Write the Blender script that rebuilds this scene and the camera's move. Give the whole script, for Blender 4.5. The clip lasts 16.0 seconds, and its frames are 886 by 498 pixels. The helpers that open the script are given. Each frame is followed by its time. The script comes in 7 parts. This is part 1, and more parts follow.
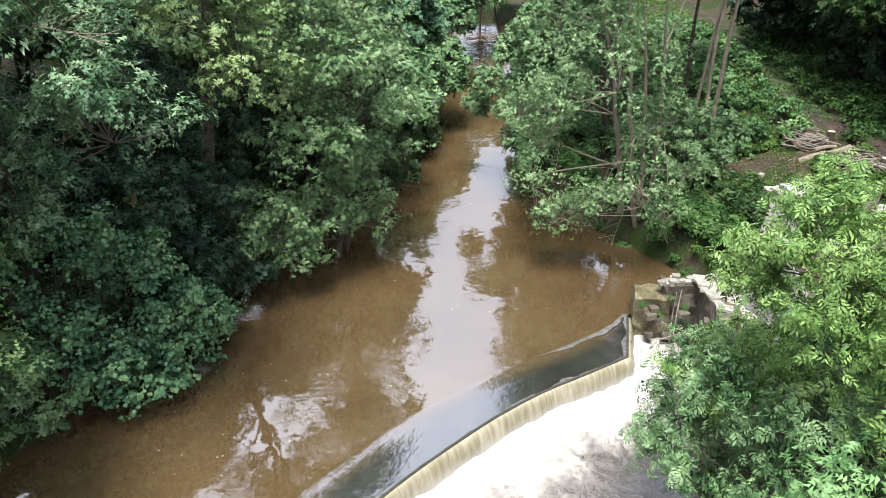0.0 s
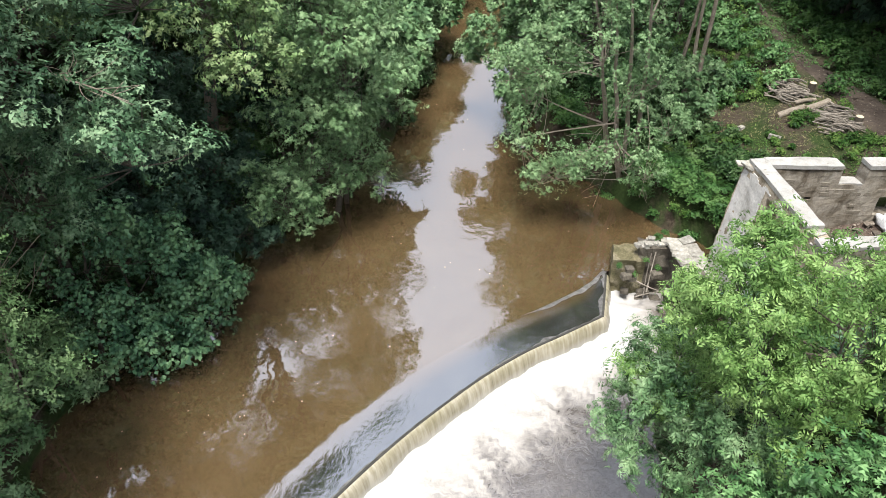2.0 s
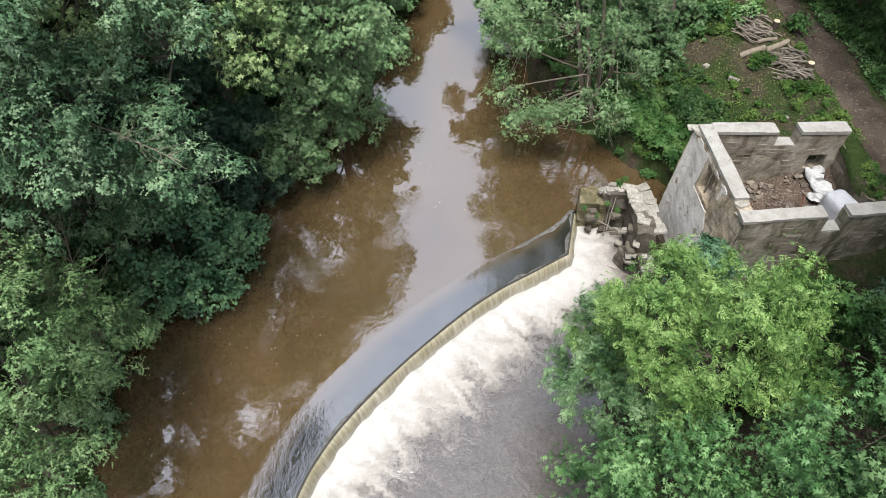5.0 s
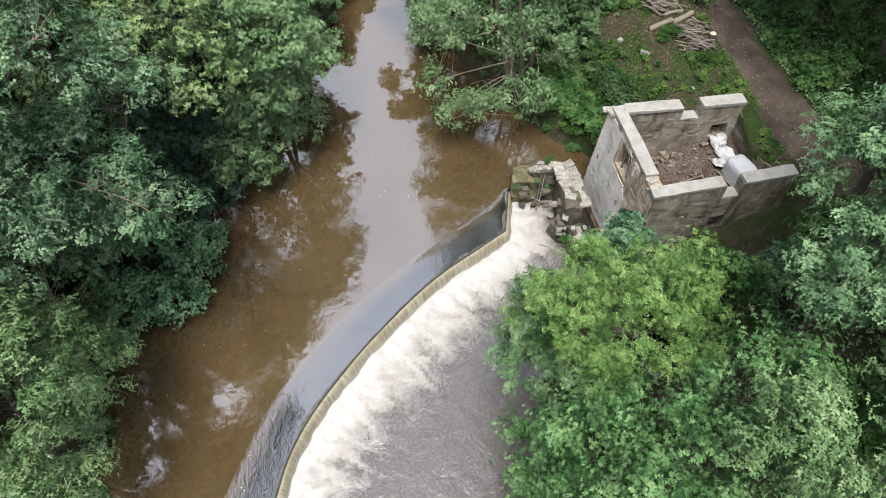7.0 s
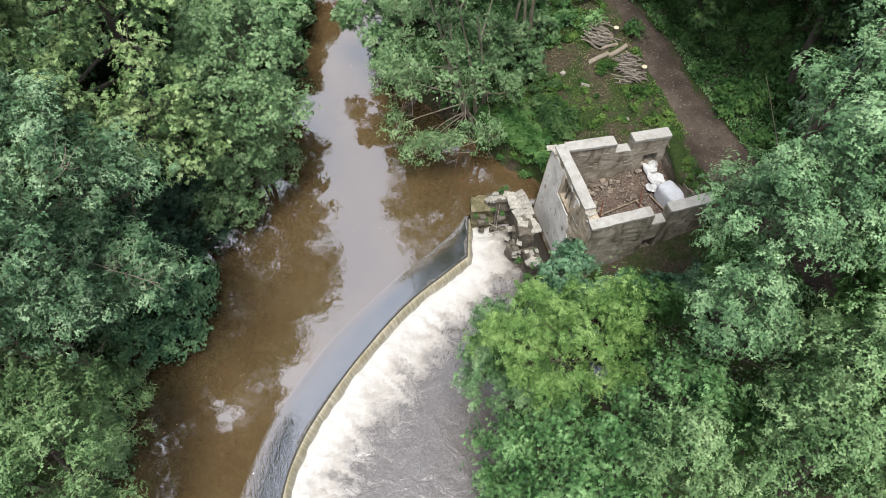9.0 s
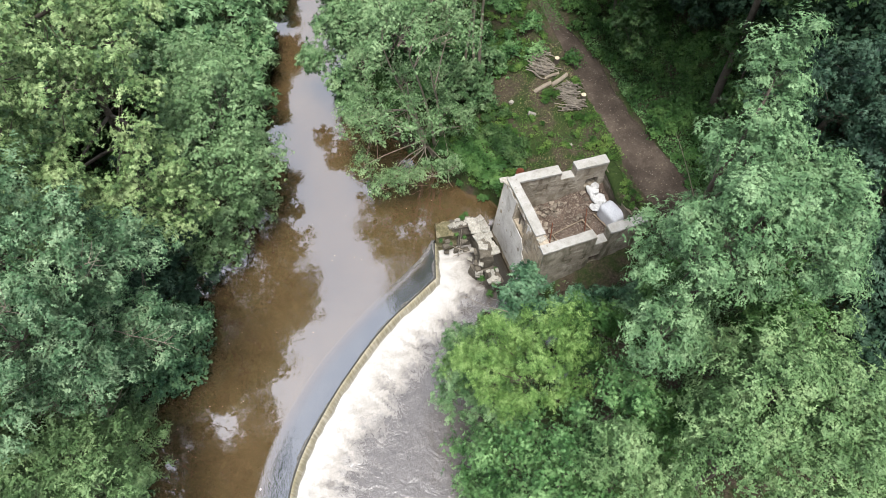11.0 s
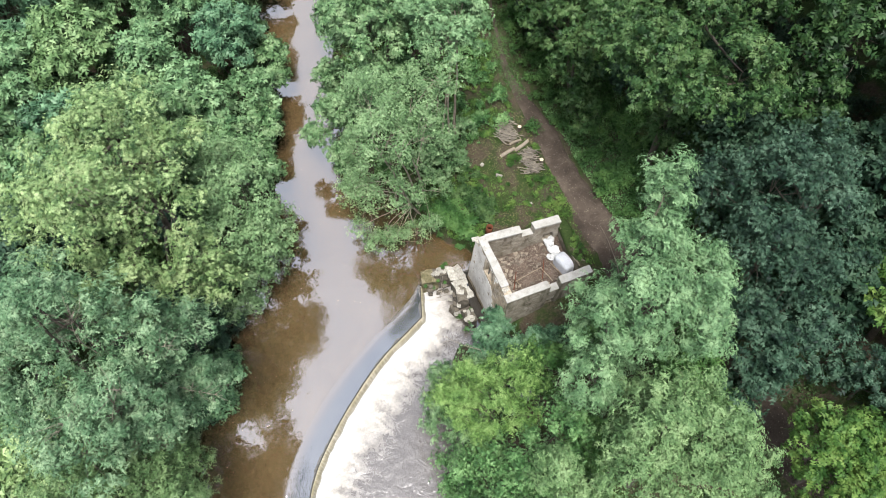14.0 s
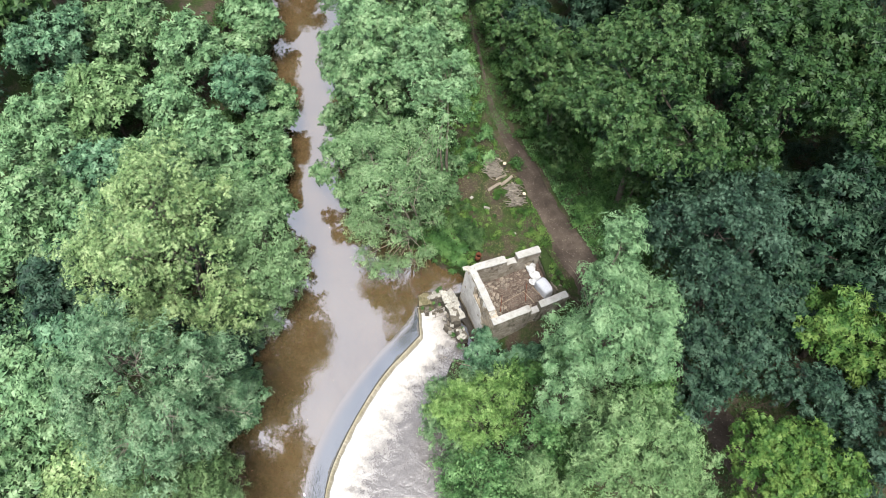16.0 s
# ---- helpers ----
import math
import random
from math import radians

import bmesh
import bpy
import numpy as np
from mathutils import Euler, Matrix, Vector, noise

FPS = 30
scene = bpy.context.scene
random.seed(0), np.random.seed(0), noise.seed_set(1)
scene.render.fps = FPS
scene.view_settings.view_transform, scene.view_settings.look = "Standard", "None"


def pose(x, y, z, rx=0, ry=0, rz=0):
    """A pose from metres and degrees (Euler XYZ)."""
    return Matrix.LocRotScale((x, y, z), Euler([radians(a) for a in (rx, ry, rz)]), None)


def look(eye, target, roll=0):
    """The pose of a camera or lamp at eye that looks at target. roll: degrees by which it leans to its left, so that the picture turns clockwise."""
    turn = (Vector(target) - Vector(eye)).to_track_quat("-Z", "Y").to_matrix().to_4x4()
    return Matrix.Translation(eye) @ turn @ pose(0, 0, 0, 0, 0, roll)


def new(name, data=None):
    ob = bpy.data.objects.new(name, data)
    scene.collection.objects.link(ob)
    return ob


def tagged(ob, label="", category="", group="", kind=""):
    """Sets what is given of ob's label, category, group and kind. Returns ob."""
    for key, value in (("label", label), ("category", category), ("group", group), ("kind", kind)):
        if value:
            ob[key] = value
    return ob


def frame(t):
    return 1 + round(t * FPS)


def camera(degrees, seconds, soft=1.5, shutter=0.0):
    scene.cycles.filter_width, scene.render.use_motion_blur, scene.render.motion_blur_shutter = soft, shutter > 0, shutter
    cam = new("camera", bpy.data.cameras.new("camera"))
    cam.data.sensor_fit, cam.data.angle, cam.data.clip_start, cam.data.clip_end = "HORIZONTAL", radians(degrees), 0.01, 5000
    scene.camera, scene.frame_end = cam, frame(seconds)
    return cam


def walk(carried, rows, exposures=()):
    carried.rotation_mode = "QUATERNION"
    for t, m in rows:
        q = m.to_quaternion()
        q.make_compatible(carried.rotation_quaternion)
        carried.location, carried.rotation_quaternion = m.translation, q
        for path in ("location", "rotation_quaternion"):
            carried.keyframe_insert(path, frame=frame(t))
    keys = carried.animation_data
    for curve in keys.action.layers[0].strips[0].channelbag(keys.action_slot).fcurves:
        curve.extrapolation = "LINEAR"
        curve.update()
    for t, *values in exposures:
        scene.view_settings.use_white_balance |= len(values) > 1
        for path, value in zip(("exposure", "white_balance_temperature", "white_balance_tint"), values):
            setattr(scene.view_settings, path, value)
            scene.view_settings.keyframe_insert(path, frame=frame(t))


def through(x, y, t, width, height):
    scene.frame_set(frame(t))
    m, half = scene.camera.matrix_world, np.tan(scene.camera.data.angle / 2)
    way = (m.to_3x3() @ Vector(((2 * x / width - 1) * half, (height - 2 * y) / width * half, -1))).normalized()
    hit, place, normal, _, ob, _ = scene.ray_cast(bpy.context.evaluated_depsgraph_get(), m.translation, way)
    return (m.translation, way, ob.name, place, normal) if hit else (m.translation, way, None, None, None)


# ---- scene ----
cam = camera(63.74, 16.0, soft=0.6)
ROWS = [
    (0.0, -0.001, -0.0, 11.135, 62.099, -0.549, 0.393),
    (0.5, 0.011, -0.022, 11.808, 60.714, -0.573, 0.276),
    (1.0, 0.045, -0.039, 12.499, 58.483, -0.547, 0.236),
    (1.5, 0.094, -0.056, 13.213, 55.606, -0.497, 0.197),
    (2.0, 0.11, -0.079, 13.972, 52.696, -0.484, 0.146),
    (2.5, 0.123, -0.098, 14.822, 49.888, -0.42, 0.065),
    (3.0, 0.129, -0.097, 15.756, 47.414, -0.367, -0.064),
    (3.5, 0.142, -0.096, 16.705, 45.057, -0.388, -0.125),
    (4.0, 0.187, -0.107, 17.596, 42.791, -0.385, -0.169),
    (4.2, 0.207, -0.115, 17.917, 41.975, -0.388, -0.187),
    (6.3, 0.456, -0.319, 20.8, 35.867, -0.29, -2.655),
    (6.5, 0.48, -0.325, 21.068, 35.483, -0.327, -3.809),
    (7.0, 0.545, -0.297, 21.767, 34.513, -0.281, -6.629),
    (7.5, 0.624, -0.267, 22.6, 33.611, -0.207, -8.012),
    (8.0, 0.727, -0.269, 23.592, 33.036, -0.164, -8.488),
    (8.5, 0.832, -0.295, 24.682, 32.681, -0.171, -9.08),
    (9.0, 0.917, -0.324, 25.769, 32.236, -0.137, -10.234),
    (9.2, 0.942, -0.322, 26.193, 32.003, -0.167, -10.729),
    (11.3, 1.059, -0.073, 30.621, 29.703, -0.344, -15.097),
    (11.5, 1.082, -0.064, 31.087, 29.546, -0.392, -15.249),
    (12.0, 1.143, -0.082, 32.363, 29.25, -0.366, -15.507),
    (12.5, 1.219, -0.15, 33.722, 28.95, -0.308, -15.789),
    (13.0, 1.308, -0.257, 35.152, 28.678, -0.208, -16.023),
    (13.5, 1.409, -0.378, 36.615, 28.458, -0.104, -16.204),
    (14.0, 1.496, -0.492, 38.082, 28.157, -0.037, -16.292),
    (14.5, 1.548, -0.583, 39.555, 27.878, -0.02, -16.431),
    (15.0, 1.564, -0.646, 41.043, 27.592, -0.056, -16.597),
    (15.5, 1.543, -0.696, 42.553, 27.307, -0.098, -16.776),
    (16.0, 1.506, -0.75, 44.081, 27.045, -0.067, -17.005),
]
walk(cam, [(t, pose(x, y, z, rx, ry, rz)) for t, x, y, z, rx, ry, rz in ROWS],
     exposures=[(0.0, 0.90), (2.0, 0.74), (4.0, 0.48), (7.0, 0.34), (9.0, 0.38), (12.5, 0.60), (16.0, 0.72)])

# ---- world and light ----
world = bpy.data.worlds.new("overcast_sky")
scene.world = world
world.use_nodes = True
wn, wl = world.node_tree.nodes, world.node_tree.links
wn.clear()
w_out = wn.new("ShaderNodeOutputWorld")
w_sky = wn.new("ShaderNodeTexSky")
w_sky.sky_type = "NISHITA"
w_sky.sun_disc = False
w_sky.sun_elevation, w_sky.sun_rotation = radians(71), radians(193)
w_sky.air_density, w_sky.dust_density = 1.0, 3.0
w_bg = wn.new("ShaderNodeBackground")
w_bg.inputs["Strength"].default_value = 0.06
w_co = wn.new("ShaderNodeTexCoord")
w_no = wn.new("ShaderNodeTexNoise")
w_no.inputs["Scale"].default_value, w_no.inputs["Detail"].default_value = 2.2, 5.0
w_ra = wn.new("ShaderNodeValToRGB")
w_ra.color_ramp.elements[0].position, w_ra.color_ramp.elements[0].color = 0.32, (0.59, 0.655, 0.80, 1)
w_ra.color_ramp.elements[1].position, w_ra.color_ramp.elements[1].color = 0.66, (0.93, 0.97, 1.07, 1)
w_bc = wn.new("ShaderNodeBackground")
w_bc.inputs["Strength"].default_value = 1.25
w_add = wn.new("ShaderNodeAddShader")
wl.new(w_sky.outputs[0], w_bg.inputs["Color"])
wl.new(w_co.outputs["Generated"], w_no.inputs["Vector"])
wl.new(w_no.outputs[0], w_ra.inputs[0])
w_sep = wn.new("ShaderNodeSeparateXYZ")
wl.new(w_co.outputs["Generated"], w_sep.inputs[0])
w_gr = wn.new("ShaderNodeMapRange")                   # an overcast sky is brightest overhead
w_gr.inputs[1].default_value, w_gr.inputs[2].default_value, w_gr.inputs[3].default_value, w_gr.inputs[4].default_value = 0.0, 1.0, 0.6, 1.0
wl.new(w_sep.outputs["Z"], w_gr.inputs[0])
w_mul = wn.new("ShaderNodeMix")
w_mul.data_type, w_mul.blend_type = "RGBA", "MULTIPLY"
w_mul.inputs[0].default_value = 1.0
wl.new(w_ra.outputs[0], w_mul.inputs[6])
wl.new(w_gr.outputs[0], w_mul.inputs[7])
wl.new(w_mul.outputs[2], w_bc.inputs["Color"])
wl.new(w_bg.outputs[0], w_add.inputs[0])
wl.new(w_bc.outputs[0], w_add.inputs[1])
wl.new(w_add.outputs[0], w_out.inputs["Surface"])

sun_data = bpy.data.lights.new("sun", "SUN")
sun_data.energy, sun_data.angle, sun_data.color = 5.0, radians(20), (1.0, 0.985, 0.95)
sun = new("sun", sun_data)
sun.matrix_world = look((-2.5, -11.0, 33.0), (0, 0, 0))


# ---- materials ----
def nodes_of(name):
    m = bpy.data.materials.new(name)
    m.use_nodes = True
    nt = m.node_tree
    nt.nodes.clear()
    out = nt.nodes.new("ShaderNodeOutputMaterial")
    return m, nt, out


def ramp_node(nt, stops):
    r = nt.nodes.new("ShaderNodeValToRGB")
    els = r.color_ramp.elements
    while len(els) < len(stops):
        els.new(0.5)
    for e, (p, c) in zip(els, stops):
        e.position, e.color = p, (*c, 1)
    return r


def noise_node(nt, vec, scale, detail=4.0, rough=0.55, distort=0.0):
    n = nt.nodes.new("ShaderNodeTexNoise")
    n.inputs["Scale"].default_value, n.inputs["Detail"].default_value = scale, detail
    n.inputs["Roughness"].default_value, n.inputs["Distortion"].default_value = rough, distort
    if vec is not None:
        nt.links.new(vec, n.inputs["Vector"])
    return n


def mix_col(nt, fac, a, b, mode="MIX"):
    m = nt.nodes.new("ShaderNodeMix")
    m.data_type, m.blend_type = "RGBA", mode
    if isinstance(fac, float):
        m.inputs[0].default_value = fac
    else:
        nt.links.new(fac, m.inputs[0])
    for socket, v in ((m.inputs[6], a), (m.inputs[7], b)):
        if isinstance(v, tuple):
            socket.default_value = (*v, 1)
        else:
            nt.links.new(v, socket)
    return m.outputs[2]


def bump_node(nt, height, strength, distance=0.02, normal=None):
    b = nt.nodes.new("ShaderNodeBump")
    b.inputs["Strength"].default_value, b.inputs["Distance"].default_value = strength, distance
    nt.links.new(height, b.inputs["Height"])
    if normal is not None:
        nt.links.new(normal, b.inputs["Normal"])
    return b.outputs[0]


def principled(nt, out, rough=0.7, spec=0.4, ior=1.45):
    p = nt.nodes.new("ShaderNodeBsdfPrincipled")
    p.inputs["Roughness"].default_value = rough
    p.inputs["Specular IOR Level"].default_value = spec
    p.inputs["IOR"].default_value = ior
    nt.links.new(p.outputs[0], out.inputs["Surface"])
    return p


def coords(nt, kind="Object"):
    return nt.nodes.new("ShaderNodeTexCoord").outputs[kind]


def rough_mat(name, cols, scale=2.0, fine=14.0, rough=0.85, bump=0.5, dist=0.03, rand=0.0, spots=None, speckle=0.38):
    """A mottled solid: large patches, fine grain and relief; rand: spread between objects."""
    m, nt, out = nodes_of(name)
    v = coords(nt)
    n1, n2 = noise_node(nt, v, scale, 6, 0.6, 0.3), noise_node(nt, v, fine, 6, 0.65)
    base = ramp_node(nt, [(0.25 + 0.5 * i / max(1, len(cols) - 1), c) for i, c in enumerate(cols)])
    nt.links.new(n1.outputs[0], base.inputs[0])
    grain = ramp_node(nt, [(0.3, (1 - speckle,) * 3), (0.7, (1 + 0.58 * speckle,) * 3)])
    nt.links.new(n2.outputs[0], grain.inputs[0])
    col = mix_col(nt, 1.0, base.outputs[0], grain.outputs[0], "MULTIPLY")
    if spots:
        n3 = noise_node(nt, v, spots[1], 3, 0.5)
        r3 = ramp_node(nt, [(spots[2], (0, 0, 0)), (spots[2] + 0.08, (1, 1, 1))])
        nt.links.new(n3.outputs[0], r3.inputs[0])
        col = mix_col(nt, r3.outputs[0], col, spots[0])
    if rand:
        info = nt.nodes.new("ShaderNodeObjectInfo")
        rr = ramp_node(nt, [(0.0, (1 - rand,) * 3), (1.0, (1 + rand,) * 3)])
        nt.links.new(info.outputs["Random"], rr.inputs[0])
        col = mix_col(nt, 1.0, col, rr.outputs[0], "MULTIPLY")
    p = principled(nt, out, rough, 0.3)
    nt.links.new(col, p.inputs["Base Color"])
    nt.links.new(bump_node(nt, n2.outputs[0], bump, dist), p.inputs["Normal"])
    return m


def leaf_mat(name, dark, mid, light, gloss=0.5, through=0.08, scale=1.3):
    """Leaves: each one a little different; paler and darker sprays paint light and shade into the crown."""
    m, nt, out = nodes_of(name)
    geo = nt.nodes.new("ShaderNodeNewGeometry")
    v = coords(nt)
    n1 = noise_node(nt, v, scale, 3, 0.6)
    mixv = nt.nodes.new("ShaderNodeMath")
    mixv.operation = "MULTIPLY_ADD"
    nt.links.new(geo.outputs["Random Per Island"], mixv.inputs[0])
    mixv.inputs[1].default_value = 0.36
    half = nt.nodes.new("ShaderNodeMath")
    half.operation = "MULTIPLY_ADD"
    nt.links.new(n1.outputs[0], half.inputs[0])
    half.inputs[1].default_value, half.inputs[2].default_value = 2.4, -1.28
    fine = noise_node(nt, v, 14.0, 3, 0.65)
    leaflet = nt.nodes.new("ShaderNodeMath")
    leaflet.operation = "MULTIPLY_ADD"
    nt.links.new(fine.outputs[0], leaflet.inputs[0])
    leaflet.inputs[1].default_value = 0.8
    nt.links.new(half.outputs[0], leaflet.inputs[2])
    nt.links.new(leaflet.outputs[0], mixv.inputs[2])
    r = ramp_node(nt, [(0.05, dark), (0.45, mid), (0.95, light)])
    nt.links.new(mixv.outputs[0], r.inputs[0])
    p = nt.nodes.new("ShaderNodeBsdfPrincipled")
    p.inputs["Roughness"].default_value = gloss
    p.inputs["Specular IOR Level"].default_value = 0.13
    nt.links.new(r.outputs[0], p.inputs["Base Color"])
    tr = nt.nodes.new("ShaderNodeBsdfTranslucent")
    warm = mix_col(nt, 0.5, r.outputs[0], (0.104, 0.169, 0.019))
    nt.links.new(warm, tr.inputs["Color"])
    mx = nt.nodes.new("ShaderNodeMixShader")
    mx.inputs[0].default_value = through
    nt.links.new(p.outputs[0], mx.inputs[1])
    nt.links.new(tr.outputs[0], mx.inputs[2])
    nt.links.new(mx.outputs[0], out.inputs["Surface"])
    return m


def water_mat(name, base, base2, ripple, scale, ior=1.9, rough=0.03, stretch=(1, 1, 1)):
    """Silty water: an opaque muddy body under a glossy, slightly rippled skin."""
    m, nt, out = nodes_of(name)
    v = coords(nt)
    mp = nt.nodes.new("ShaderNodeMapping")
    mp.inputs["Scale"].default_value = stretch
    nt.links.new(v, mp.inputs["Vector"])
    n1 = noise_node(nt, v, 0.35, 4, 0.6, 0.6)
    r = ramp_node(nt, [(0.3, base), (0.7, base2)])
    nt.links.new(n1.outputs[0], r.inputs[0])
    p = principled(nt, out, rough, 0.95, ior)
    nt.links.new(r.outputs[0], p.inputs["Base Color"])
    n2 = noise_node(nt, mp.outputs[0], scale, 3, 0.5, 0.4)
    n3 = noise_node(nt, mp.outputs[0], scale * 0.17, 2, 0.5, 0.2)
    n4 = noise_node(nt, v, 0.42, 2, 0.5, 0.8)
    r4 = ramp_node(nt, [(0.46, (0.3, 0.3, 0.3)), (0.64, (2.6, 2.6, 2.6))])
    nt.links.new(n4.outputs[0], r4.inputs[0])
    rip = nt.nodes.new("ShaderNodeMath")
    rip.operation = "MULTIPLY"
    nt.links.new(n2.outputs[0], rip.inputs[0])
    nt.links.new(r4.outputs[0], rip.inputs[1])
    b1 = bump_node(nt, rip.outputs[0], ripple, 0.02)
    nt.links.new(bump_node(nt, n3.outputs[0], ripple, 0.12, b1), p.inputs["Normal"])
    return m


def sill_mat():
    """Thin water over the sloping sill: brown as the pool at its upstream edge, darker over the bed, broken into wavelets along the shallow far end."""
    m, nt, out = nodes_of("thin_water_over_sill")
    at = nt.nodes.new("ShaderNodeAttribute")
    at.attribute_name = "flow"
    sep = nt.nodes.new("ShaderNodeSeparateXYZ")
    nt.links.new(at.outputs["Vector"], sep.inputs[0])
    v = coords(nt)
    patch = noise_node(nt, v, 1.1, 5, 0.6, 0.5)
    weed = ramp_node(nt, [(0.35, (0.010, 0.010, 0.010)), (0.65, (0.030, 0.029, 0.026))])
    nt.links.new(patch.outputs[0], weed.inputs[0])
    along = ramp_node(nt, [(0.0, (0, 0, 0)), (0.45, (1, 1, 1))])
    nt.links.new(sep.outputs["Y"], along.inputs[0])
    p = principled(nt, out, 0.06, 0.95, 2.15)
    nt.links.new(mix_col(nt, along.outputs[0], (0.076, 0.049, 0.023), weed.outputs[0]), p.inputs["Base Color"])
    mp = nt.nodes.new("ShaderNodeMapping")
    mp.inputs["Scale"].default_value = (1.6, 3.0, 1.0)
    nt.links.new(at.outputs["Vector"], mp.inputs["Vector"])
    waves, fine = noise_node(nt, mp.outputs[0], 2.2, 4, 0.6, 1.2), noise_node(nt, v, 5.0, 3, 0.5, 0.4)
    shallow = nt.nodes.new("ShaderNodeMapRange")
    for socket, val in zip(shallow.inputs[1:5], (12.0, 18.0, 0.06, 1.0)):
        socket.default_value = val
    nt.links.new(sep.outputs["X"], shallow.inputs[0])
    high = nt.nodes.new("ShaderNodeMath")
    high.operation = "MULTIPLY"
    nt.links.new(waves.outputs[0], high.inputs[0])
    nt.links.new(shallow.outputs[0], high.inputs[1])
    b1 = bump_node(nt, fine.outputs[0], 0.25, 0.02)
    nt.links.new(bump_node(nt, high.outputs[0], 0.36, 0.13, b1), p.inputs["Normal"])
    return m


M_WATER = water_mat("silty_brown_water", (0.064, 0.041, 0.019), (0.088, 0.057, 0.027), 0.15, 5.0, ior=2.08)
M_SILL = sill_mat()
# The narrow race's shadow is put into this near-black base colour
M_RACE = water_mat("shadowed_race_water", (0.013, 0.010, 0.007), (0.023, 0.018, 0.012), 0.12, 5.0, ior=1.6)
M_BARK = rough_mat("bark_grey_brown", [(0.038, 0.030, 0.023), (0.075, 0.061, 0.047), (0.115, 0.098, 0.078)], 3.0, 22.0, 0.9, 0.9)
M_BARK_PALE = rough_mat("bark_pale_lichened", [(0.150, 0.122, 0.092), (0.260, 0.222, 0.175)], 4.0, 25.0, 0.9, 0.7)
M_CONCRETE = rough_mat("pale_mortar_capping", [(0.190, 0.178, 0.152), (0.285, 0.273, 0.250), (0.345, 0.337, 0.318)], 1.9, 26.0, 0.9, 0.2, 0.008, spots=((0.16, 0.145, 0.11), 6.0, 0.66), speckle=0.2)
M_RENDER = rough_mat("weathered_lime_render", [(0.30, 0.285, 0.255), (0.46, 0.44, 0.41), (0.58, 0.565, 0.535)], 1.1, 16.0, 0.92, 0.25, 0.015, spots=((0.21, 0.185, 0.15), 2.6, 0.63), speckle=0.24)
M_WEIR = rough_mat("algae_dark_concrete", [(0.031, 0.029, 0.024), (0.054, 0.051, 0.044)], 3.0, 20.0, 0.6, 0.5)
M_STONE = rough_mat("pale_sandstone", [(0.163, 0.150, 0.122), (0.272, 0.255, 0.218), (0.367, 0.354, 0.320)], 3.0, 18.0, 0.9, 0.6, rand=0.22)
M_MOSS_STONE = rough_mat("mossy_stone", [(0.040, 0.044, 0.016), (0.130, 0.112, 0.062), (0.290, 0.255, 0.185)], 2.6, 20.0, 0.95, 0.9, 0.04)
M_DARK_STONE = rough_mat("damp_dark_stone", [(0.048, 0.041, 0.031), (0.102, 0.088, 0.068), (0.163, 0.143, 0.112)], 3.5, 18.0, 0.9, 0.8, rand=0.25)
M_DIRT = rough_mat("trodden_earth", [(0.026, 0.019, 0.014), (0.048, 0.036, 0.027), (0.088, 0.068, 0.052)], 0.9, 12.0, 0.95, 0.8, 0.04, spots=((0.20, 0.17, 0.125), 11.0, 0.65))
M_RUBBLE = rough_mat("crushed_rubble_floor", [(0.040, 0.028, 0.021), (0.082, 0.058, 0.044), (0.150, 0.112, 0.088)], 1.6, 16.0, 0.95, 0.9, 0.05, spots=((0.24, 0.205, 0.165), 13.0, 0.66))
M_CHIP = rough_mat("stone_chips", [(0.07, 0.053, 0.042), (0.14, 0.112, 0.09), (0.29, 0.25, 0.205)], 14.0, 40.0, 0.95, 0.4)
M_FRAGMENT = rough_mat("broken_stone_fragments", [(0.085, 0.066, 0.05), (0.17, 0.142, 0.112), (0.27, 0.24, 0.198)], 3.0, 20.0, 0.93, 0.6, rand=0.45)
M_WOOD = rough_mat("cut_timber", [(0.128, 0.095, 0.066), (0.208, 0.165, 0.118), (0.260, 0.214, 0.162)], 6.0, 30.0, 0.85, 0.5, rand=0.3)
M_CUT = rough_mat("fresh_cut_end_grain", [(0.422, 0.340, 0.231), (0.510, 0.435, 0.320)], 5.0, 40.0, 0.8, 0.2)
M_STICK = rough_mat("weathered_sticks", [(0.099, 0.084, 0.066), (0.173, 0.150, 0.122), (0.243, 0.214, 0.179)], 5.0, 30.0, 0.9, 0.4, rand=0.3)
M_RUST = rough_mat("rusted_steel", [(0.068, 0.020, 0.010), (0.150, 0.051, 0.024)], 5.0, 30.0, 0.8, 0.5)
M_BAG = rough_mat("woven_white_bag", [(0.374, 0.381, 0.401), (0.462, 0.469, 0.490)], 2.5, 60.0, 0.7, 0.15, 0.01)
M_FLECK = rough_mat("pale_foam_flecks", [(0.204, 0.177, 0.122), (0.313, 0.279, 0.218)], 5.0, 30.0, 0.8, 0.1)
M_SCUM = rough_mat("weed_and_scum_line", [(0.045, 0.043, 0.040), (0.095, 0.091, 0.085), (0.180, 0.174, 0.165)], 6.0, 30.0, 0.7, 0.6, 0.02)
M_SHEET = rough_mat("crumpled_white_sheet", [(0.394, 0.391, 0.381), (0.503, 0.500, 0.493)], 4.0, 20.0, 0.75, 0.3, 0.02)

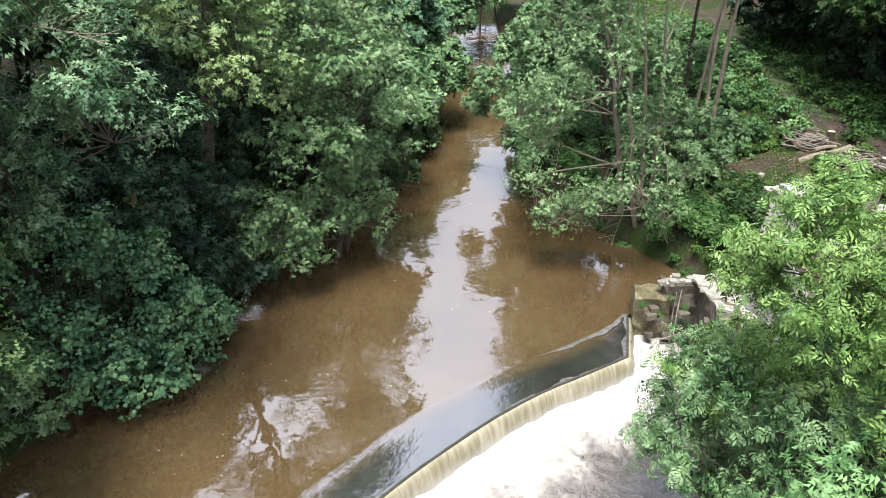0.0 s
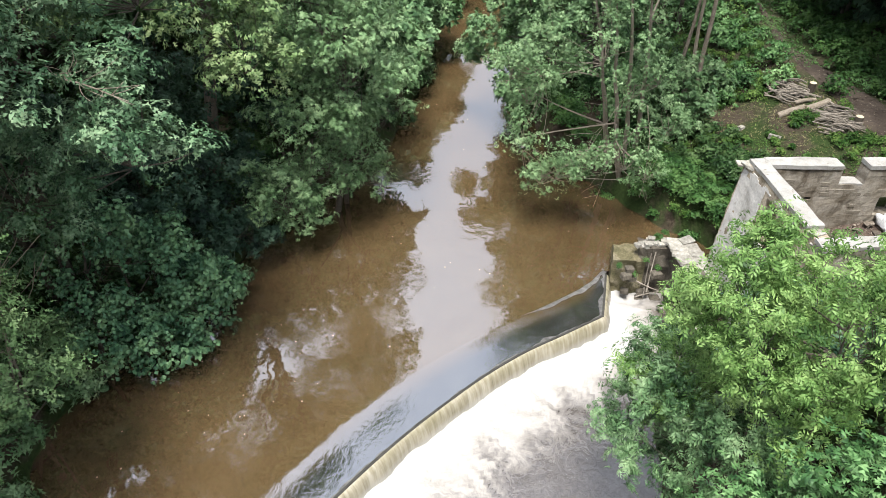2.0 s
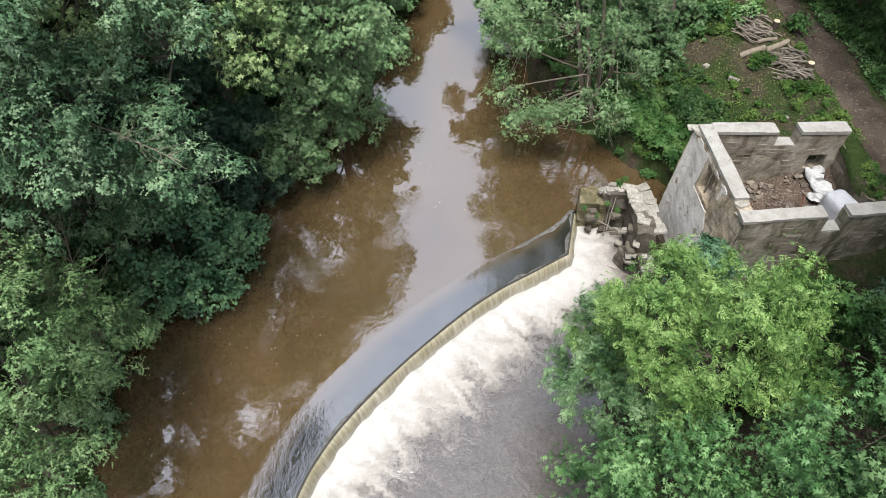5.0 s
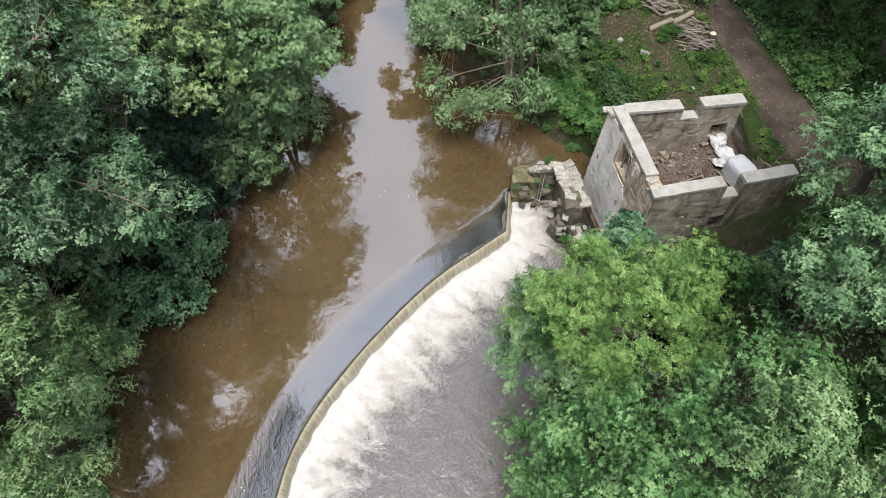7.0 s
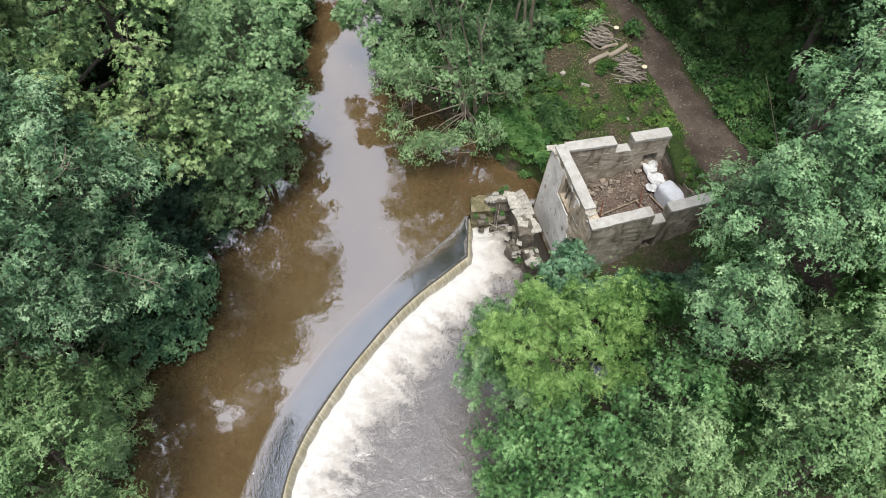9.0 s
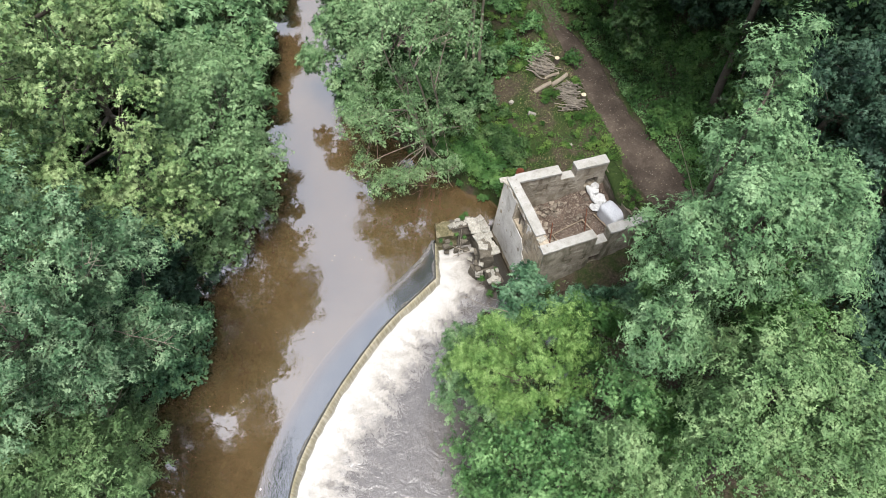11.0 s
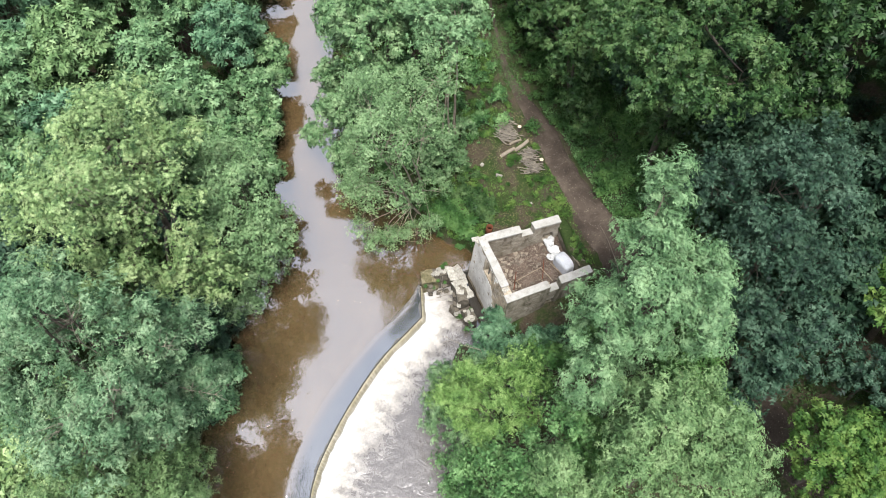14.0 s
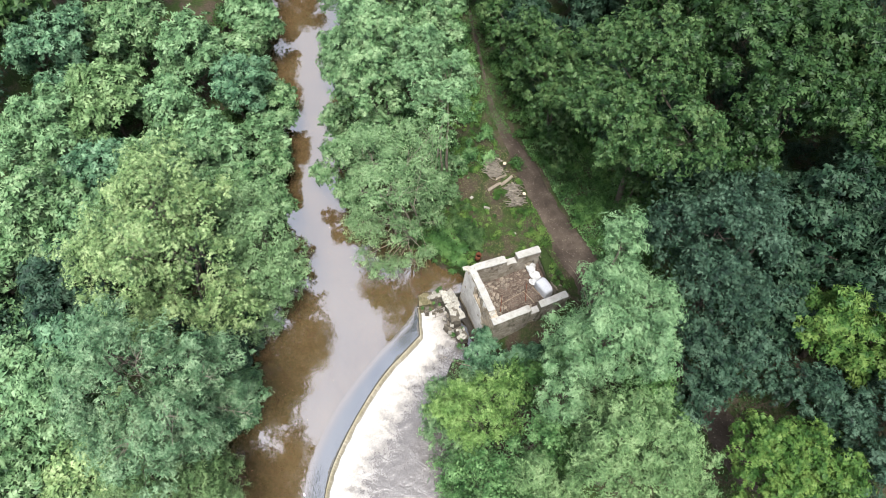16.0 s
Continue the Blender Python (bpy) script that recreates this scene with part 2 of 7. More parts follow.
L_ALDER = leaf_mat("alder_leaves", (0.015, 0.040, 0.015), (0.081, 0.152, 0.062), (0.207, 0.296, 0.150), 0.42)
L_ASH = leaf_mat("ash_leaves", (0.026, 0.060, 0.024), (0.087, 0.163, 0.072), (0.190, 0.290, 0.145), 0.45)
L_OAK = leaf_mat("oak_leaves", (0.004, 0.013, 0.004), (0.017, 0.043, 0.012), (0.052, 0.092, 0.032), 0.45)
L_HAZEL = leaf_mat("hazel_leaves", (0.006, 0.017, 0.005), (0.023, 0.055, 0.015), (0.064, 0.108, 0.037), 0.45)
# Oak leaves painted lighter for the lit crown; also on hazel and brambles
L_OAK_LIT = leaf_mat("lit_oak_leaves", (0.006, 0.020, 0.006), (0.027, 0.062, 0.018), (0.082, 0.132, 0.048), 0.45)
L_MAPLE = leaf_mat("maple_leaves", (0.021, 0.049, 0.018), (0.118, 0.188, 0.068), (0.285, 0.364, 0.168), 0.45)
L_YELLOW = leaf_mat("fresh_yellow_green_leaves", (0.022, 0.054, 0.014), (0.104, 0.195, 0.050), (0.275, 0.402, 0.138), 0.45, 0.26)
L_GREEN = leaf_mat("mid_green_elder_leaves", (0.010, 0.032, 0.010), (0.054, 0.126, 0.040), (0.165, 0.280, 0.112), 0.42)
L_WILLOW = leaf_mat("willow_leaves", (0.026, 0.056, 0.018), (0.086, 0.152, 0.058), (0.188, 0.272, 0.122), 0.5)
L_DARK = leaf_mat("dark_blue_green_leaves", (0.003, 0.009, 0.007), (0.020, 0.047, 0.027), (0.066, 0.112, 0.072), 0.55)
# L_DARK once more, its colours lowered to carry the slope's shade
L_SHADE = leaf_mat("dark_leaves_lowered_for_shade", (0.002, 0.007, 0.005), (0.014, 0.036, 0.018), (0.045, 0.080, 0.045), 0.55)
L_IVY = leaf_mat("ivy_leaves", (0.012, 0.042, 0.022), (0.075, 0.160, 0.080), (0.190, 0.320, 0.150), 0.32, 0.16)
L_HERB = leaf_mat("nettle_and_bramble_leaves", (0.013, 0.042, 0.010), (0.052, 0.112, 0.024), (0.140, 0.210, 0.053), 0.5, 0.25, 1.2)
L_PALE = leaf_mat("pale_alder_leaves", (0.030, 0.062, 0.024), (0.113, 0.194, 0.083), (0.226, 0.322, 0.160), 0.42)
L_FEATHER = leaf_mat("deep_ash_leaves", (0.013, 0.038, 0.015), (0.075, 0.143, 0.070), (0.205, 0.292, 0.164), 0.45)
L_DRY = leaf_mat("dry_grass_blades", (0.055, 0.050, 0.022), (0.120, 0.110, 0.050), (0.230, 0.205, 0.110), 0.7)
L_ELDER = leaf_mat("grey_green_elder_leaves", (0.013, 0.039, 0.020), (0.058, 0.124, 0.064), (0.150, 0.252, 0.140), 0.4)
L_FERN = leaf_mat("fern_fronds", (0.017, 0.048, 0.012), (0.038, 0.092, 0.024), (0.085, 0.155, 0.045), 0.5)


# ---- small helpers ----
def mesh_obj(name, verts, faces, material, parent=None, label="", smooth=False):
    me = bpy.data.meshes.new(name)
    me.from_pydata([tuple(v) for v in verts], [], [tuple(f) for f in faces])
    me.materials.append(material)
    if smooth:
        me.polygons.foreach_set("use_smooth", [True] * len(me.polygons))
    me.update()
    ob = new(name, me)
    if parent is not None:
        ob.parent = parent
    return tagged(ob, label)


def part(name, bm, material, parent=None, label="", smooth=False):
    me = bpy.data.meshes.new(name)
    bm.to_mesh(me)
    bm.free()
    me.materials.append(material)
    if smooth:
        me.polygons.foreach_set("use_smooth", [True] * len(me.polygons))
    ob = new(name, me)
    if parent is not None:
        ob.parent = parent
    return tagged(ob, label)


def smooth_step(a, b, x):
    t = np.clip((x - a) / (b - a), 0, 1)
    return t * t * (3 - 2 * t)


def fbm(x, y, seed=0.0, scale=1.0):
    """Cheap smooth noise on arrays."""
    v = np.zeros_like(x, dtype=float)
    amp, f = 1.0, scale
    rng = np.random.RandomState(int(seed * 97) + 5)
    for _ in range(5):
        a, b, c, d = rng.uniform(0, 6.28, 4)
        th = rng.uniform(0, 3.14)
        u, w = x * math.cos(th) + y * math.sin(th), -x * math.sin(th) + y * math.cos(th)
        v += amp * np.sin(u * f + a + 1.3 * np.sin(w * f * 0.7 + b)) * np.cos(w * f * 0.9 + c + 0.8 * np.sin(u * f * 0.6 + d))
        amp, f = amp * 0.55, f * 1.9
    return v


def poly_distance(px, py, poly):
    """Signed distance to a closed outline, negative inside."""
    best = np.full(px.shape, 1e9)
    inside = np.zeros(px.shape, bool)
    for (x0, y0), (x1, y1) in zip(poly, poly[1:] + poly[:1]):
        dx, dy = x1 - x0, y1 - y0
        t = np.clip(((px - x0) * dx + (py - y0) * dy) / (dx * dx + dy * dy), 0, 1)
        best = np.minimum(best, np.hypot(px - x0 - t * dx, py - y0 - t * dy))
        cross = ((y0 > py) != (y1 > py)) & (px < dx * (py - y0) / (dy if dy else 1e-9) + x0)
        inside ^= cross
    return np.where(inside, -best, best)


def line_distance(px, py, line):
    best = np.full(px.shape, 1e9)
    for (x0, y0), (x1, y1) in zip(line, line[1:]):
        dx, dy = x1 - x0, y1 - y0
        t = np.clip(((px - x0) * dx + (py - y0) * dy) / (dx * dx + dy * dy), 0, 1)
        best = np.minimum(best, np.hypot(px - x0 - t * dx, py - y0 - t * dy))
    return best


def spline(points, step):
    """A smooth line through the points, at even steps."""
    p = np.array(points, float)
    out = []
    for i in range(len(p) - 1):
        a, b, c, d = p[max(i - 1, 0)], p[i], p[i + 1], p[min(i + 2, len(p) - 1)]
        n = max(2, int(np.linalg.norm(c - b) / step))
        for t in np.arange(n) / n:
            out.append(0.5 * (2 * b + (c - a) * t + (2 * a - 5 * b + 4 * c - d) * t * t + (3 * b - a - 3 * c + d) * t ** 3))
    out.append(p[-1])
    return np.array(out)


# ---- the plan ----
LOW = -0.54
LEFT_BANK = [(-9.5, -40), (-9.0, 0), (-8.9, 7), (-9.0, 11), (-8.0, 12.8), (-6.9, 14.0), (-6.4, 17), (-5.3, 19), (-4.1, 21), (-2.5, 23.5), (-1.2, 27),
             (-0.6, 30), (0.0, 33), (-0.8, 36.5), (0.1, 41), (1.2, 47), (0.2, 55), (-5, 66), (-16, 78), (-60, 100)]
RIGHT_BANK = [(-56, 108), (-12, 85), (0, 71), (5.8, 57), (6.9, 47), (5.7, 42), (3.9, 36), (3.5, 32), (3.5, 29), (3.8, 26), (4.4, 23.6), (5.5, 21.9), (6.7, 20.4),
              (7.4, 19.4), (8.1, 18.9), (8.7, 18.4), (8.75, 17.2), (9.0, 13.0), (9.5, 11.4), (9.9, 9.6), (9.0, 8.8), (8.3, 10.5), (7.4, 12.6), (6.4, 13.4),
              (5.5, 12.2), (5.0, 9), (4.7, 6), (4.9, 0), (5.5, -40)]
CHANNEL = LEFT_BANK + RIGHT_BANK
PATH = [(18.5, 60), (16.6, 44), (15.4, 36), (14.75, 31.5), (14.5, 28.2), (14.95, 25.2), (15.2, 21.5), (15.6, 18.5), (15.9, 16), (16.6, 13), (18.6, 7.5), (19.6, 2), (21, -10)]
B_ANG, B_X, B_Y = radians(5.2), 8.97, 13.12
B_U, B_V = (math.cos(B_ANG), math.sin(B_ANG)), (-math.sin(B_ANG), math.cos(B_ANG))


def at_building(u, v):
    return B_X + u * B_U[0] + v * B_V[0], B_Y + u * B_U[1] + v * B_V[1]


def ground_height(x, y):
    x, y = np.asarray(x, float), np.asarray(y, float)
    d = poly_distance(x, y, CHANNEL) + 0.18 * fbm(x, y, 2, 0.9)
    north = smooth_step(11.5, 15.5, y)
    terrace = 1.25 + 1.55 * smooth_step(8.6, 14.2, x)
    lower = 0.35 + 2.2 * smooth_step(6.5, 17.5, x)
    east = terrace * north + lower * (1 - north) + 0.46 * np.maximum(0, x - 17.2) * smooth_step(17.0, 20.5, x)
    west = 0.75 + 0.10 * np.maximum(0, -6 - x) * smooth_step(0, 8, -6 - x)
    side = smooth_step(-1, 1, x - np.interp(y, [-40, 7, 19, 27, 41, 56, 70, 82, 105], [-2, -2, 0, 1.2, 2.8, 3, -3, -14, -58]))
    base = east * side + west * (1 - side)
    base = base + 0.10 * fbm(x, y, 4, 0.55) * smooth_step(0.2, 2.0, d)
    far = np.hypot(x, y - 15)
    base = base + 0.03 * np.maximum(0, far - 90)
    bank = smooth_step(-0.55, 0.75, d)
    h = -1.7 + (base + 1.7) * bank
    # level floor of the building and the earth against its east side
    du, dv = (x - B_X) * B_U[0] + (y - B_Y) * B_U[1], (x - B_X) * B_V[0] + (y - B_Y) * B_V[1]
    inside = (du > 0.15) & (du < 4.85) & (dv > 0.15) & (dv < 3.9)
    return np.where(inside, np.minimum(h, 1.15), h)


def gh(x, y):
    return float(ground_height(np.array([x]), np.array([y]))[0])


# ---- ground: one sheet to the horizon ----
def graded(lo, hi, step, far):
    mid = list(np.arange(lo, hi + 1e-6, step))
    out_hi, out_lo, s = [hi], [lo], step
    while out_hi[-1] < far:
        s *= 1.35
        out_hi.append(out_hi[-1] + s)
        out_lo.append(out_lo[-1] - s)
    return np.array(out_lo[:0:-1] + mid + out_hi[1:])


gx, gy = graded(-20, 28, 0.36, 900), graded(-4, 48, 0.36, 900)
GX, GY = np.meshgrid(gx, gy)
GZ = ground_height(GX.ravel(), GY.ravel())
GZ = GZ + 0.03 * fbm(GX.ravel(), GY.ravel(), 9, 3.0)
nx, ny = len(gx), len(gy)
idx = np.arange(nx * ny).reshape(ny, nx)
quads = np.stack([idx[:-1, :-1], idx[:-1, 1:], idx[1:, 1:], idx[1:, :-1]], -1).reshape(-1, 4)


def ground_mat():
    m, nt, out = nodes_of("woodland_soil_and_grass")
    v = coords(nt)
    n1, n2, n3 = noise_node(nt, v, 0.7, 6, 0.65, 0.4), noise_node(nt, v, 9.0, 6, 0.7), noise_node(nt, v, 2.2, 4, 0.6)
    soil = ramp_node(nt, [(0.3, (0.022, 0.017, 0.012)), (0.5, (0.046, 0.036, 0.025)), (0.75, (0.098, 0.077, 0.054))])
    nt.links.new(n2.outputs[0], soil.inputs[0])
    green = ramp_node(nt, [(0.3, (0.012, 0.022, 0.006)), (0.55, (0.025, 0.041, 0.011)), (0.8, (0.046, 0.060, 0.019))])
    nt.links.new(n2.outputs[0], green.inputs[0])
    f = ramp_node(nt, [(0.42, (0, 0, 0)), (0.56, (1, 1, 1))])
    nt.links.new(n1.outputs[0], f.inputs[0])
    col = mix_col(nt, f.outputs[0], soil.outputs[0], green.outputs[0])
    p = principled(nt, out, 0.95, 0.15)
    nt.links.new(col, p.inputs["Base Color"])
    b = bump_node(nt, n3.outputs[0], 0.5, 0.10)
    nt.links.new(bump_node(nt, n2.outputs[0], 0.8, 0.04, b), p.inputs["Normal"])
    return m


M_GROUND = ground_mat()
ground = mesh_obj("ground", np.stack([GX.ravel(), GY.ravel(), GZ], 1), quads.tolist(), M_GROUND, smooth=True)
tagged(ground, "uneven woodland soil with patches of rough grass", "ground", kind="structure")


def strip(name, line, half, material, lift=0.03, cols=9, jitter=0.25, seed=1):
    """A ribbon that lies on the ground, with a ragged edge."""
    c = spline(line, 0.4)
    t = np.gradient(c, axis=0)
    t /= np.linalg.norm(t, axis=1)[:, None]
    n = np.stack([t[:, 1], -t[:, 0]], 1)
    s = np.cumsum(np.r_[0, np.linalg.norm(np.diff(c, axis=0), axis=1)])
    half = half * (0.34 + 0.56 * (1 - smooth_step(23.0, 28.0, c[:, 1])) - 0.2 * smooth_step(28.0, 32.0, c[:, 1])) * (1 + 0.55 * (1 - smooth_step(15.5, 20.0, c[:, 1])) * smooth_step(9.0, 13.0, c[:, 1]))
    wl_ = half * (1 + jitter * fbm(s, s * 0, seed, 0.8) * 0.5)
    wr_ = half * (1 + jitter * fbm(s, s * 0, seed + 3, 0.9) * 0.5)
    vs = []
    for k in range(cols):
        a = -1 + 2 * k / (cols - 1)
        w = np.where(a < 0, wl_, wr_)
        p = c + n * (a * w)[:, None]
        edge = 1 - abs(a)
        z = ground_height(p[:, 0], p[:, 1]) + 0.03 * fbm(p[:, 0], p[:, 1], 9, 3.0) + lift * min(1, edge * 4) - 0.05 * (edge == 0)
        vs.append(np.c_[p, z])
    vs = np.stack(vs, 1).reshape(-1, 3)
    i = np.arange(len(c) * cols).reshape(len(c), cols)
    q = np.stack([i[:-1, :-1], i[:-1, 1:], i[1:, 1:], i[1:, :-1]], -1).reshape(-1, 4)
    return mesh_obj(name, vs, q.tolist(), material, smooth=True)


footpath = tagged(strip("footpath", PATH, 1.0, M_DIRT, 0.05, 11, 0.3), "brown trodden earth track with stones and leaf litter", "path", kind="structure")

# ---- weir line ----
CREST = [(5.25, 17.0), (5.05, 16.1), (4.82, 15.1), (3.5, 14.28), (2.4, 13.6), (1.3, 12.75), (0.3, 11.83), (-0.65, 10.88), (-1.6, 9.8), (-2.45, 8.72), (-3.0, 7.8),
         (-3.35, 7.0), (-3.8, 5.5), (-4.4, 4.0), (-5.2, 2.4), (-6.4, 0.8), (-8.0, -0.6), (-11.0, -1.6)]
SILL = [(5.12, 17.15), (4.72, 16.65), (4.3, 16.28), (3.2, 15.52), (1.95, 14.75), (0.9, 14.0), (-0.2, 13.15), (-1.2, 12.3), (-2.1, 11.35), (-2.95, 10.35), (-3.85, 9.1),
        (-4.6, 7.6), (-5.2, 6.2), (-5.9, 4.8), (-6.8, 3.4), (-7.9, 2.2), (-9.2, 1.2), (-11.6, 0.4)]


def resample(line, n):
    p = np.array(line, float)
    s = np.r_[0, np.cumsum(np.linalg.norm(np.diff(p, axis=0), axis=1))]
    u = np.linspace(0, s[-1], n)
    return np.stack([np.interp(u, s, p[:, 0]), np.interp(u, s, p[:, 1])], 1)


def crest_lines(n=260):
    """Crest and upstream edge in step with each other; the angle in the crest stays sharp."""
    arm_c, arm_s = resample(CREST[:3], 24), resample(SILL[:3], 24)
    run_c, run_s = resample(spline(CREST[2:], 0.1), n), resample(spline(SILL[2:], 0.1), n)
    return np.r_[arm_c[:-1], run_c], np.r_[arm_s[:-1], run_s]


crest, sill_edge = crest_lines()
run = np.r_[0, np.cumsum(np.linalg.norm(np.diff(crest, axis=0), axis=1))]
tan = np.gradient(crest, axis=0)
tan /= np.linalg.norm(tan, axis=1)[:, None]
outward = np.stack([-tan[:, 1], tan[:, 0]], 1)


def ribbon(name, rows, material, smooth=True):
    """A sheet through several lines of equal length, each an (n, 3) array."""
    n = len(rows[0])
    vs = np.concatenate(rows)
    i = np.arange(n * len(rows)).reshape(len(rows), n)
    q = np.stack([i[:-1, :-1], i[1:, :-1], i[1:, 1:], i[:-1, 1:]], -1).reshape(-1, 4)
    return mesh_obj(name, vs, q.tolist(), material, smooth=smooth)


def line3(xy, z):
    return np.c_[xy, np.zeros(len(xy)) + z]


# water gliding over the sloping sill
rows = []
for k in range(12):
    a = (0.0, 0.035, 0.08, 0.16, 0.28, 0.42, 0.56, 0.7, 0.82, 0.9, 0.95, 1.0)[k]
    drop = (0.031, 0.0305, 0.027, 0.014, 0.002, -0.001, -0.003, -0.005, -0.007, -0.009, -0.011, -0.015)[k]
    rows.append(line3(sill_edge * (1 - a) + crest * a, drop))
rows.append(line3(crest + outward * 0.06, -0.03))
sill_water = ribbon("water_over_sill", rows, M_SILL)
sill_part = np.repeat((0.0, 0.035, 0.08, 0.16, 0.28, 0.42, 0.56, 0.7, 0.82, 0.9, 0.95, 1.0, 1.0), len(run))
flow_data = sill_water.data.attributes.new("flow", "FLOAT_VECTOR", "POINT")
flow_data.data.foreach_set("vector", np.stack([np.tile(run, 13), sill_part, sill_part * 0], 1).astype(np.float32).ravel())
tagged(sill_water, "thin glassy sheet of water sliding over the weir sill", "water", kind="structure")

# the concrete body with its dark lip
lip = []
for off, z in ((-1.2, -1.6), (-1.2, -0.16), (-0.06, -0.09), (-0.055, 0.03), (0.0, 0.036), (0.012, 0.02), (0.012, -1.6)):
    lip.append(line3(crest + outward * off, z))
weir = tagged(ribbon("weir", lip, M_WEIR, False), "curved concrete weir wall, its lip dark with algae", "weir", kind="structure")


def fall_mat():
    """A thin yellowish veil of water in strands over the weed-grown face."""
    m, nt, out = nodes_of("veil_of_falling_water")
    at = nt.nodes.new("ShaderNodeAttribute")
    at.attribute_name = "flow"
    mp = nt.nodes.new("ShaderNodeMapping")
    mp.inputs["Scale"].default_value = (9.0, 0.7, 1.0)
    nt.links.new(at.outputs["Vector"], mp.inputs["Vector"])
    n1, n2 = noise_node(nt, mp.outputs[0], 1.0, 4, 0.6), noise_node(nt, at.outputs["Vector"], 0.8, 3, 0.5)
    r = ramp_node(nt, [(0.25, (0.150, 0.134, 0.096)), (0.5, (0.245, 0.223, 0.170)), (0.75, (0.330, 0.310, 0.262))])
    nt.links.new(n1.outputs[0], r.inputs[0])
    r2 = ramp_node(nt, [(0.35, (0.84, 0.82, 0.70)), (0.65, (1.15, 1.13, 1.08))])
    nt.links.new(n2.outputs[0], r2.inputs[0])
    col = mix_col(nt, 1.0, r.outputs[0], r2.outputs[0], "MULTIPLY")
    sep = nt.nodes.new("ShaderNodeSeparateXYZ")
    nt.links.new(at.outputs["Vector"], sep.inputs[0])
    rf = ramp_node(nt, [(0.62, (0, 0, 0)), (0.98, (1, 1, 1))])
    nt.links.new(sep.outputs["Y"], rf.inputs[0])
    col = mix_col(nt, rf.outputs[0], col, (0.313, 0.299, 0.272))
    p = principled(nt, out, 0.25, 0.5, 1.33)
    nt.links.new(col, p.inputs["Base Color"])
    nt.links.new(bump_node(nt, n1.outputs[0], 0.7, 0.05), p.inputs["Normal"])
    return m


def foam_mat():
    """White water at the foot of the fall that breaks into curls and threads and then into lilac-grey ripples."""
    m, nt, out = nodes_of("churned_white_water")
    at = nt.nodes.new("ShaderNodeAttribute")
    at.attribute_name = "flow"
    sep = nt.nodes.new("ShaderNodeSeparateXYZ")
    nt.links.new(at.outputs["Vector"], sep.inputs[0])
    v = coords(nt)

    def math_node(op, a, b=None, c=None):
        nd = nt.nodes.new("ShaderNodeMath")
        nd.operation = op
        for socket, x in zip(nd.inputs, (a, b, c)):
            if isinstance(x, (int, float)):
                socket.default_value = x
            elif x is not None:
                nt.links.new(x, socket)
        return nd.outputs[0]

    def fade(x, a, b, y0, y1):
        nd = nt.nodes.new("ShaderNodeMapRange")
        nd.interpolation_type = "SMOOTHSTEP"
        for socket, val in zip(nd.inputs[1:5], (a, b, y0, y1)):
            socket.default_value = val
        nt.links.new(x, nd.inputs[0])
        return nd.outputs[0]
    mp = nt.nodes.new("ShaderNodeMapping")             # drawn out along the flow, away from the weir
    mp.inputs["Scale"].default_value = (1.0, 0.5, 0.0)
    nt.links.new(at.outputs["Vector"], mp.inputs["Vector"])
    plume = noise_node(nt, mp.outputs[0], 1.5, 5, 0.6, 1.0)
    curl = noise_node(nt, v, 1.5, 4, 0.52, 2.0)
    small = noise_node(nt, v, 3.2, 4, 0.55, 1.4)
    ripple = noise_node(nt, v, 7.0, 5, 0.6, 1.2)
    d = math_node("MULTIPLY_ADD", math_node("SUBTRACT", plume.outputs[0], 0.5), -3.4, sep.outputs["Y"])
    d = math_node("MULTIPLY_ADD", math_node("SUBTRACT", small.outputs[0], 0.5), -0.8, d)
    white = fade(d, 0.3, 2.5, 1.0, 0.0)
    ridge1 = fade(math_node("ABSOLUTE", math_node("SUBTRACT", curl.outputs[0], 0.5)), 0.0, 0.06, 0.9, 0.0)
    ridge2 = fade(math_node("ABSOLUTE", math_node("SUBTRACT", small.outputs[0], 0.5)), 0.0, 0.05, 0.6, 0.0)
    lace = math_node("MULTIPLY", math_node("MAXIMUM", ridge1, ridge2), fade(d, 0.9, 4.0, 0.42, 0.0))
    cloud = math_node("MULTIPLY", fade(curl.outputs[0], 0.38, 0.68, 0.0, 0.7), fade(d, 0.7, 3.0, 1.0, 0.0))
    f = math_node("MAXIMUM", math_node("MAXIMUM", white, lace), cloud)
    body = ramp_node(nt, [(0.3, (0.050, 0.042, 0.036)), (0.7, (0.095, 0.082, 0.072))])
    nt.links.new(ripple.outputs[0], body.inputs[0])
    tone = ramp_node(nt, [(0.0, (0.165, 0.142, 0.118)), (0.5, (0.255, 0.234, 0.208)), (1.0, (0.345, 0.331, 0.309))])
    nt.links.new(f, tone.inputs[0])
    p = principled(nt, out, 0.2, 0.9, 1.6)
    nt.links.new(mix_col(nt, fade(f, 0.0, 0.5, 0.0, 1.0), body.outputs[0], tone.outputs[0]), p.inputs["Base Color"])
    nt.links.new(fade(f, 0.0, 0.5, 0.22, 0.8), p.inputs["Roughness"])
    b1 = bump_node(nt, ripple.outputs[0], 0.28, 0.05)
    nt.links.new(bump_node(nt, curl.outputs[0], 0.2, 0.12, b1), p.inputs["Normal"])
    return m


def set_flow(ob, values):
    a = ob.data.attributes.new("flow", "FLOAT_VECTOR", "POINT")
    a.data.foreach_set("vector", np.asarray(values, np.float32).ravel())


# ---- water ----
up_ring = [tuple(p) for p in sill_edge] + [(-40, 0.4), (-40, 140), (60, 140), (22, 60), (12, 26), (10, 19.5), (9.2, 17.25), (7.4, 17.25)]
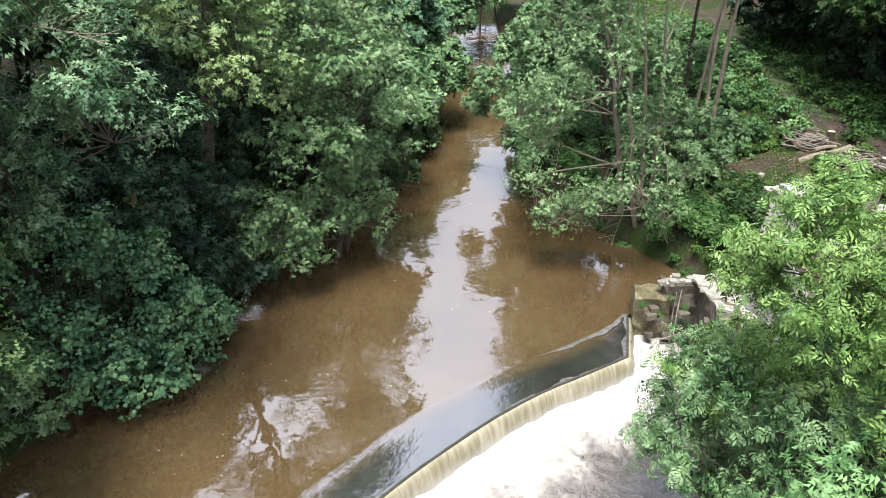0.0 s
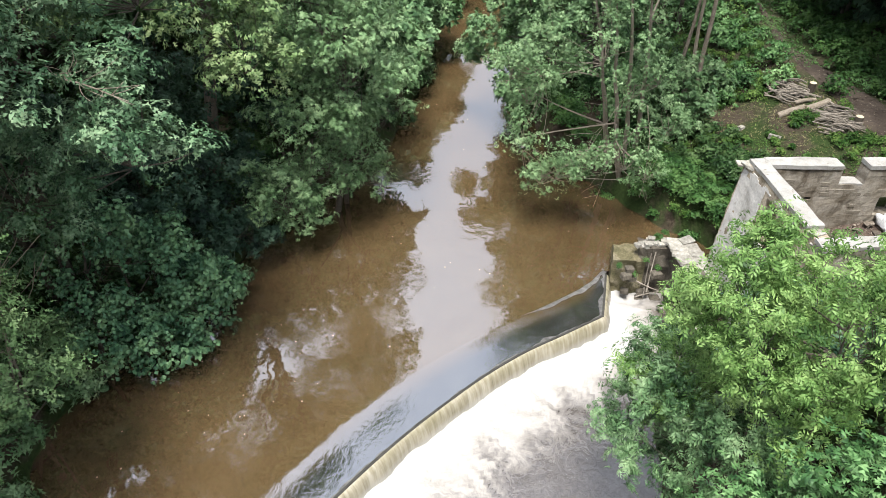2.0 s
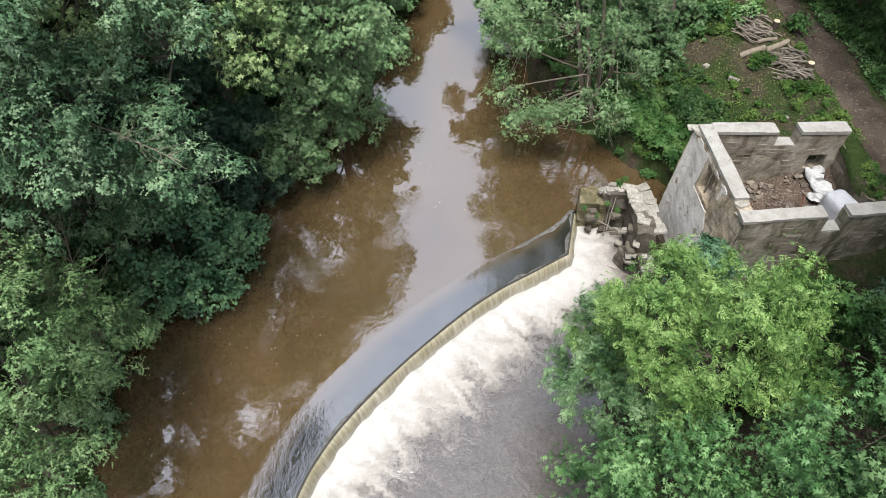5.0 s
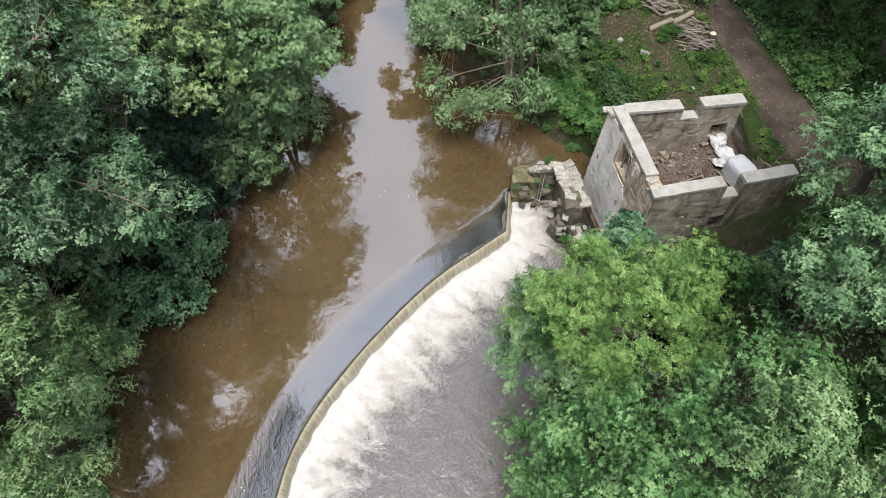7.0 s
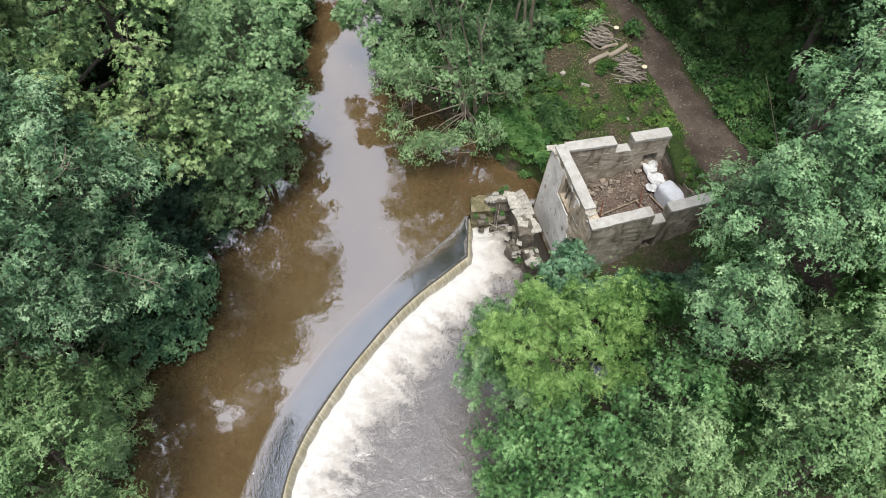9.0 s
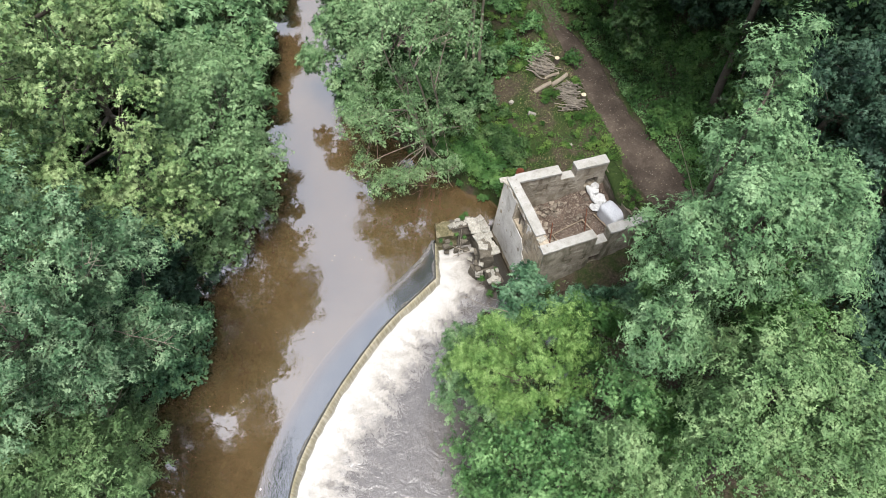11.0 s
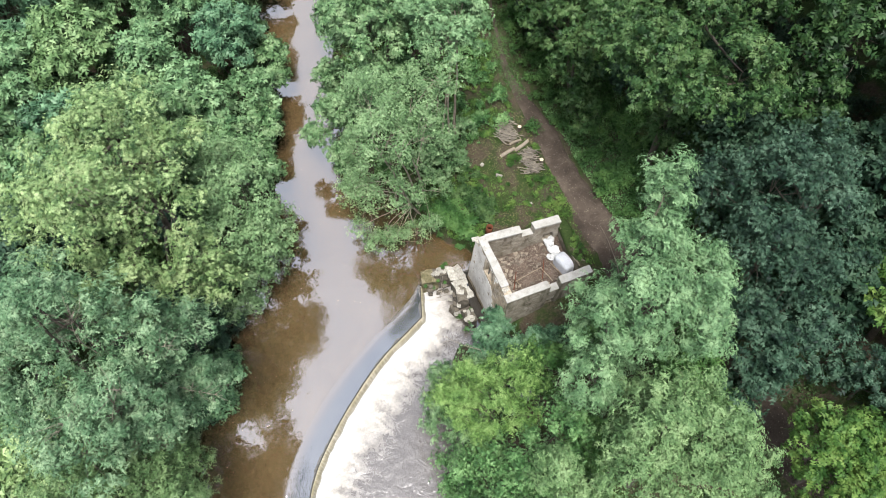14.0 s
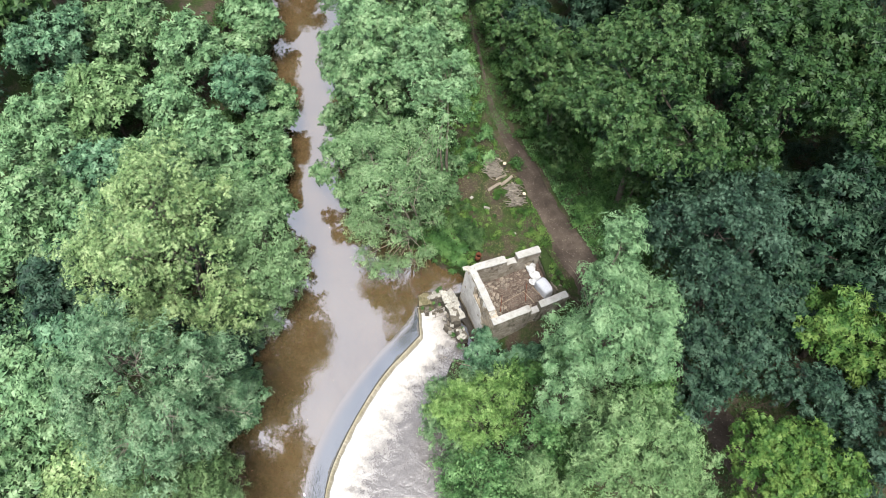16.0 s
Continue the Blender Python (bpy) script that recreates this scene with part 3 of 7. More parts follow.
upper = mesh_obj("water_upper", [(x, y, 0.03) for x, y in up_ring], [tuple(range(len(up_ring)))[::-1]], M_WATER)
tagged(upper, "still brown silty river water mirroring sky and trees", "river", kind="structure")

fall_rows, fall_flow = [], []
prof = [(0.0, 0.012), (0.04, 0.0), (0.08, -0.05), (0.115, -0.12), (0.145, -0.23), (0.17, -0.35), (0.19, -0.46), (0.22, -0.58)]
wob = 0.03 * fbm(run, run * 0, 6, 4.0)
for k, (o, z) in enumerate(prof):
    fall_rows.append(line3(crest + outward * (o + 0.012 + wob * k / 7)[:, None], z))
    fall_flow.append(np.c_[run, np.full(len(run), k / 7), run * 0])
veil = ribbon("waterfall", fall_rows, fall_mat())
set_flow(veil, np.concatenate(fall_flow))
tagged(veil, "thin pale veil of water falling over the weir", "waterfall", kind="structure")

# a line of weed and scum caught along the lip of the sill
scum_w = (0.075 + 0.07 * fbm(run, run * 0, 8, 3.0)).clip(0.01, 0.2) * (0.8 + 0.5 * (1 - smooth_step(3.5, 6.5, run)))
scum = ribbon("scum_line", [line3(crest - outward * 0.02, 0.004), line3(crest - outward * (0.02 + 0.5 * scum_w)[:, None], 0.03), line3(crest - outward * (0.03 + scum_w)[:, None], 0.006)], M_SCUM)
tagged(scum, "grey line of weed and scum along the lip of the weir", "scum", kind="stuff")
rim_w = (0.15 + 0.07 * fbm(run, run * 0, 9, 2.0)).clip(0.008, 0.2) * (1 - smooth_step(2.8, 4.2, run))
arm = run < 4.3
rim = ribbon("scum_line", [line3(sill_edge[arm], 0.034), line3((sill_edge + outward * (0.5 * rim_w + 0.003)[:, None])[arm], 0.05), line3((sill_edge + outward * (rim_w + 0.006)[:, None])[arm], 0.036)], M_SCUM)
tagged(rim, "pale line of scum along the upstream edge of the sill", "scum", kind="stuff")

lx, ly = np.arange(-9, 11.01, 0.13), np.r_[np.arange(-60, -2, 4.0), np.arange(-2, 17.3, 0.13)]
LX, LY = np.meshgrid(lx, ly)
fx, fy = LX.ravel(), LY.ravel()
near_i, near_d = np.zeros(len(fx), int), np.full(len(fx), 1e9)
for k in range(0, len(crest), 2):
    dd = np.hypot(fx - crest[k, 0], fy - crest[k, 1])
    hit_ = dd < near_d
    near_d[hit_], near_i[hit_] = dd[hit_], k
reach = 3.1 + 1.2 * fbm(run[near_i], run[near_i] * 0, 19, 0.9)
foam = 0.98 - smooth_step(-0.25, 1.0, near_d / reach) * 1.0
churn = 1 - smooth_step(0.4, 3.5, near_d)
lz = LOW + (0.03 * fbm(fx, fy, 12, 2.6) + 0.03 * fbm(fx, fy, 13, 6.0)) * churn + 0.008 * fbm(fx, fy, 14, 4.0)
lz += 0.10 * np.exp(-((near_d - 0.45) / 0.3) ** 2) * (1 + 0.5 * fbm(fx, fy, 15, 5.0))
i = np.arange(len(fx)).reshape(len(ly), len(lx))
lq = np.stack([i[:-1, :-1], i[:-1, 1:], i[1:, 1:], i[1:, :-1]], -1).reshape(-1, 4)
qx, qy = fx[lq].mean(1), fy[lq].mean(1)
lq = lq[~((qx > 7.5) & (qy > 8.0))]
lower = mesh_obj("water_lower", np.c_[fx, fy, lz], lq.tolist(), foam_mat(), smooth=True)
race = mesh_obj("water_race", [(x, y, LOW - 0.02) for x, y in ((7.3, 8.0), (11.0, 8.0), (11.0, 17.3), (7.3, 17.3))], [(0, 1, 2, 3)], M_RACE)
tagged(race, "still water in the narrow mill race, its shadow in the colour", "mill race", kind="structure")
set_flow(lower, np.c_[run[near_i], near_d, foam])
tagged(lower, "foaming white water spreading into brown-grey ripples below the weir", "river", kind="structure")


rng_f = np.random.RandomState(77)
fl_n = 300
fl_x, fl_y = rng_f.uniform(-8, 6, fl_n), rng_f.uniform(7, 34, fl_n)
fl_line = fbm(fl_x, fl_y, 41, 0.5)
fl_keep = (poly_distance(fl_x, fl_y, CHANNEL) < -0.5) & (line_distance(fl_x, fl_y, [tuple(q) for q in crest[::6]]) > 2.2) & (fl_line > -0.35)
fl_keep &= poly_distance(fl_x, fl_y, [tuple(q) for q in sill_edge[::4]] + [(-30, 0.4), (-30, 60), (30, 60), (8.9, 17.6)]) < -0.2
vs, fs = [], []
for x, y in zip(fl_x[fl_keep], fl_y[fl_keep]):
    s, a = rng_f.uniform(0.01, 0.03), rng_f.uniform(0, 3.1)
    k = len(vs)
    for q in range(5):
        th = a + q * 1.2566
        vs.append((x + s * math.cos(th) * rng_f.uniform(0.6, 1.3), y + s * math.sin(th) * rng_f.uniform(0.6, 1.3), 0.033))
    vs.append((x, y, 0.045))
    fs += [(k + q, k + (q + 1) % 5, k + 5) for q in range(5)]
flecks = mesh_obj("foam_flecks", vs, fs, M_FLECK)
tagged(flecks, "pale foam flecks and leaf bits drifting on the brown water", "foam", kind="stuff")


# ---- stones ----
def stone_mesh(name, size, seed, material, rag=0.16, bevel=0.12):
    rng = random.Random(seed)
    bm = bmesh.new()
    bmesh.ops.create_cube(bm, size=1.0)
    for v in bm.verts:
        v.co = Vector((v.co.x * (1 + rng.uniform(-rag, rag)), v.co.y * (1 + rng.uniform(-rag, rag)), v.co.z * (1 + rng.uniform(-rag, rag) * 0.6)))
        v.co = Vector((v.co.x * size[0], v.co.y * size[1], v.co.z * size[2]))
    bmesh.ops.bevel(bm, geom=list(bm.edges), offset=bevel * min(size), segments=1, affect="EDGES")
    me = bpy.data.meshes.new(name)
    bm.to_mesh(me)
    bm.free()
    me.materials.append(material)
    return me


SLABS = [stone_mesh("stone", (0.5, 0.34, 0.09), 40 + k, M_STONE) for k in range(6)]
BLOCKS = [stone_mesh("stone", (0.3, 0.22, 0.13), 60 + k, M_STONE, 0.2) for k in range(6)]
DARKS = [stone_mesh("stone", (0.36, 0.28, 0.22), 80 + k, M_DARK_STONE, 0.2) for k in range(6)]
RUBBLE = [stone_mesh("stone", (0.24, 0.17, 0.06), 130 + k, M_FRAGMENT, 0.3) for k in range(7)]


def put_stone(me, parent, x, y, z, rz=0.0, rx=0.0, ry=0.0, s=1.0):
    ob = new("stone", me)
    ob.parent = parent
    ob.matrix_local = pose(x, y, z, rx, ry, rz) @ Matrix.Scale(s, 4)
    return ob


rs = random.Random(7)

# ---- the ruined stone pier beside the weir ----
pier = tagged(new("stone_pier"), "broken sluice pier of pale slabs and mossy rubble beside the weir", "stone pier")


def lump(name, size, seed, material, parent, x, y, z, rz=0.0, cuts=5, amp=0.12, label=""):
    """A rough masonry lump: a box with a broken surface."""
    bm = bmesh.new()
    bmesh.ops.create_cube(bm, size=1.0)
    bmesh.ops.subdivide_edges(bm, edges=list(bm.edges), cuts=cuts, use_grid_fill=True)
    for v in bm.verts:
        p = Vector((v.co.x * size[0], v.co.y * size[1], v.co.z * size[2]))
        n = noise.noise_vector(p * 2.3 + Vector((seed * 3.1, seed * 1.7, 0)))
        n2 = noise.noise_vector(p * 6.0 + Vector((seed, 0, seed * 2.0)))
        r = max(abs(v.co.x), abs(v.co.y), abs(v.co.z))
        v.co = p + n * amp + n2 * amp * 0.4
    ob = part(name, bm, material, parent, label)
    ob.matrix_local = pose(x, y, z, 0, 0, rz)
    return ob


lump("mossy_block", (0.95, 0.8, 2.1), 1, M_MOSS_STONE, pier, 5.85, 17.2, -0.32, -4, 7, 0.10, "moss-covered stone block")
lump("core", (1.0, 0.5, 2.4), 2, M_DARK_STONE, pier, 6.6, 17.1, -0.05, -6, 7, 0.12, "damp rubble core")
lump("core", (0.62, 2.1, 2.6), 3, M_DARK_STONE, pier, 7.28, 15.95, 0.0, -3, 8, 0.10, "damp rubble core")
lump("core", (0.6, 0.9, 1.5), 4, M_DARK_STONE, pier, 7.42, 14.35, -0.25, 12, 6, 0.12, "fallen lower end of the wall")
lump("core", (0.5, 0.6, 1.3), 5, M_DARK_STONE, pier, 6.85, 15.1, -0.5, 20, 6, 0.12, "fallen rubble")
for k in range(16):                                   # small stones in a row on the cross wall
    put_stone(rs.choice(BLOCKS), pier, 6.05 + 0.07 * k + rs.uniform(-0.05, 0.05), 17.12 + rs.uniform(-0.2, 0.16), 1.13 + rs.uniform(0, 0.16), rs.uniform(-40, 40), rs.uniform(-8, 8), rs.uniform(-8, 8), rs.uniform(0.5, 0.95))
yy = 16.95
for k in range(7):                                    # large flat slabs stepping along the top
    for col in range(2):
        put_stone(rs.choice(SLABS), pier, 7.12 + 0.34 * col + rs.uniform(-0.06, 0.06) + (16.95 - yy) * 0.06, yy + rs.uniform(-0.06, 0.06), 1.34 + rs.uniform(-0.02, 0.12) - 0.05 * k * 0.4,
                  rs.uniform(-22, 22), rs.uniform(-7, 7), rs.uniform(-7, 7), rs.uniform(0.8, 1.15))
    yy -= 0.3
for k in range(9):                                    # blocks on the fallen end
    put_stone(rs.choice(BLOCKS), pier, 7.42 + rs.uniform(-0.25, 0.25), 14.35 + rs.uniform(-0.45, 0.45), 0.53 + rs.uniform(0, 0.1), rs.uniform(0, 180), rs.uniform(-15, 15), rs.uniform(-15, 15), rs.uniform(0.6, 1.1))
for k in range(12):                                   # stones in the broken west face
    put_stone(rs.choice(BLOCKS + DARKS), pier, 6.88 + rs.uniform(-0.18, 0.1), 15.0 + rs.uniform(-0.4, 1.1), 0.1 + rs.uniform(-0.5, 0.75), rs.uniform(0, 180), rs.uniform(-20, 20), rs.uniform(-20, 20), rs.uniform(0.6, 1.1))
for k in range(10):
    put_stone(rs.choice(DARKS), pier, 5.75 + rs.uniform(-0.3, 1.0), 16.52 + rs.uniform(-0.06, 0.06), rs.uniform(-0.6, 0.6), rs.uniform(-20, 20), 0, 0, rs.uniform(0.6, 1.0))


def rod(name, a, b, r, material, parent=None, sides=7, bend=0.0, label="", r2=None, seed=0):
    """A round stick from a to b, tapered and a little bent."""
    a, b = Vector(a), Vector(b)
    r2 = r if r2 is None else r2
    ax = (b - a).normalized()
    s1 = ax.orthogonal().normalized()
    s2 = ax.cross(s1)
    rng = random.Random(seed)
    k1, k2 = rng.uniform(-1, 1) * bend, rng.uniform(-1, 1) * bend
    vs, fs, n = [], [], 4
    for j in range(n + 1):
        t = j / n
        c = a.lerp(b, t) + (s1 * k1 + s2 * k2) * math.sin(t * math.pi)
        rr = r + (r2 - r) * t
        for q in range(sides):
            th = 2 * math.pi * q / sides
            vs.append(c + (s1 * math.cos(th) + s2 * math.sin(th)) * rr)
    for j in range(n):
        for q in range(sides):
            fs.append((j * sides + q, j * sides + (q + 1) % sides, (j + 1) * sides + (q + 1) % sides, (j + 1) * sides + q))
    fs.append(tuple(range(sides))[::-1])
    fs.append(tuple(n * sides + q for q in range(sides)))
    return mesh_obj(name, vs, fs, material, parent, label, smooth=False)


for k, (a, b) in enumerate((((5.95, 16.1, -0.1), (7.0, 15.9, 0.35)), ((6.0, 16.5, 0.2), (6.9, 16.0, 0.1)), ((6.2, 16.1, -0.2), (6.45, 16.9, 1.0)), ((6.3, 16.2, 0.0), (6.6, 16.95, 1.2)))):
    drift = rod("dead_branch", a, b, 0.022, M_STICK, None, 6, 0.05, "", 0.012, k)
    tagged(drift, "bare grey branch washed against the pier", "branch", "driftwood at the pier")

sluice_bm = bmesh.new()
bmesh.ops.create_cube(sluice_bm, size=1.0, matrix=Matrix.Translation((8.15, 17.22, -0.6)) @ Matrix.Diagonal((1.5, 0.1, 1.34, 1)))
bmesh.ops.bevel(sluice_bm, geom=list(sluice_bm.edges), offset=0.012, segments=1, affect="EDGES")
tagged(part("sluice_board", sluice_bm, M_WEIR), "dark wet board across the mill race", "sluice board")

# ---- the roofless stone building ----
house = tagged(new("ruined_building"), "small roofless stone building with new pale mortar on its wall tops", "ruin")
house.matrix_world = pose(B_X, B_Y, 0, 0, 0, math.degrees(B_ANG))
TOP = 4.0


def plaster_mat(name, cols, stain, rough=0.95):
    """Old mortar and plaster between and over the stones, streaked by rain."""
    m, nt, out = nodes_of(name)
    at = nt.nodes.new("ShaderNodeAttribute")
    at.attribute_name = "flow"
    v = at.outputs["Vector"]
    mp = nt.nodes.new("ShaderNodeMapping")
    mp.inputs["Scale"].default_value = (1.9, 0.5, 1.0)
    nt.links.new(v, mp.inputs["Vector"])
    n1, n2, n3 = noise_node(nt, v, 1.3, 6, 0.65, 0.6), noise_node(nt, v, 19.0, 5, 0.65), noise_node(nt, mp.outputs[0], 1.0, 5, 0.6, 0.4)
    r = ramp_node(nt, [(0.3, cols[0]), (0.5, cols[1]), (0.72, cols[2])])
    nt.links.new(n1.outputs[0], r.inputs[0])
    rs_ = ramp_node(nt, [(0.46, (0, 0, 0)), (0.62, (0.8, 0.8, 0.8))])
    nt.links.new(n3.outputs[0], rs_.inputs[0])
    col = mix_col(nt, rs_.outputs[0], r.outputs[0], stain)
    g = ramp_node(nt, [(0.3, (0.75, 0.75, 0.75)), (0.7, (1.18, 1.18, 1.18))])
    nt.links.new(n2.outputs[0], g.inputs[0])
    p = principled(nt, out, rough, 0.2)
    nt.links.new(mix_col(nt, 1.0, col, g.outputs[0], "MULTIPLY"), p.inputs["Base Color"])
    nt.links.new(bump_node(nt, n2.outputs[0], 0.5, 0.03), p.inputs["Normal"])
    return m


M_WALL = plaster_mat("stained_old_plaster", [(0.150, 0.122, 0.088), (0.235, 0.206, 0.164), (0.370, 0.340, 0.290)], (0.080, 0.062, 0.042))
M_WALL_OUT = plaster_mat("mossy_outer_mortar", [(0.138, 0.121, 0.088), (0.240, 0.218, 0.175), (0.365, 0.338, 0.292)], (0.070, 0.065, 0.038))
M_WALL_WEST = plaster_mat("bare_tan_mortar", [(0.19, 0.150, 0.102), (0.32, 0.268, 0.200), (0.45, 0.40, 0.325)], (0.115, 0.092, 0.062))
M_WALL_LOW = plaster_mat("earthy_broken_wall", [(0.060, 0.048, 0.034), (0.125, 0.104, 0.078), (0.215, 0.190, 0.150)], (0.045, 0.050, 0.024))
M_WALL_STONE = rough_mat("coursed_wall_stone", [(0.130, 0.109, 0.080), (0.205, 0.179, 0.142), (0.295, 0.270, 0.228)], 1.4, 18.0, 0.93, 0.5, 0.02, rand=0.1)


def slab(name, length, z0, z1, inside, front, back, to_local, material, label="", cell=0.1, rag=0.012, parent=None):
    """A wall as a slab of cells: inside(a, z) tells where there is stone; front and back give its two faces."""
    na, nz = int(round(length / cell)), int(round((z1 - z0) / cell))
    A, Z = np.meshgrid(np.linspace(0, length, na + 1), np.linspace(z0, z1, nz + 1), indexing="ij")
    ca, cz = (A[:-1, :-1] + A[1:, 1:]) / 2, (Z[:-1, :-1] + Z[1:, 1:]) / 2
    solid = np.vectorize(inside)(ca, cz)
    f1, f2 = np.vectorize(front)(A, Z), np.vectorize(back)(A, Z)
    f1 = f1 + rag * fbm(A, Z, len(name) + 1, 7.0)
    f2 = f2 + rag * fbm(A, Z, len(name) + 2, 7.0)
    n = (na + 1) * (nz + 1)
    jit = 0.012 * fbm(A, Z, 21, 9.0)
    vs = np.concatenate([np.stack([A + jit, f1, Z + jit], -1).reshape(-1, 3), np.stack([A + jit, f2, Z + jit], -1).reshape(-1, 3)])
    ii = np.arange(n).reshape(na + 1, nz + 1)
    fs = []
    for a in range(na):
        for z in range(nz):
            if not solid[a, z]:
                continue
            p, q, r, s = ii[a, z], ii[a + 1, z], ii[a + 1, z + 1], ii[a, z + 1]
            fs.append((p, q, r, s))
            fs.append((s + n, r + n, q + n, p + n))
            if a == 0 or not solid[a - 1, z]:
                fs.append((s, s + n, p + n, p))
            if a == na - 1 or not solid[a + 1, z]:
                fs.append((q, q + n, r + n, r))
            if z == 0 or not solid[a, z - 1]:
                fs.append((p, p + n, q + n, q))
            if z == nz - 1 or not solid[a, z + 1]:
                fs.append((r, r + n, s + n, s))
    local = [to_local(*v) for v in vs]
    ob = mesh_obj(name, local, fs, material, parent or house, label)
    set_flow(ob, np.stack([vs[:, 0] + vs[:, 1], vs[:, 2], vs[:, 1]], 1))
    bm = bmesh.new()
    bm.from_mesh(ob.data)
    bmesh.ops.delete(bm, geom=[v for v in bm.verts if not v.link_faces], context="VERTS")
    bmesh.ops.recalc_face_normals(bm, faces=bm.faces)
    bm.to_mesh(ob.data)
    bm.free()
    return ob


def hole(a, z, a0, a1, z0, z1):
    return a0 < a < a1 and z0 < z < z1


# walls: west (battered, over the mill race), north, east (low, against the earth), south
def west_face(a, z):
    return 0.03 - 0.085 * (TOP - z) - 0.07 * max(0, (a - 3.55) / 0.5)


def north_line(u):
    """The north wall's outer face, a few degrees off square."""
    return 4.05 - 0.083 * u


wall_w = slab("wall", 4.1, -1.6, TOP, lambda a, z: not hole(a, z, 1.65, 2.75, 2.65, 3.7) and not hole(a, z, 1.6, 1.85, 1.6, 2.0) and not hole(a, z, 3.3, 3.45, 1.6, 1.85),
     west_face, lambda a, z: 0.44, lambda a, f, z: (f, a - 0.05, z), M_WALL_WEST, "battered stone wall with a small window opening")
wall_n = slab("wall", 4.25, 0.4, TOP, lambda a, z: not (2.0 < a < 2.72 and z > 3.48) and not hole(a, z, 3.35, 3.9, 2.5, 3.1) and not hole(a, z, 1.25, 1.38, 3.0, 3.12),
     lambda a, z: north_line(a + 0.42) - 0.42, lambda a, z: north_line(a + 0.42), lambda a, f, z: (a + 0.44, f, z), M_WALL, "inner stone wall with a notch and a blocked opening")
wall_e = slab("wall", 3.4, 0.6, TOP, lambda a, z: z < 3.35 + 0.2 * math.sin(a * 2.0 + 2.0) + 0.09 * noise.noise(Vector((a * 2.3, 0.5, 7.0))) + 0.06 * noise.noise(Vector((a * 7.0, 3.5, 7.0))), lambda a, z: 4.69, lambda a, z: 5.1, lambda a, f, z: (f, a + 0.28, z), M_WALL_LOW, "low broken stone wall with earth behind it", 0.05)
wall_s = slab("wall", 4.95, 0.0, TOP, lambda a, z: not (2.45 < a < 3.1 and z > 3.4) and not hole(a, z, 2.4, 3.0, 1.5, 2.4),
     lambda a, z: -0.14, lambda a, z: 0.25, lambda a, f, z: (a, f, z), M_WALL_OUT, "outer stone wall, stained and patched")
# lime render over most of the west face
def coated(a, z):
    v = a + 0.5
    if hole(v, z, 1.52, 2.78, 2.55, 3.78) or z > 3.85 + 0.06 * math.sin(a * 9):
        return False
    return v > 1.45 + 0.22 * math.sin(z * 2.6 + 0.6) + 0.07 * math.sin(z * 11) or (z < 1.55 + 0.2 * math.sin(v * 4) and v > 0.85 + 0.15 * math.sin(z * 5))


slab("render_coat", 3.5, -0.2, 3.95, coated, lambda a, z: west_face(a + 0.5, z) - 0.018, lambda a, z: west_face(a + 0.5, z) + 0.03,
     lambda a, f, z: (f, a + 0.5, z), M_RENDER, "flaking grey-white lime render", 0.05, 0.006, parent=wall_w)


# coursed stones in the wall faces, partly hidden by plaster
WALL_STONES = [stone_mesh("stone", (1.0, 1.0, 1.0), 120 + q, M_WALL_STONE, 0.025, 0.05) for q in range(8)]


def set_stones(a0, a1, z0, z1, inside, place, high, long_, bare_part, seed, wall):
    """Rows of thin stones over one face; place(a, z) gives a stone's middle, the way along, the way up and out."""
    q = random.Random(seed)
    z = z0
    while z < z1 - 0.04:
        h = q.uniform(*high)
        at = a0 - q.uniform(0, 0.2)
        while at < a1:
            w = q.uniform(*long_)
            ca, cz = at + w / 2, z + h / 2
            at += w
            if ca - w / 2 < a0 or ca + w / 2 > a1 or cz + h / 2 > z1 or not all(inside(ca + s * w * 0.55, cz + r * h * 0.55) for s in (-1, 0, 1) for r in (-1, 1)):
                continue
            if 0.5 + 0.9 * noise.noise(Vector((ca * 0.9, cz * 1.1, seed))) + q.uniform(-0.22, 0.22) > bare_part:
                continue
            p, along, up, out = place(ca, cz)
            ob = new("stone", q.choice(WALL_STONES))
            ob.parent = wall
            p = p + out * q.uniform(-0.042, -0.036)
            rot = Matrix((along, up, out)).transposed().to_4x4()
            ob.matrix_local = Matrix.Translation(p) @ rot @ Matrix.Rotation(q.uniform(-0.03, 0.03), 4, "Z") @ Matrix.Diagonal((w * 0.97, h * 0.93, 0.09, 1))
        z += h


ax_u, ax_v, ax_z = Vector((1, 0, 0)), Vector((0, 1, 0)), Vector((0, 0, 1))
set_stones(0.0, 4.2, 1.7, 3.95, lambda a, z: not (1.95 < a < 2.78 and z > 3.42) and not hole(a, z, 3.28, 3.96, 2.45, 3.15) and not hole(a, z, 1.2, 1.42, 2.94, 3.18),
           lambda a, z: (Vector((a + 0.44, north_line(a + 0.44) - 0.42, z)), Vector((1, -0.083, 0)).normalized(), ax_z, Vector((-0.083, -1, 0)).normalized()), (0.08, 0.13), (0.2, 0.5), 0.27, 3, wall_n)
set_stones(0.1, 4.85, 0.9, 3.9, lambda a, z: not (2.35 < a < 3.2 and z > 3.3) and not hole(a, z, 2.3, 3.1, 1.4, 2.5),
           lambda a, z: (Vector((a, -0.14, z)), ax_u, ax_z, -ax_v), (0.09, 0.16), (0.25, 0.55), 0.24, 5, wall_s)
lean = Vector((0.085, 0, 1)).normalized()
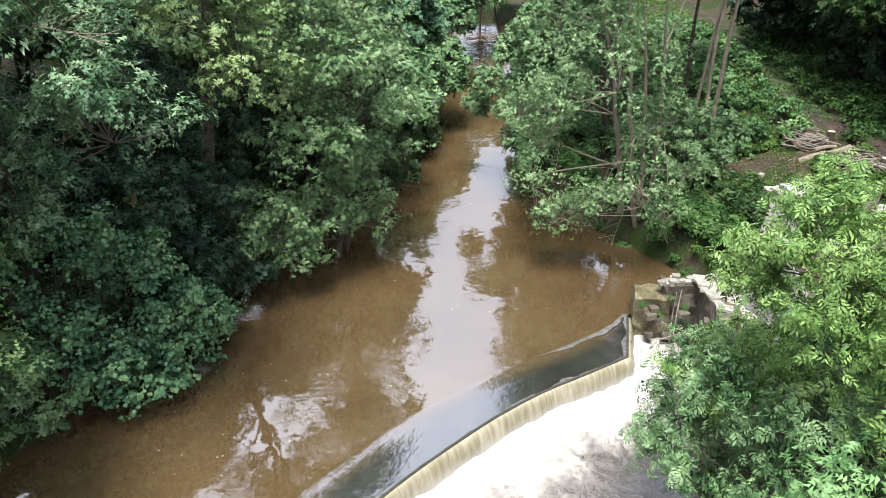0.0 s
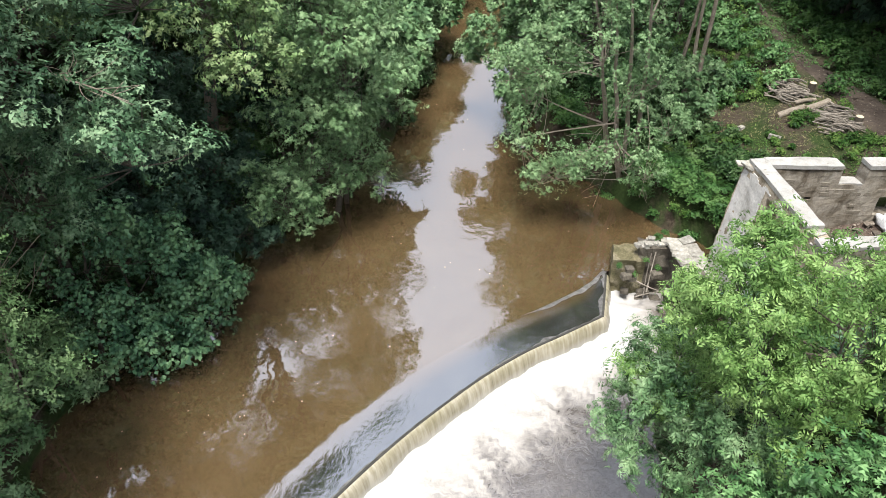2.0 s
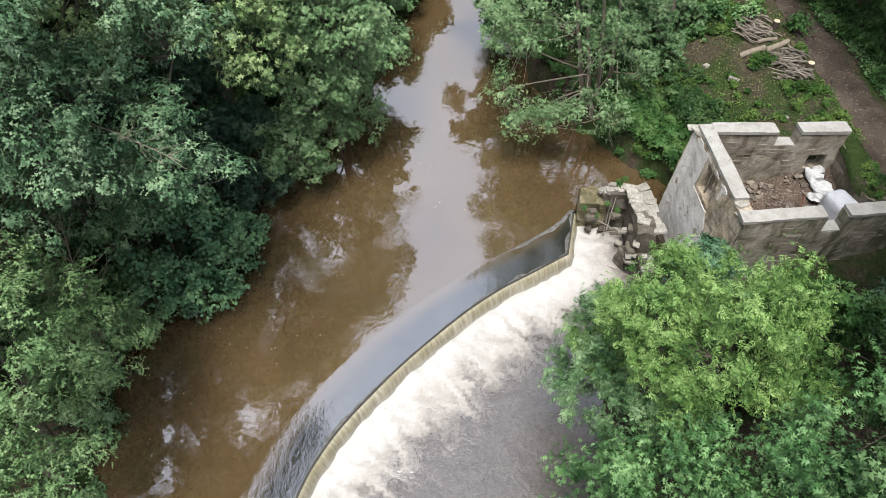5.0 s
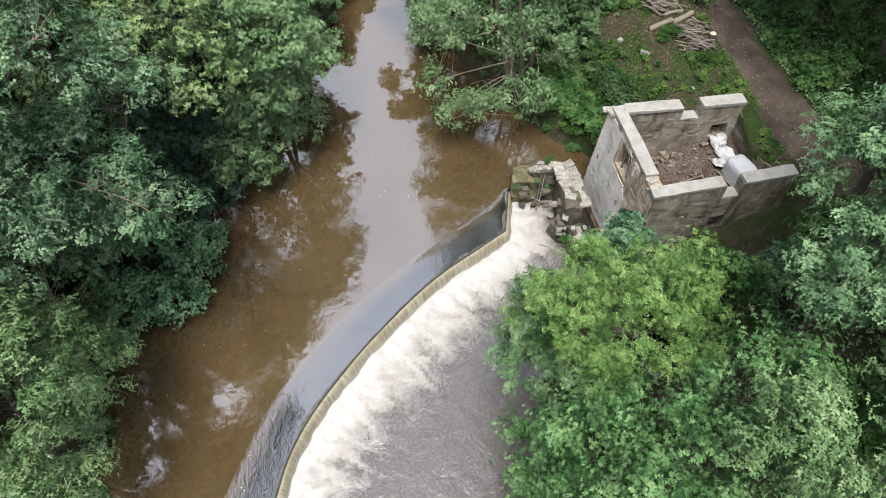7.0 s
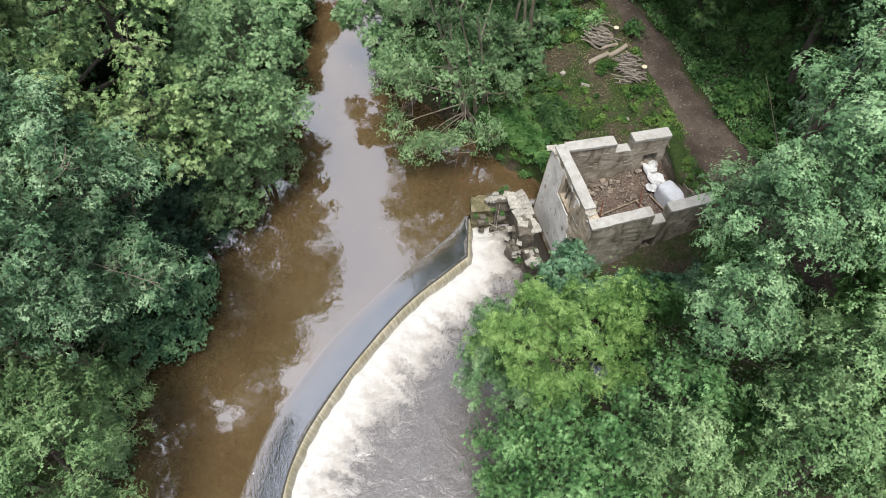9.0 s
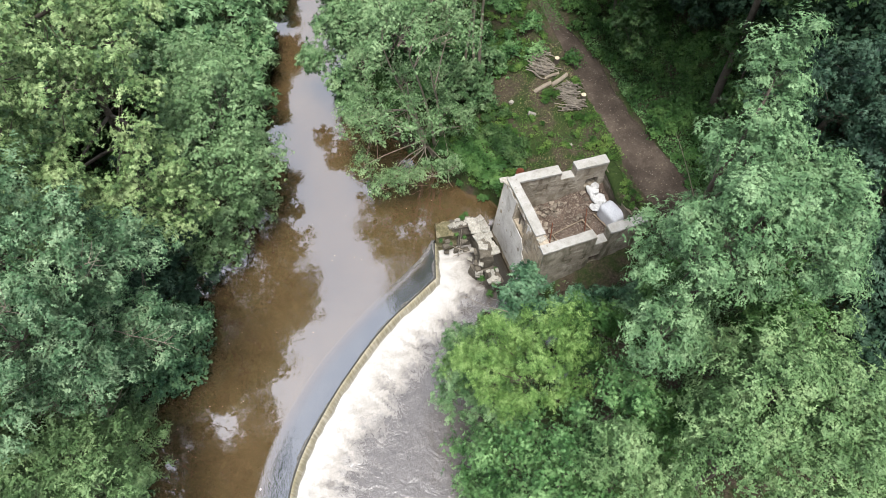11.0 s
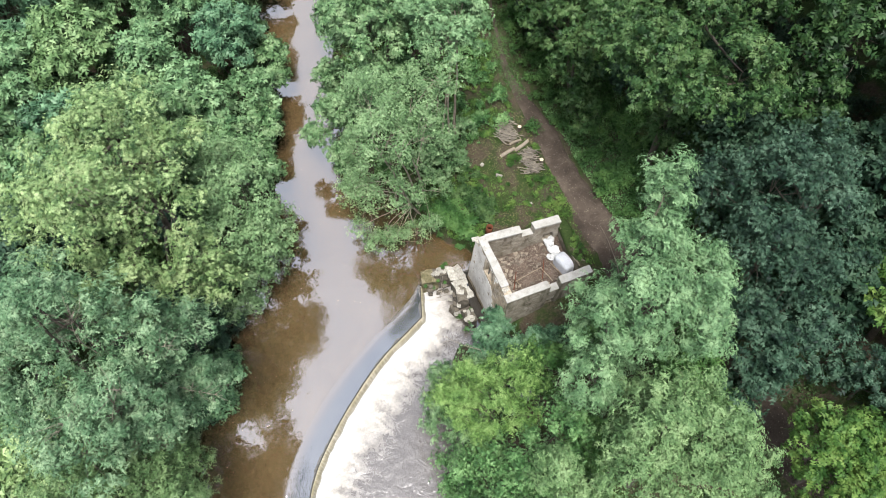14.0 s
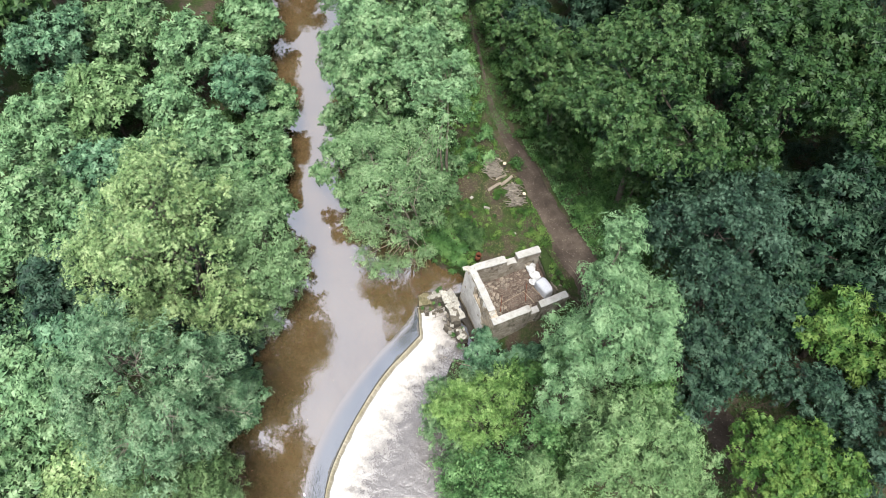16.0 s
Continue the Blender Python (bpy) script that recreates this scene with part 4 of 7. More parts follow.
set_stones(0.05, 1.6, 0.2, 3.9, lambda a, z: not hole(a, z, 1.5, 2.8, 2.7, 3.8) and not coated(a - 0.55, z) and not coated(a - 0.4, z),
           lambda a, z: (Vector((west_face(a, z), a, z)), -ax_v, lean, Vector((-1, 0, 0.085)).normalized()), (0.09, 0.16), (0.2, 0.42), 0.6, 9, wall_w)
set_stones(0.1, 3.3, 1.9, 3.0, lambda a, z: z < 3.2 + 0.2 * math.sin(a * 2.0 + 2.0), lambda a, z: (Vector((4.69, a + 0.28, z)), ax_v, ax_z, -ax_u), (0.1, 0.15), (0.2, 0.4), 0.2, 12, wall_e)


def cap(x0, y0, x1, y1, z0, z1, seed, wall, shear=0.0):
    """Smooth mortar on top of a wall, its edges a little uneven."""
    bm = bmesh.new()
    bmesh.ops.create_cube(bm, size=1.0)
    long_x = (x1 - x0) > (y1 - y0)
    edges = [e for e in bm.edges if abs((e.verts[0].co - e.verts[1].co).dot(Vector((1, 0, 0)) if long_x else Vector((0, 1, 0)))) > 0.5]
    bmesh.ops.subdivide_edges(bm, edges=edges, cuts=9)
    bmesh.ops.bevel(bm, geom=[e for e in bm.edges if e.calc_face_angle(0) > 0.5], offset=0.02, segments=2, affect="EDGES")
    for v in bm.verts:
        p = Vector((x0 + (v.co.x + 0.5) * (x1 - x0), y0 + (v.co.y + 0.5) * (y1 - y0), z0 + (v.co.z + 0.5) * (z1 - z0)))
        p.y += shear * p.x
        v.co = p + noise.noise_vector(p * 1.6 + Vector((seed, 0, 0))) * 0.03 + noise.noise_vector(p * 5 + Vector((seed, 0, 0))) * 0.012
    part("capping", bm, M_CONCRETE, wall, "pale new mortar capping")


cap(0.01, 0.75, 0.45, 3.98, 4.004, 4.12, 1, wall_w)
cap(0.42, 3.60, 2.44, 4.07, 4.004, 4.13, 2, wall_n, -0.083)
cap(3.16, 3.60, 4.72, 4.07, 4.004, 4.14, 3, wall_n, -0.083)
cap(2.45, 3.64, 3.15, 4.05, 3.44, 3.52, 4, wall_n, -0.083)
cap(-0.06, -0.16, 2.43, 0.28, 4.004, 4.11, 5, wall_s)
cap(3.11, -0.16, 4.93, 0.28, 4.004, 4.11, 6, wall_s)
cap(2.44, -0.13, 3.10, 0.28, 3.36, 3.44, 7, wall_s)
for k, (u, v, z) in enumerate(((0.0, 3.95, 3.98), (-0.08, 4.05, 3.92), (0.1, 3.8, 3.96), (0.2, 0.62, 4.0), (0.22, 0.46, 3.93), (0.17, 0.36, 3.86), (0.27, 0.55, 3.88), (5.02, 0.1, 3.7), (5.1, 0.02, 3.5))):
    put_stone(SLABS[k % 6] if k < 7 else DARKS[k % 6], house, u, v, z, rs.uniform(-30, 30), rs.uniform(-6, 6), rs.uniform(-6, 6), 0.75)
for k in range(4):                                    # broken stones along the low east wall
    a = rs.uniform(0.5, 3.4)
    put_stone(rs.choice(DARKS), house, 4.92 + rs.uniform(-0.16, 0.2), a, 3.34 + 0.2 * math.sin((a - 0.28) * 2.0 + 2.0) + rs.uniform(-0.06, 0.08), rs.uniform(0, 180), rs.uniform(-15, 15), rs.uniform(-15, 15), rs.uniform(0.5, 0.9))

top_a = np.linspace(0.3, 3.65, 46)                    # earth and roots that have slid over the low wall's top
top_z = 3.36 + 0.2 * np.sin((top_a - 0.28) * 2.0 + 2.0)
earth_rows = [np.c_[4.66 + o + 0.05 * fbm(top_a, top_a * 0 + o, 71, 2.5), top_a, top_z + h + 0.05 * fbm(top_a, top_a * 0 + o * 3, 72, 3.0) * (h > -0.2)] for o, h in ((0.0, -0.22), (0.02, -0.03), (0.12, 0.06), (0.26, 0.08), (0.4, 0.06), (0.55, 0.0), (0.75, -0.3))]
earth_top = ribbon("earth", earth_rows, M_GROUND)
earth_top.parent = wall_e
tagged(earth_top, "dark earth and roots lying over the wall top")

# window frame of old boards in the west opening
for k, (a, b, r) in enumerate((((0.05, 1.9, 2.66), (0.05, 1.97, 3.7), 0.03), ((0.05, 2.35, 2.66), (0.05, 2.3, 3.7), 0.035), ((0.02, 1.68, 2.7), (0.04, 1.66, 3.7), 0.03))):
    rod("window_bar", a, b, r, M_STICK, wall_w, 5, 0.01, "weathered timber bar")


def floor_z(u, v):
    """Rubble that lies higher towards the north-east corner, with a bank along the west wall."""
    return 1.5 + 0.08 * u + 0.15 * np.maximum(0, u - 0.6) * smooth_step(1.2, 3.4, v) + 0.16 * np.exp(-((u - 0.7) ** 2) / 0.4)


fu, fv = np.linspace(0.2, 4.9, 60), np.linspace(0.1, 3.75, 48)
FU, FV = np.meshgrid(fu, fv)
fz = floor_z(FU.ravel(), FV.ravel()) + 0.05 * fbm(FU.ravel(), FV.ravel(), 31, 2.2) + 0.03 * fbm(FU.ravel(), FV.ravel(), 32, 8.0)
i = np.arange(FU.size).reshape(FU.shape)
fq = np.stack([i[:-1, :-1], i[:-1, 1:], i[1:, 1:], i[1:, :-1]], -1).reshape(-1, 4)
mesh_obj("floor", np.c_[FU.ravel(), FV.ravel(), fz], fq.tolist(), M_RUBBLE, house, "earth and crushed rubble floor", True)
for k in range(290):                                  # rubble on the floor, thickest along the walls
    u, v = rs.uniform(0.6, 4.6), rs.uniform(0.4, 3.4)
    if rs.random() < 0.45:
        u, v = 0.55 + abs(rs.gauss(0, 0.4)), rs.uniform(0.8, 3.4)
    elif rs.random() < 0.6:
        u, v = 0.6 + abs(rs.gauss(0, 1.3)), 3.5 - abs(rs.gauss(0, 0.4))
        v -= 0.083 * u
    put_stone(rs.choice(RUBBLE), house, u, v, float(floor_z(u, v)) + rs.uniform(0.01, 0.1), rs.uniform(0, 180), rs.uniform(-20, 20), rs.uniform(-20, 20), rs.uniform(0.35, 1.0) ** 1.3)
chip_rng = np.random.RandomState(52)                  # chips and crumbs of stone too small to pick apart
cu, cv = chip_rng.uniform(0.5, 4.6, 2600), chip_rng.uniform(0.35, 3.45, 2600)
cz = floor_z(cu, cv) + 0.05 * fbm(cu, cv, 31, 2.2) + 0.03 * fbm(cu, cv, 32, 8.0)
vs, fs = [], []
for u, v, z in zip(cu, cv, cz):
    r, k = chip_rng.uniform(0.018, 0.055), len(vs)
    for q in range(4):
        th = q * 1.5708 + chip_rng.uniform(-0.5, 0.5)
        vs.append((u + r * math.cos(th) * chip_rng.uniform(0.6, 1.5), v + r * math.sin(th), z - 0.01))
    vs.append((u + chip_rng.uniform(-0.4, 0.4) * r, v + chip_rng.uniform(-0.4, 0.4) * r, z + r * chip_rng.uniform(0.5, 0.9)))
    fs += [(k + q, k + (q + 1) % 4, k + 4) for q in range(4)]
tagged(mesh_obj("rubble", vs, fs, M_CHIP, house, "crumbs and chips of pale stone"), kind="stuff")


def house_pt(u, v, z):
    x, y = at_building(u, v)
    return (x, y, z)


for k, (a, b, r) in enumerate((((1.5, 1.75, 1.82), (3.2, 1.95, 2.02), 0.03), ((3.1, 1.95, 2.04), (3.45, 1.0, 1.86), 0.028), ((1.55, 1.8, 1.84), (1.75, 1.0, 1.72), 0.028), ((3.75, 2.0, 2.05), (4.1, 1.05, 1.95), 0.03), ((3.85, 1.7, 2.0), (4.3, 0.9, 1.95), 0.03))):
    tagged(rod("timber_batten", house_pt(*a), house_pt(*b), r, M_WOOD, None, 4, 0.01, "", None, k), "pale sawn batten lying on the rubble floor", "batten", "battens on the floor")
for k, (a, b, r) in enumerate((((1.2, 1.3, 1.6), (1.65, 2.1, 2.3), 0.025), ((3.0, 1.35, 1.75), (3.4, 2.2, 2.45), 0.022))):
    tagged(rod("iron_bar", house_pt(*a), house_pt(*b), r, M_RUST, None, 6, 0.01, "", None, k), "rusty iron bar leaning out of the rubble", "iron bar", "bars in the rubble")


def soft_bag(name, size, at, rz, seed, material, label, cat, cuts=10, power=3.2, crumple=0.05):
    """A filled sack: a rounded block with sagging, creased sides."""
    bm = bmesh.new()
    bmesh.ops.create_cube(bm, size=2.0)
    bmesh.ops.subdivide_edges(bm, edges=list(bm.edges), cuts=cuts, use_grid_fill=True)
    for v in bm.verts:
        c = v.co.copy()
        k = (abs(c.x) ** power + abs(c.y) ** power + abs(c.z) ** power) ** (1 / power)
        c = c / k
        c.x *= 1 + 0.08 * (1 - c.z)
        c.y *= 1 + 0.08 * (1 - c.z)
        p = Vector((c.x * size[0] / 2, c.y * size[1] / 2, c.z * size[2] / 2))
        v.co = p + noise.noise_vector(p * 2.2 + Vector((seed, 0, 0))) * crumple + noise.noise_vector(p * 6 + Vector((0, seed, 0))) * crumple * 0.45
    ob = part(name, bm, material, None, label, True)
    ob.matrix_world = pose(*at, 0, 0, rz)
    return tagged(ob, label, cat)


bx, by = at_building(4.38, 1.6)
soft_bag("bulk_bag", (0.72, 1.1, 0.9), (bx, by, 2.3), 18, 3, M_BAG, "large white woven bulk bag standing on the rubble floor", "bag", 12, 5.0, 0.035)
for k, (u, v, sx, sy, sz) in enumerate(((4.1, 2.95, 0.55, 0.5, 0.3), (4.2, 2.55, 0.55, 0.6, 0.32), (4.0, 2.25, 0.45, 0.5, 0.22), (4.3, 3.15, 0.4, 0.35, 0.3))):
    bx, by = at_building(u, v)
    tagged(soft_bag("rubble_sack", (sx, sy, sz), (bx, by, float(floor_z(u, v)) + 0.12), rs.uniform(0, 90), 11 + k, M_SHEET, "crumpled white plastic sack on the rubble floor", "sack", 12, 2.2, 0.2), group="sacks in the building")

# rusty pipe standing behind the building
bm = bmesh.new()
bmesh.ops.create_cone(bm, cap_ends=False, segments=20, radius1=0.19, radius2=0.19, depth=0.85)
bmesh.ops.solidify(bm, geom=list(bm.faces), thickness=0.02)
pipe = part("rusty_pipe", bm, M_RUST, None, "short rusty steel pipe standing upright in the grass", True)
pipe.matrix_world = pose(9.9, 18.6, gh(9.9, 18.6) + 0.36, 4, 3, 0)
tagged(pipe, "short rusty steel pipe standing upright in the grass", "pipe")


# ---- felled wood beside the track ----
def log(x0, y0, x1, y1, r, k, lift=0.0):
    z0, z1 = gh(x0, y0) + r * 0.8 + lift, gh(x1, y1) + r * 0.8 + lift
    thing = tagged(new("log"), "sawn grey-brown log with a pale cut end, lying in the grass", "log", "logs beside the track")
    rod("stem", (x0, y0, z0), (x1, y1, z1), r, M_BARK_PALE, thing, 12, 0.03, "", r * 0.88, k)
    d = (Vector((x1, y1, z1)) - Vector((x0, y0, z0))).normalized()
    for c, s in (((x0, y0, z0), -1), ((x1, y1, z1), 1)):
        bm = bmesh.new()
        bmesh.ops.create_cone(bm, cap_ends=True, segments=12, radius1=r * 0.9, radius2=r * 0.86, depth=0.012)
        e = part("cut_end", bm, M_CUT, thing, "pale sawn end")
        e.matrix_local = Matrix.Translation(Vector(c) + d * s * 0.008) @ d.to_track_quat("Z", "Y").to_matrix().to_4x4()


for k, (x0, y0, x1, y1, r, li) in enumerate(((12.05, 22.95, 12.95, 23.1, 0.12, 0.0), (12.95, 22.95, 13.85, 23.3, 0.12, 0.0), (12.8, 23.5, 13.5, 23.55, 0.08, 0.0),
                                            (13.3, 22.55, 13.8, 22.4, 0.07, 0.0), (12.95, 21.35, 13.35, 21.3, 0.08, 0.0))):
    log(x0, y0, x1, y1, r, k, li)
for k, (x, y, r) in enumerate(((13.65, 24.3, 0.13), (14.1, 21.6, 0.13))):
    z = gh(x, y)
    st = tagged(new("tree_stump"), "low stump with a pale freshly cut top", "stump", "stumps beside the track")
    rod("stem", (x, y, z - 0.1), (x, y, z + 0.34), r * 1.1, M_BARK, st, 12, 0.0, "", r, k)
    bm = bmesh.new()
    bmesh.ops.create_cone(bm, cap_ends=True, segments=12, radius1=r * 0.93, radius2=r * 0.9, depth=0.014)
    e = part("cut_top", bm, M_CUT, st, "pale sawn top")
    e.matrix_local = pose(x, y, z + 0.348)


def stick_heap(cx, cy, sx, sy, n, turn, seed, label):
    """A loose pile of lopped branches: countable sticks, one part each."""
    heap = tagged(new("stick_pile"), label, "brush pile", "piles of lopped wood")
    rng = random.Random(seed)
    for k in range(n):
        x, y = cx + rng.gauss(0, 0.4) * sx, cy + rng.uniform(-0.5, 0.5) * sy
        a = radians(turn + rng.gauss(0, 20))
        ln = rng.uniform(0.16, 0.42)
        z = gh(x, y) + rng.uniform(0.03, 0.34)
        dz = rng.uniform(-0.12, 0.12)
        rod("stick", (x - ln * math.cos(a), y - ln * math.sin(a), z - dz), (x + ln * math.cos(a), y + ln * math.sin(a), z + dz), rng.uniform(0.014, 0.034), M_STICK, heap, 5, 0.09, "", rng.uniform(0.014, 0.034), seed * 100 + k)
    return heap


stick_heap(12.85, 24.4, 0.6, 1.5, 110, 140, 3, "heap of thin lopped branches beside the track")
stick_heap(13.5, 21.8, 0.65, 1.6, 110, 150, 4, "heap of bleached lopped sticks beside the track")
pb = lump("pale_block", (0.4, 0.17, 0.14), 9, M_STONE, None, 11.55, 21.75, gh(11.55, 21.75) + 0.1, -35, 3, 0.03)
tagged(pb, "pale cut block of stone lying in the weeds", "stone block")
for k, (x, y) in enumerate(((12.6, 19.2), (10.9, 23.0), (9.0, 19.6))):
    s = lump("field_stone", (0.19, 0.15, 0.12), 20 + k, M_STONE, None, x, y, gh(x, y) + 0.06, 30 * k, 3, 0.05)
    tagged(s, "pale rough stone lying in the weeds", "stone", "loose stones")


# ---- leaves ----
def leaf_cloud(centres, normals, length, width, rng, droop=0.35, spread=0.27, fold=0.18, blades=3, size=None):
    """Leaf blades, one at every centre: blades=4 gives folded ones of two triangles, 3 small plain ones."""
    n = len(centres)
    nrm = normals / (np.linalg.norm(normals, axis=1)[:, None] + 1e-9) + rng.normal(0, spread, (n, 3))
    nrm /= np.linalg.norm(nrm, axis=1)[:, None] + 1e-9
    ax = rng.normal(0, 1, (n, 3))
    ax[:, 2] -= droop * 1.5
    ax -= (ax * nrm).sum(1)[:, None] * nrm
    ax /= np.linalg.norm(ax, axis=1)[:, None] + 1e-9
    side = np.cross(nrm, ax)
    ln = length * rng.uniform(0.65, 1.3, (n, 1))
    ln = ln if size is None else ln * size[:, None]
    wd = ln * (width / length) * rng.uniform(0.8, 1.2, (n, 1))
    base, tip = centres - ax * ln * 0.5, centres + ax * ln * 0.5 - nrm * ln * 0.08
    if blades == 10:                                  # a sprig: three pairs of leaflets along an arching stalk
        arch = (0.0, 0.05, 0.0, -0.14)
        stalk = [base + ax * ln * q / 3 + nrm * ln * b for q, b in enumerate(arch)]
        out = list(stalk)
        for q, (reach_, fwd) in enumerate(((0.85, 0.30), (1.0, 0.36), (0.62, 0.52))):
            for sd in (1, -1):
                out.append(stalk[q] + ax * ln * fwd * rng.uniform(0.7, 1.25, (n, 1)) + side * wd * sd * reach_ * rng.uniform(0.8, 1.2, (n, 1)) + nrm * wd * rng.uniform(-0.3, 0.25, (n, 1)))
        return np.stack(out, 1)
    if blades == 28:                                  # a compound leaf: seven narrow leaflets on a drooping stalk
        out = []
        for q, (t, sd) in enumerate(((0.3, 1), (0.3, -1), (0.55, 1), (0.55, -1), (0.8, 1), (0.8, -1), (0.95, 0))):
            root_ = base + ax * ln * t - nrm * ln * 0.28 * t * t
            d = ax * (1.0 if sd == 0 else 0.55) + side * sd * 0.85 - nrm * (0.25 + 0.3 * t) + rng.normal(0, 0.1, (n, 3))
            d /= np.linalg.norm(d, axis=1)[:, None]
            across = np.cross(d, nrm)
            ll = wd * rng.uniform(0.85, 1.15, (n, 1))
            out += [root_, root_ + d * ll * 0.45 + across * ll * 0.19, root_ + d * ll, root_ + d * ll * 0.45 - across * ll * 0.19]
        return np.stack(out, 1)
    if blades == 3:
        return np.stack([base + side * wd * 0.5, base + ax * ln * 0.25 - side * wd * 0.6, tip], 1)
    midp = centres - ax * ln * 0.06
    lft, rgt = midp + side * wd * 0.5 + nrm * wd * fold, midp - side * wd * 0.5 + nrm * wd * fold
    return np.stack([base, rgt, tip, lft], 1)


def leaf_mesh(name, leaves, material, parent=None, label=""):
    n, corners = leaves.shape[:2]
    me = bpy.data.meshes.new(name)
    me.vertices.add(n * corners)
    me.vertices.foreach_set("co", np.asarray(leaves, np.float32).ravel())
    k = np.arange(n)[:, None] * corners
    order = [c + 4 * q for q in range(7) for c in (0, 1, 2, 0, 2, 3)] if corners == 28 else {3: (0, 1, 2), 4: (0, 1, 2, 0, 2, 3), 10: (0, 1, 4, 1, 0, 5, 1, 2, 6, 2, 1, 7, 2, 3, 8, 3, 2, 9)}[corners]
    tri = k + np.array(order)
    tri = tri.reshape(-1)
    me.loops.add(len(tri))
    me.loops.foreach_set("vertex_index", tri.astype(np.int32))
    me.polygons.add(len(tri) // 3)
    me.polygons.foreach_set("loop_start", np.arange(0, len(tri), 3, dtype=np.int32))
    me.materials.append(material)
    me.update(calc_edges=True)
    ob = new(name, me)
    if parent is not None:
        ob.parent = parent
    return tagged(ob, label)


LEAVES = [0]


def crown_points(lobes, clump, per_area, rng, leaf_area, low=-0.55, flat=0.62, bough=0.38, apart=True, core=1.0):
    """Places and facings of leaves: lobes carry boughs, boughs carry domed sprays, with gaps between."""
    P, N, C, S = [], [], [], []
    for (x, y, z, rx, ry, rz) in lobes:
        c, r = np.array([x, y, z]), np.array([rx, ry, rz])
        area = 4 * math.pi * (((rx * ry) ** 1.6 + (rx * rz) ** 1.6 + (ry * rz) ** 1.6) / 3) ** (1 / 1.6) * 0.78
        rb = bough * (rx + ry + rz) / 3
        nb = max(5, int(area / (rb * rb * 2.9)))
        d = rng.normal(0, 1, (nb * 4, 3))
        d /= np.linalg.norm(d, axis=1)[:, None]
        d = d[d[:, 2] > low][:nb]
        d[:3] = [(0.15, -0.3, 0.94), (-0.4, 0.1, 0.91), (0.35, 0.25, 0.9)]       # the top is always leafy
        size = rb * rng.uniform(0.5, 1.25, len(d))
        bc = c + d * np.maximum(r - 0.75 * size[:, None] - 0.3 * clump, 0.15 * r) * rng.uniform(0.55, 1.22, (len(d), 1))
        if apart:                                     # no bough deep inside a neighbouring lobe
            ok = np.ones(len(bc), bool)
            for (x2, y2, z2, a2, b2, c2) in lobes:
                if (x2, y2, z2) != (x, y, z) and abs(x2 - x) < 5 and abs(y2 - y) < 5:
                    ok &= (((bc - [x2, y2, z2]) / [a2, b2, c2]) ** 2).sum(1) > 0.3
            bc, d, size = bc[ok], d[ok], size[ok]
        if not len(bc):
            continue
        spray = clump * 0.66
        per = max(4, int(rb * rb * 1.9 / (spray * spray)))
        own = np.repeat(np.arange(len(bc)), per)
        u = rng.normal(0, 1, (len(own), 3)) + d[own] * 0.8 + [0, 0, 0.7]
        u /= np.linalg.norm(u, axis=1)[:, None]
        sc = bc[own] + u * (size[own] * (rng.uniform(0.62, 1.15, len(own)) + 0.4 * (rng.uniform(0, 1, len(own)) < 0.09)))[:, None] * [1, 1, 0.85]
        k = max(3, int(0.68 * per_area * area / leaf_area / (nb * per)))
        ssz = spray * rng.uniform(0.5, 1.4, len(sc))
        own2 = np.repeat(np.arange(len(sc)), k)
        v = rng.normal(0, 1, (len(own2), 3))
        v /= np.linalg.norm(v, axis=1)[:, None]
        v[:, 2] = np.abs(v[:, 2]) * np.where(rng.uniform(0, 1, len(v)) < 0.85, 1, -0.5)
        off = v * (ssz[own2] * rng.uniform(0.35, 1.0, len(v)) ** 0.6)[:, None] * [1, 1, flat]
        off[:, 2] -= 0.3 * (off[:, 0] ** 2 + off[:, 1] ** 2) / ssz[own2]
        P.append(sc[own2] + off)
        N.append(v * 0.55 + u[own2] * 0.9 + [0, 0, 0.4])
        S.append(np.ones(len(own2)))
        # the older, larger leaves deep inside each bough
        big = 0.95 if leaf_area > 0.015 else 1.2 if leaf_area > 0.006 else 1.5
        kc = max(1, int(0.7 * core * math.pi * rb * rb / (leaf_area * big * big)))
        own3 = np.repeat(np.arange(len(bc)), kc)
        w = rng.normal(0, 1, (len(own3), 3)) + [0, 0, 0.3]
        w /= np.linalg.norm(w, axis=1)[:, None]
        P.append(bc[own3] + w * (size[own3] * rng.uniform(0.1, 0.55, len(own3)))[:, None] * [1, 1, 0.8])
        N.append(w + [0, 0, 0.5])
        S.append(np.full(len(own3), big))
        C.append(bc)
    return np.concatenate(P), np.concatenate(N), np.concatenate(C), np.concatenate(S)


def tube_data(path, radii, sides=6):
    path = [Vector(p) for p in path]
    vs, fs = [], []
    for j, p in enumerate(path):
        ax = (path[min(j + 1, len(path) - 1)] - path[max(j - 1, 0)]).normalized()
        s1 = ax.orthogonal().normalized()
        s2 = ax.cross(s1)
        for q in range(sides):
            th = 2 * math.pi * q / sides
            vs.append(p + (s1 * math.cos(th) + s2 * math.sin(th)) * radii[j])
    for j in range(len(path) - 1):
        for q in range(sides):
            fs.append((j * sides + q, j * sides + (q + 1) % sides, (j + 1) * sides + (q + 1) % sides, (j + 1) * sides + q))
    return vs, fs


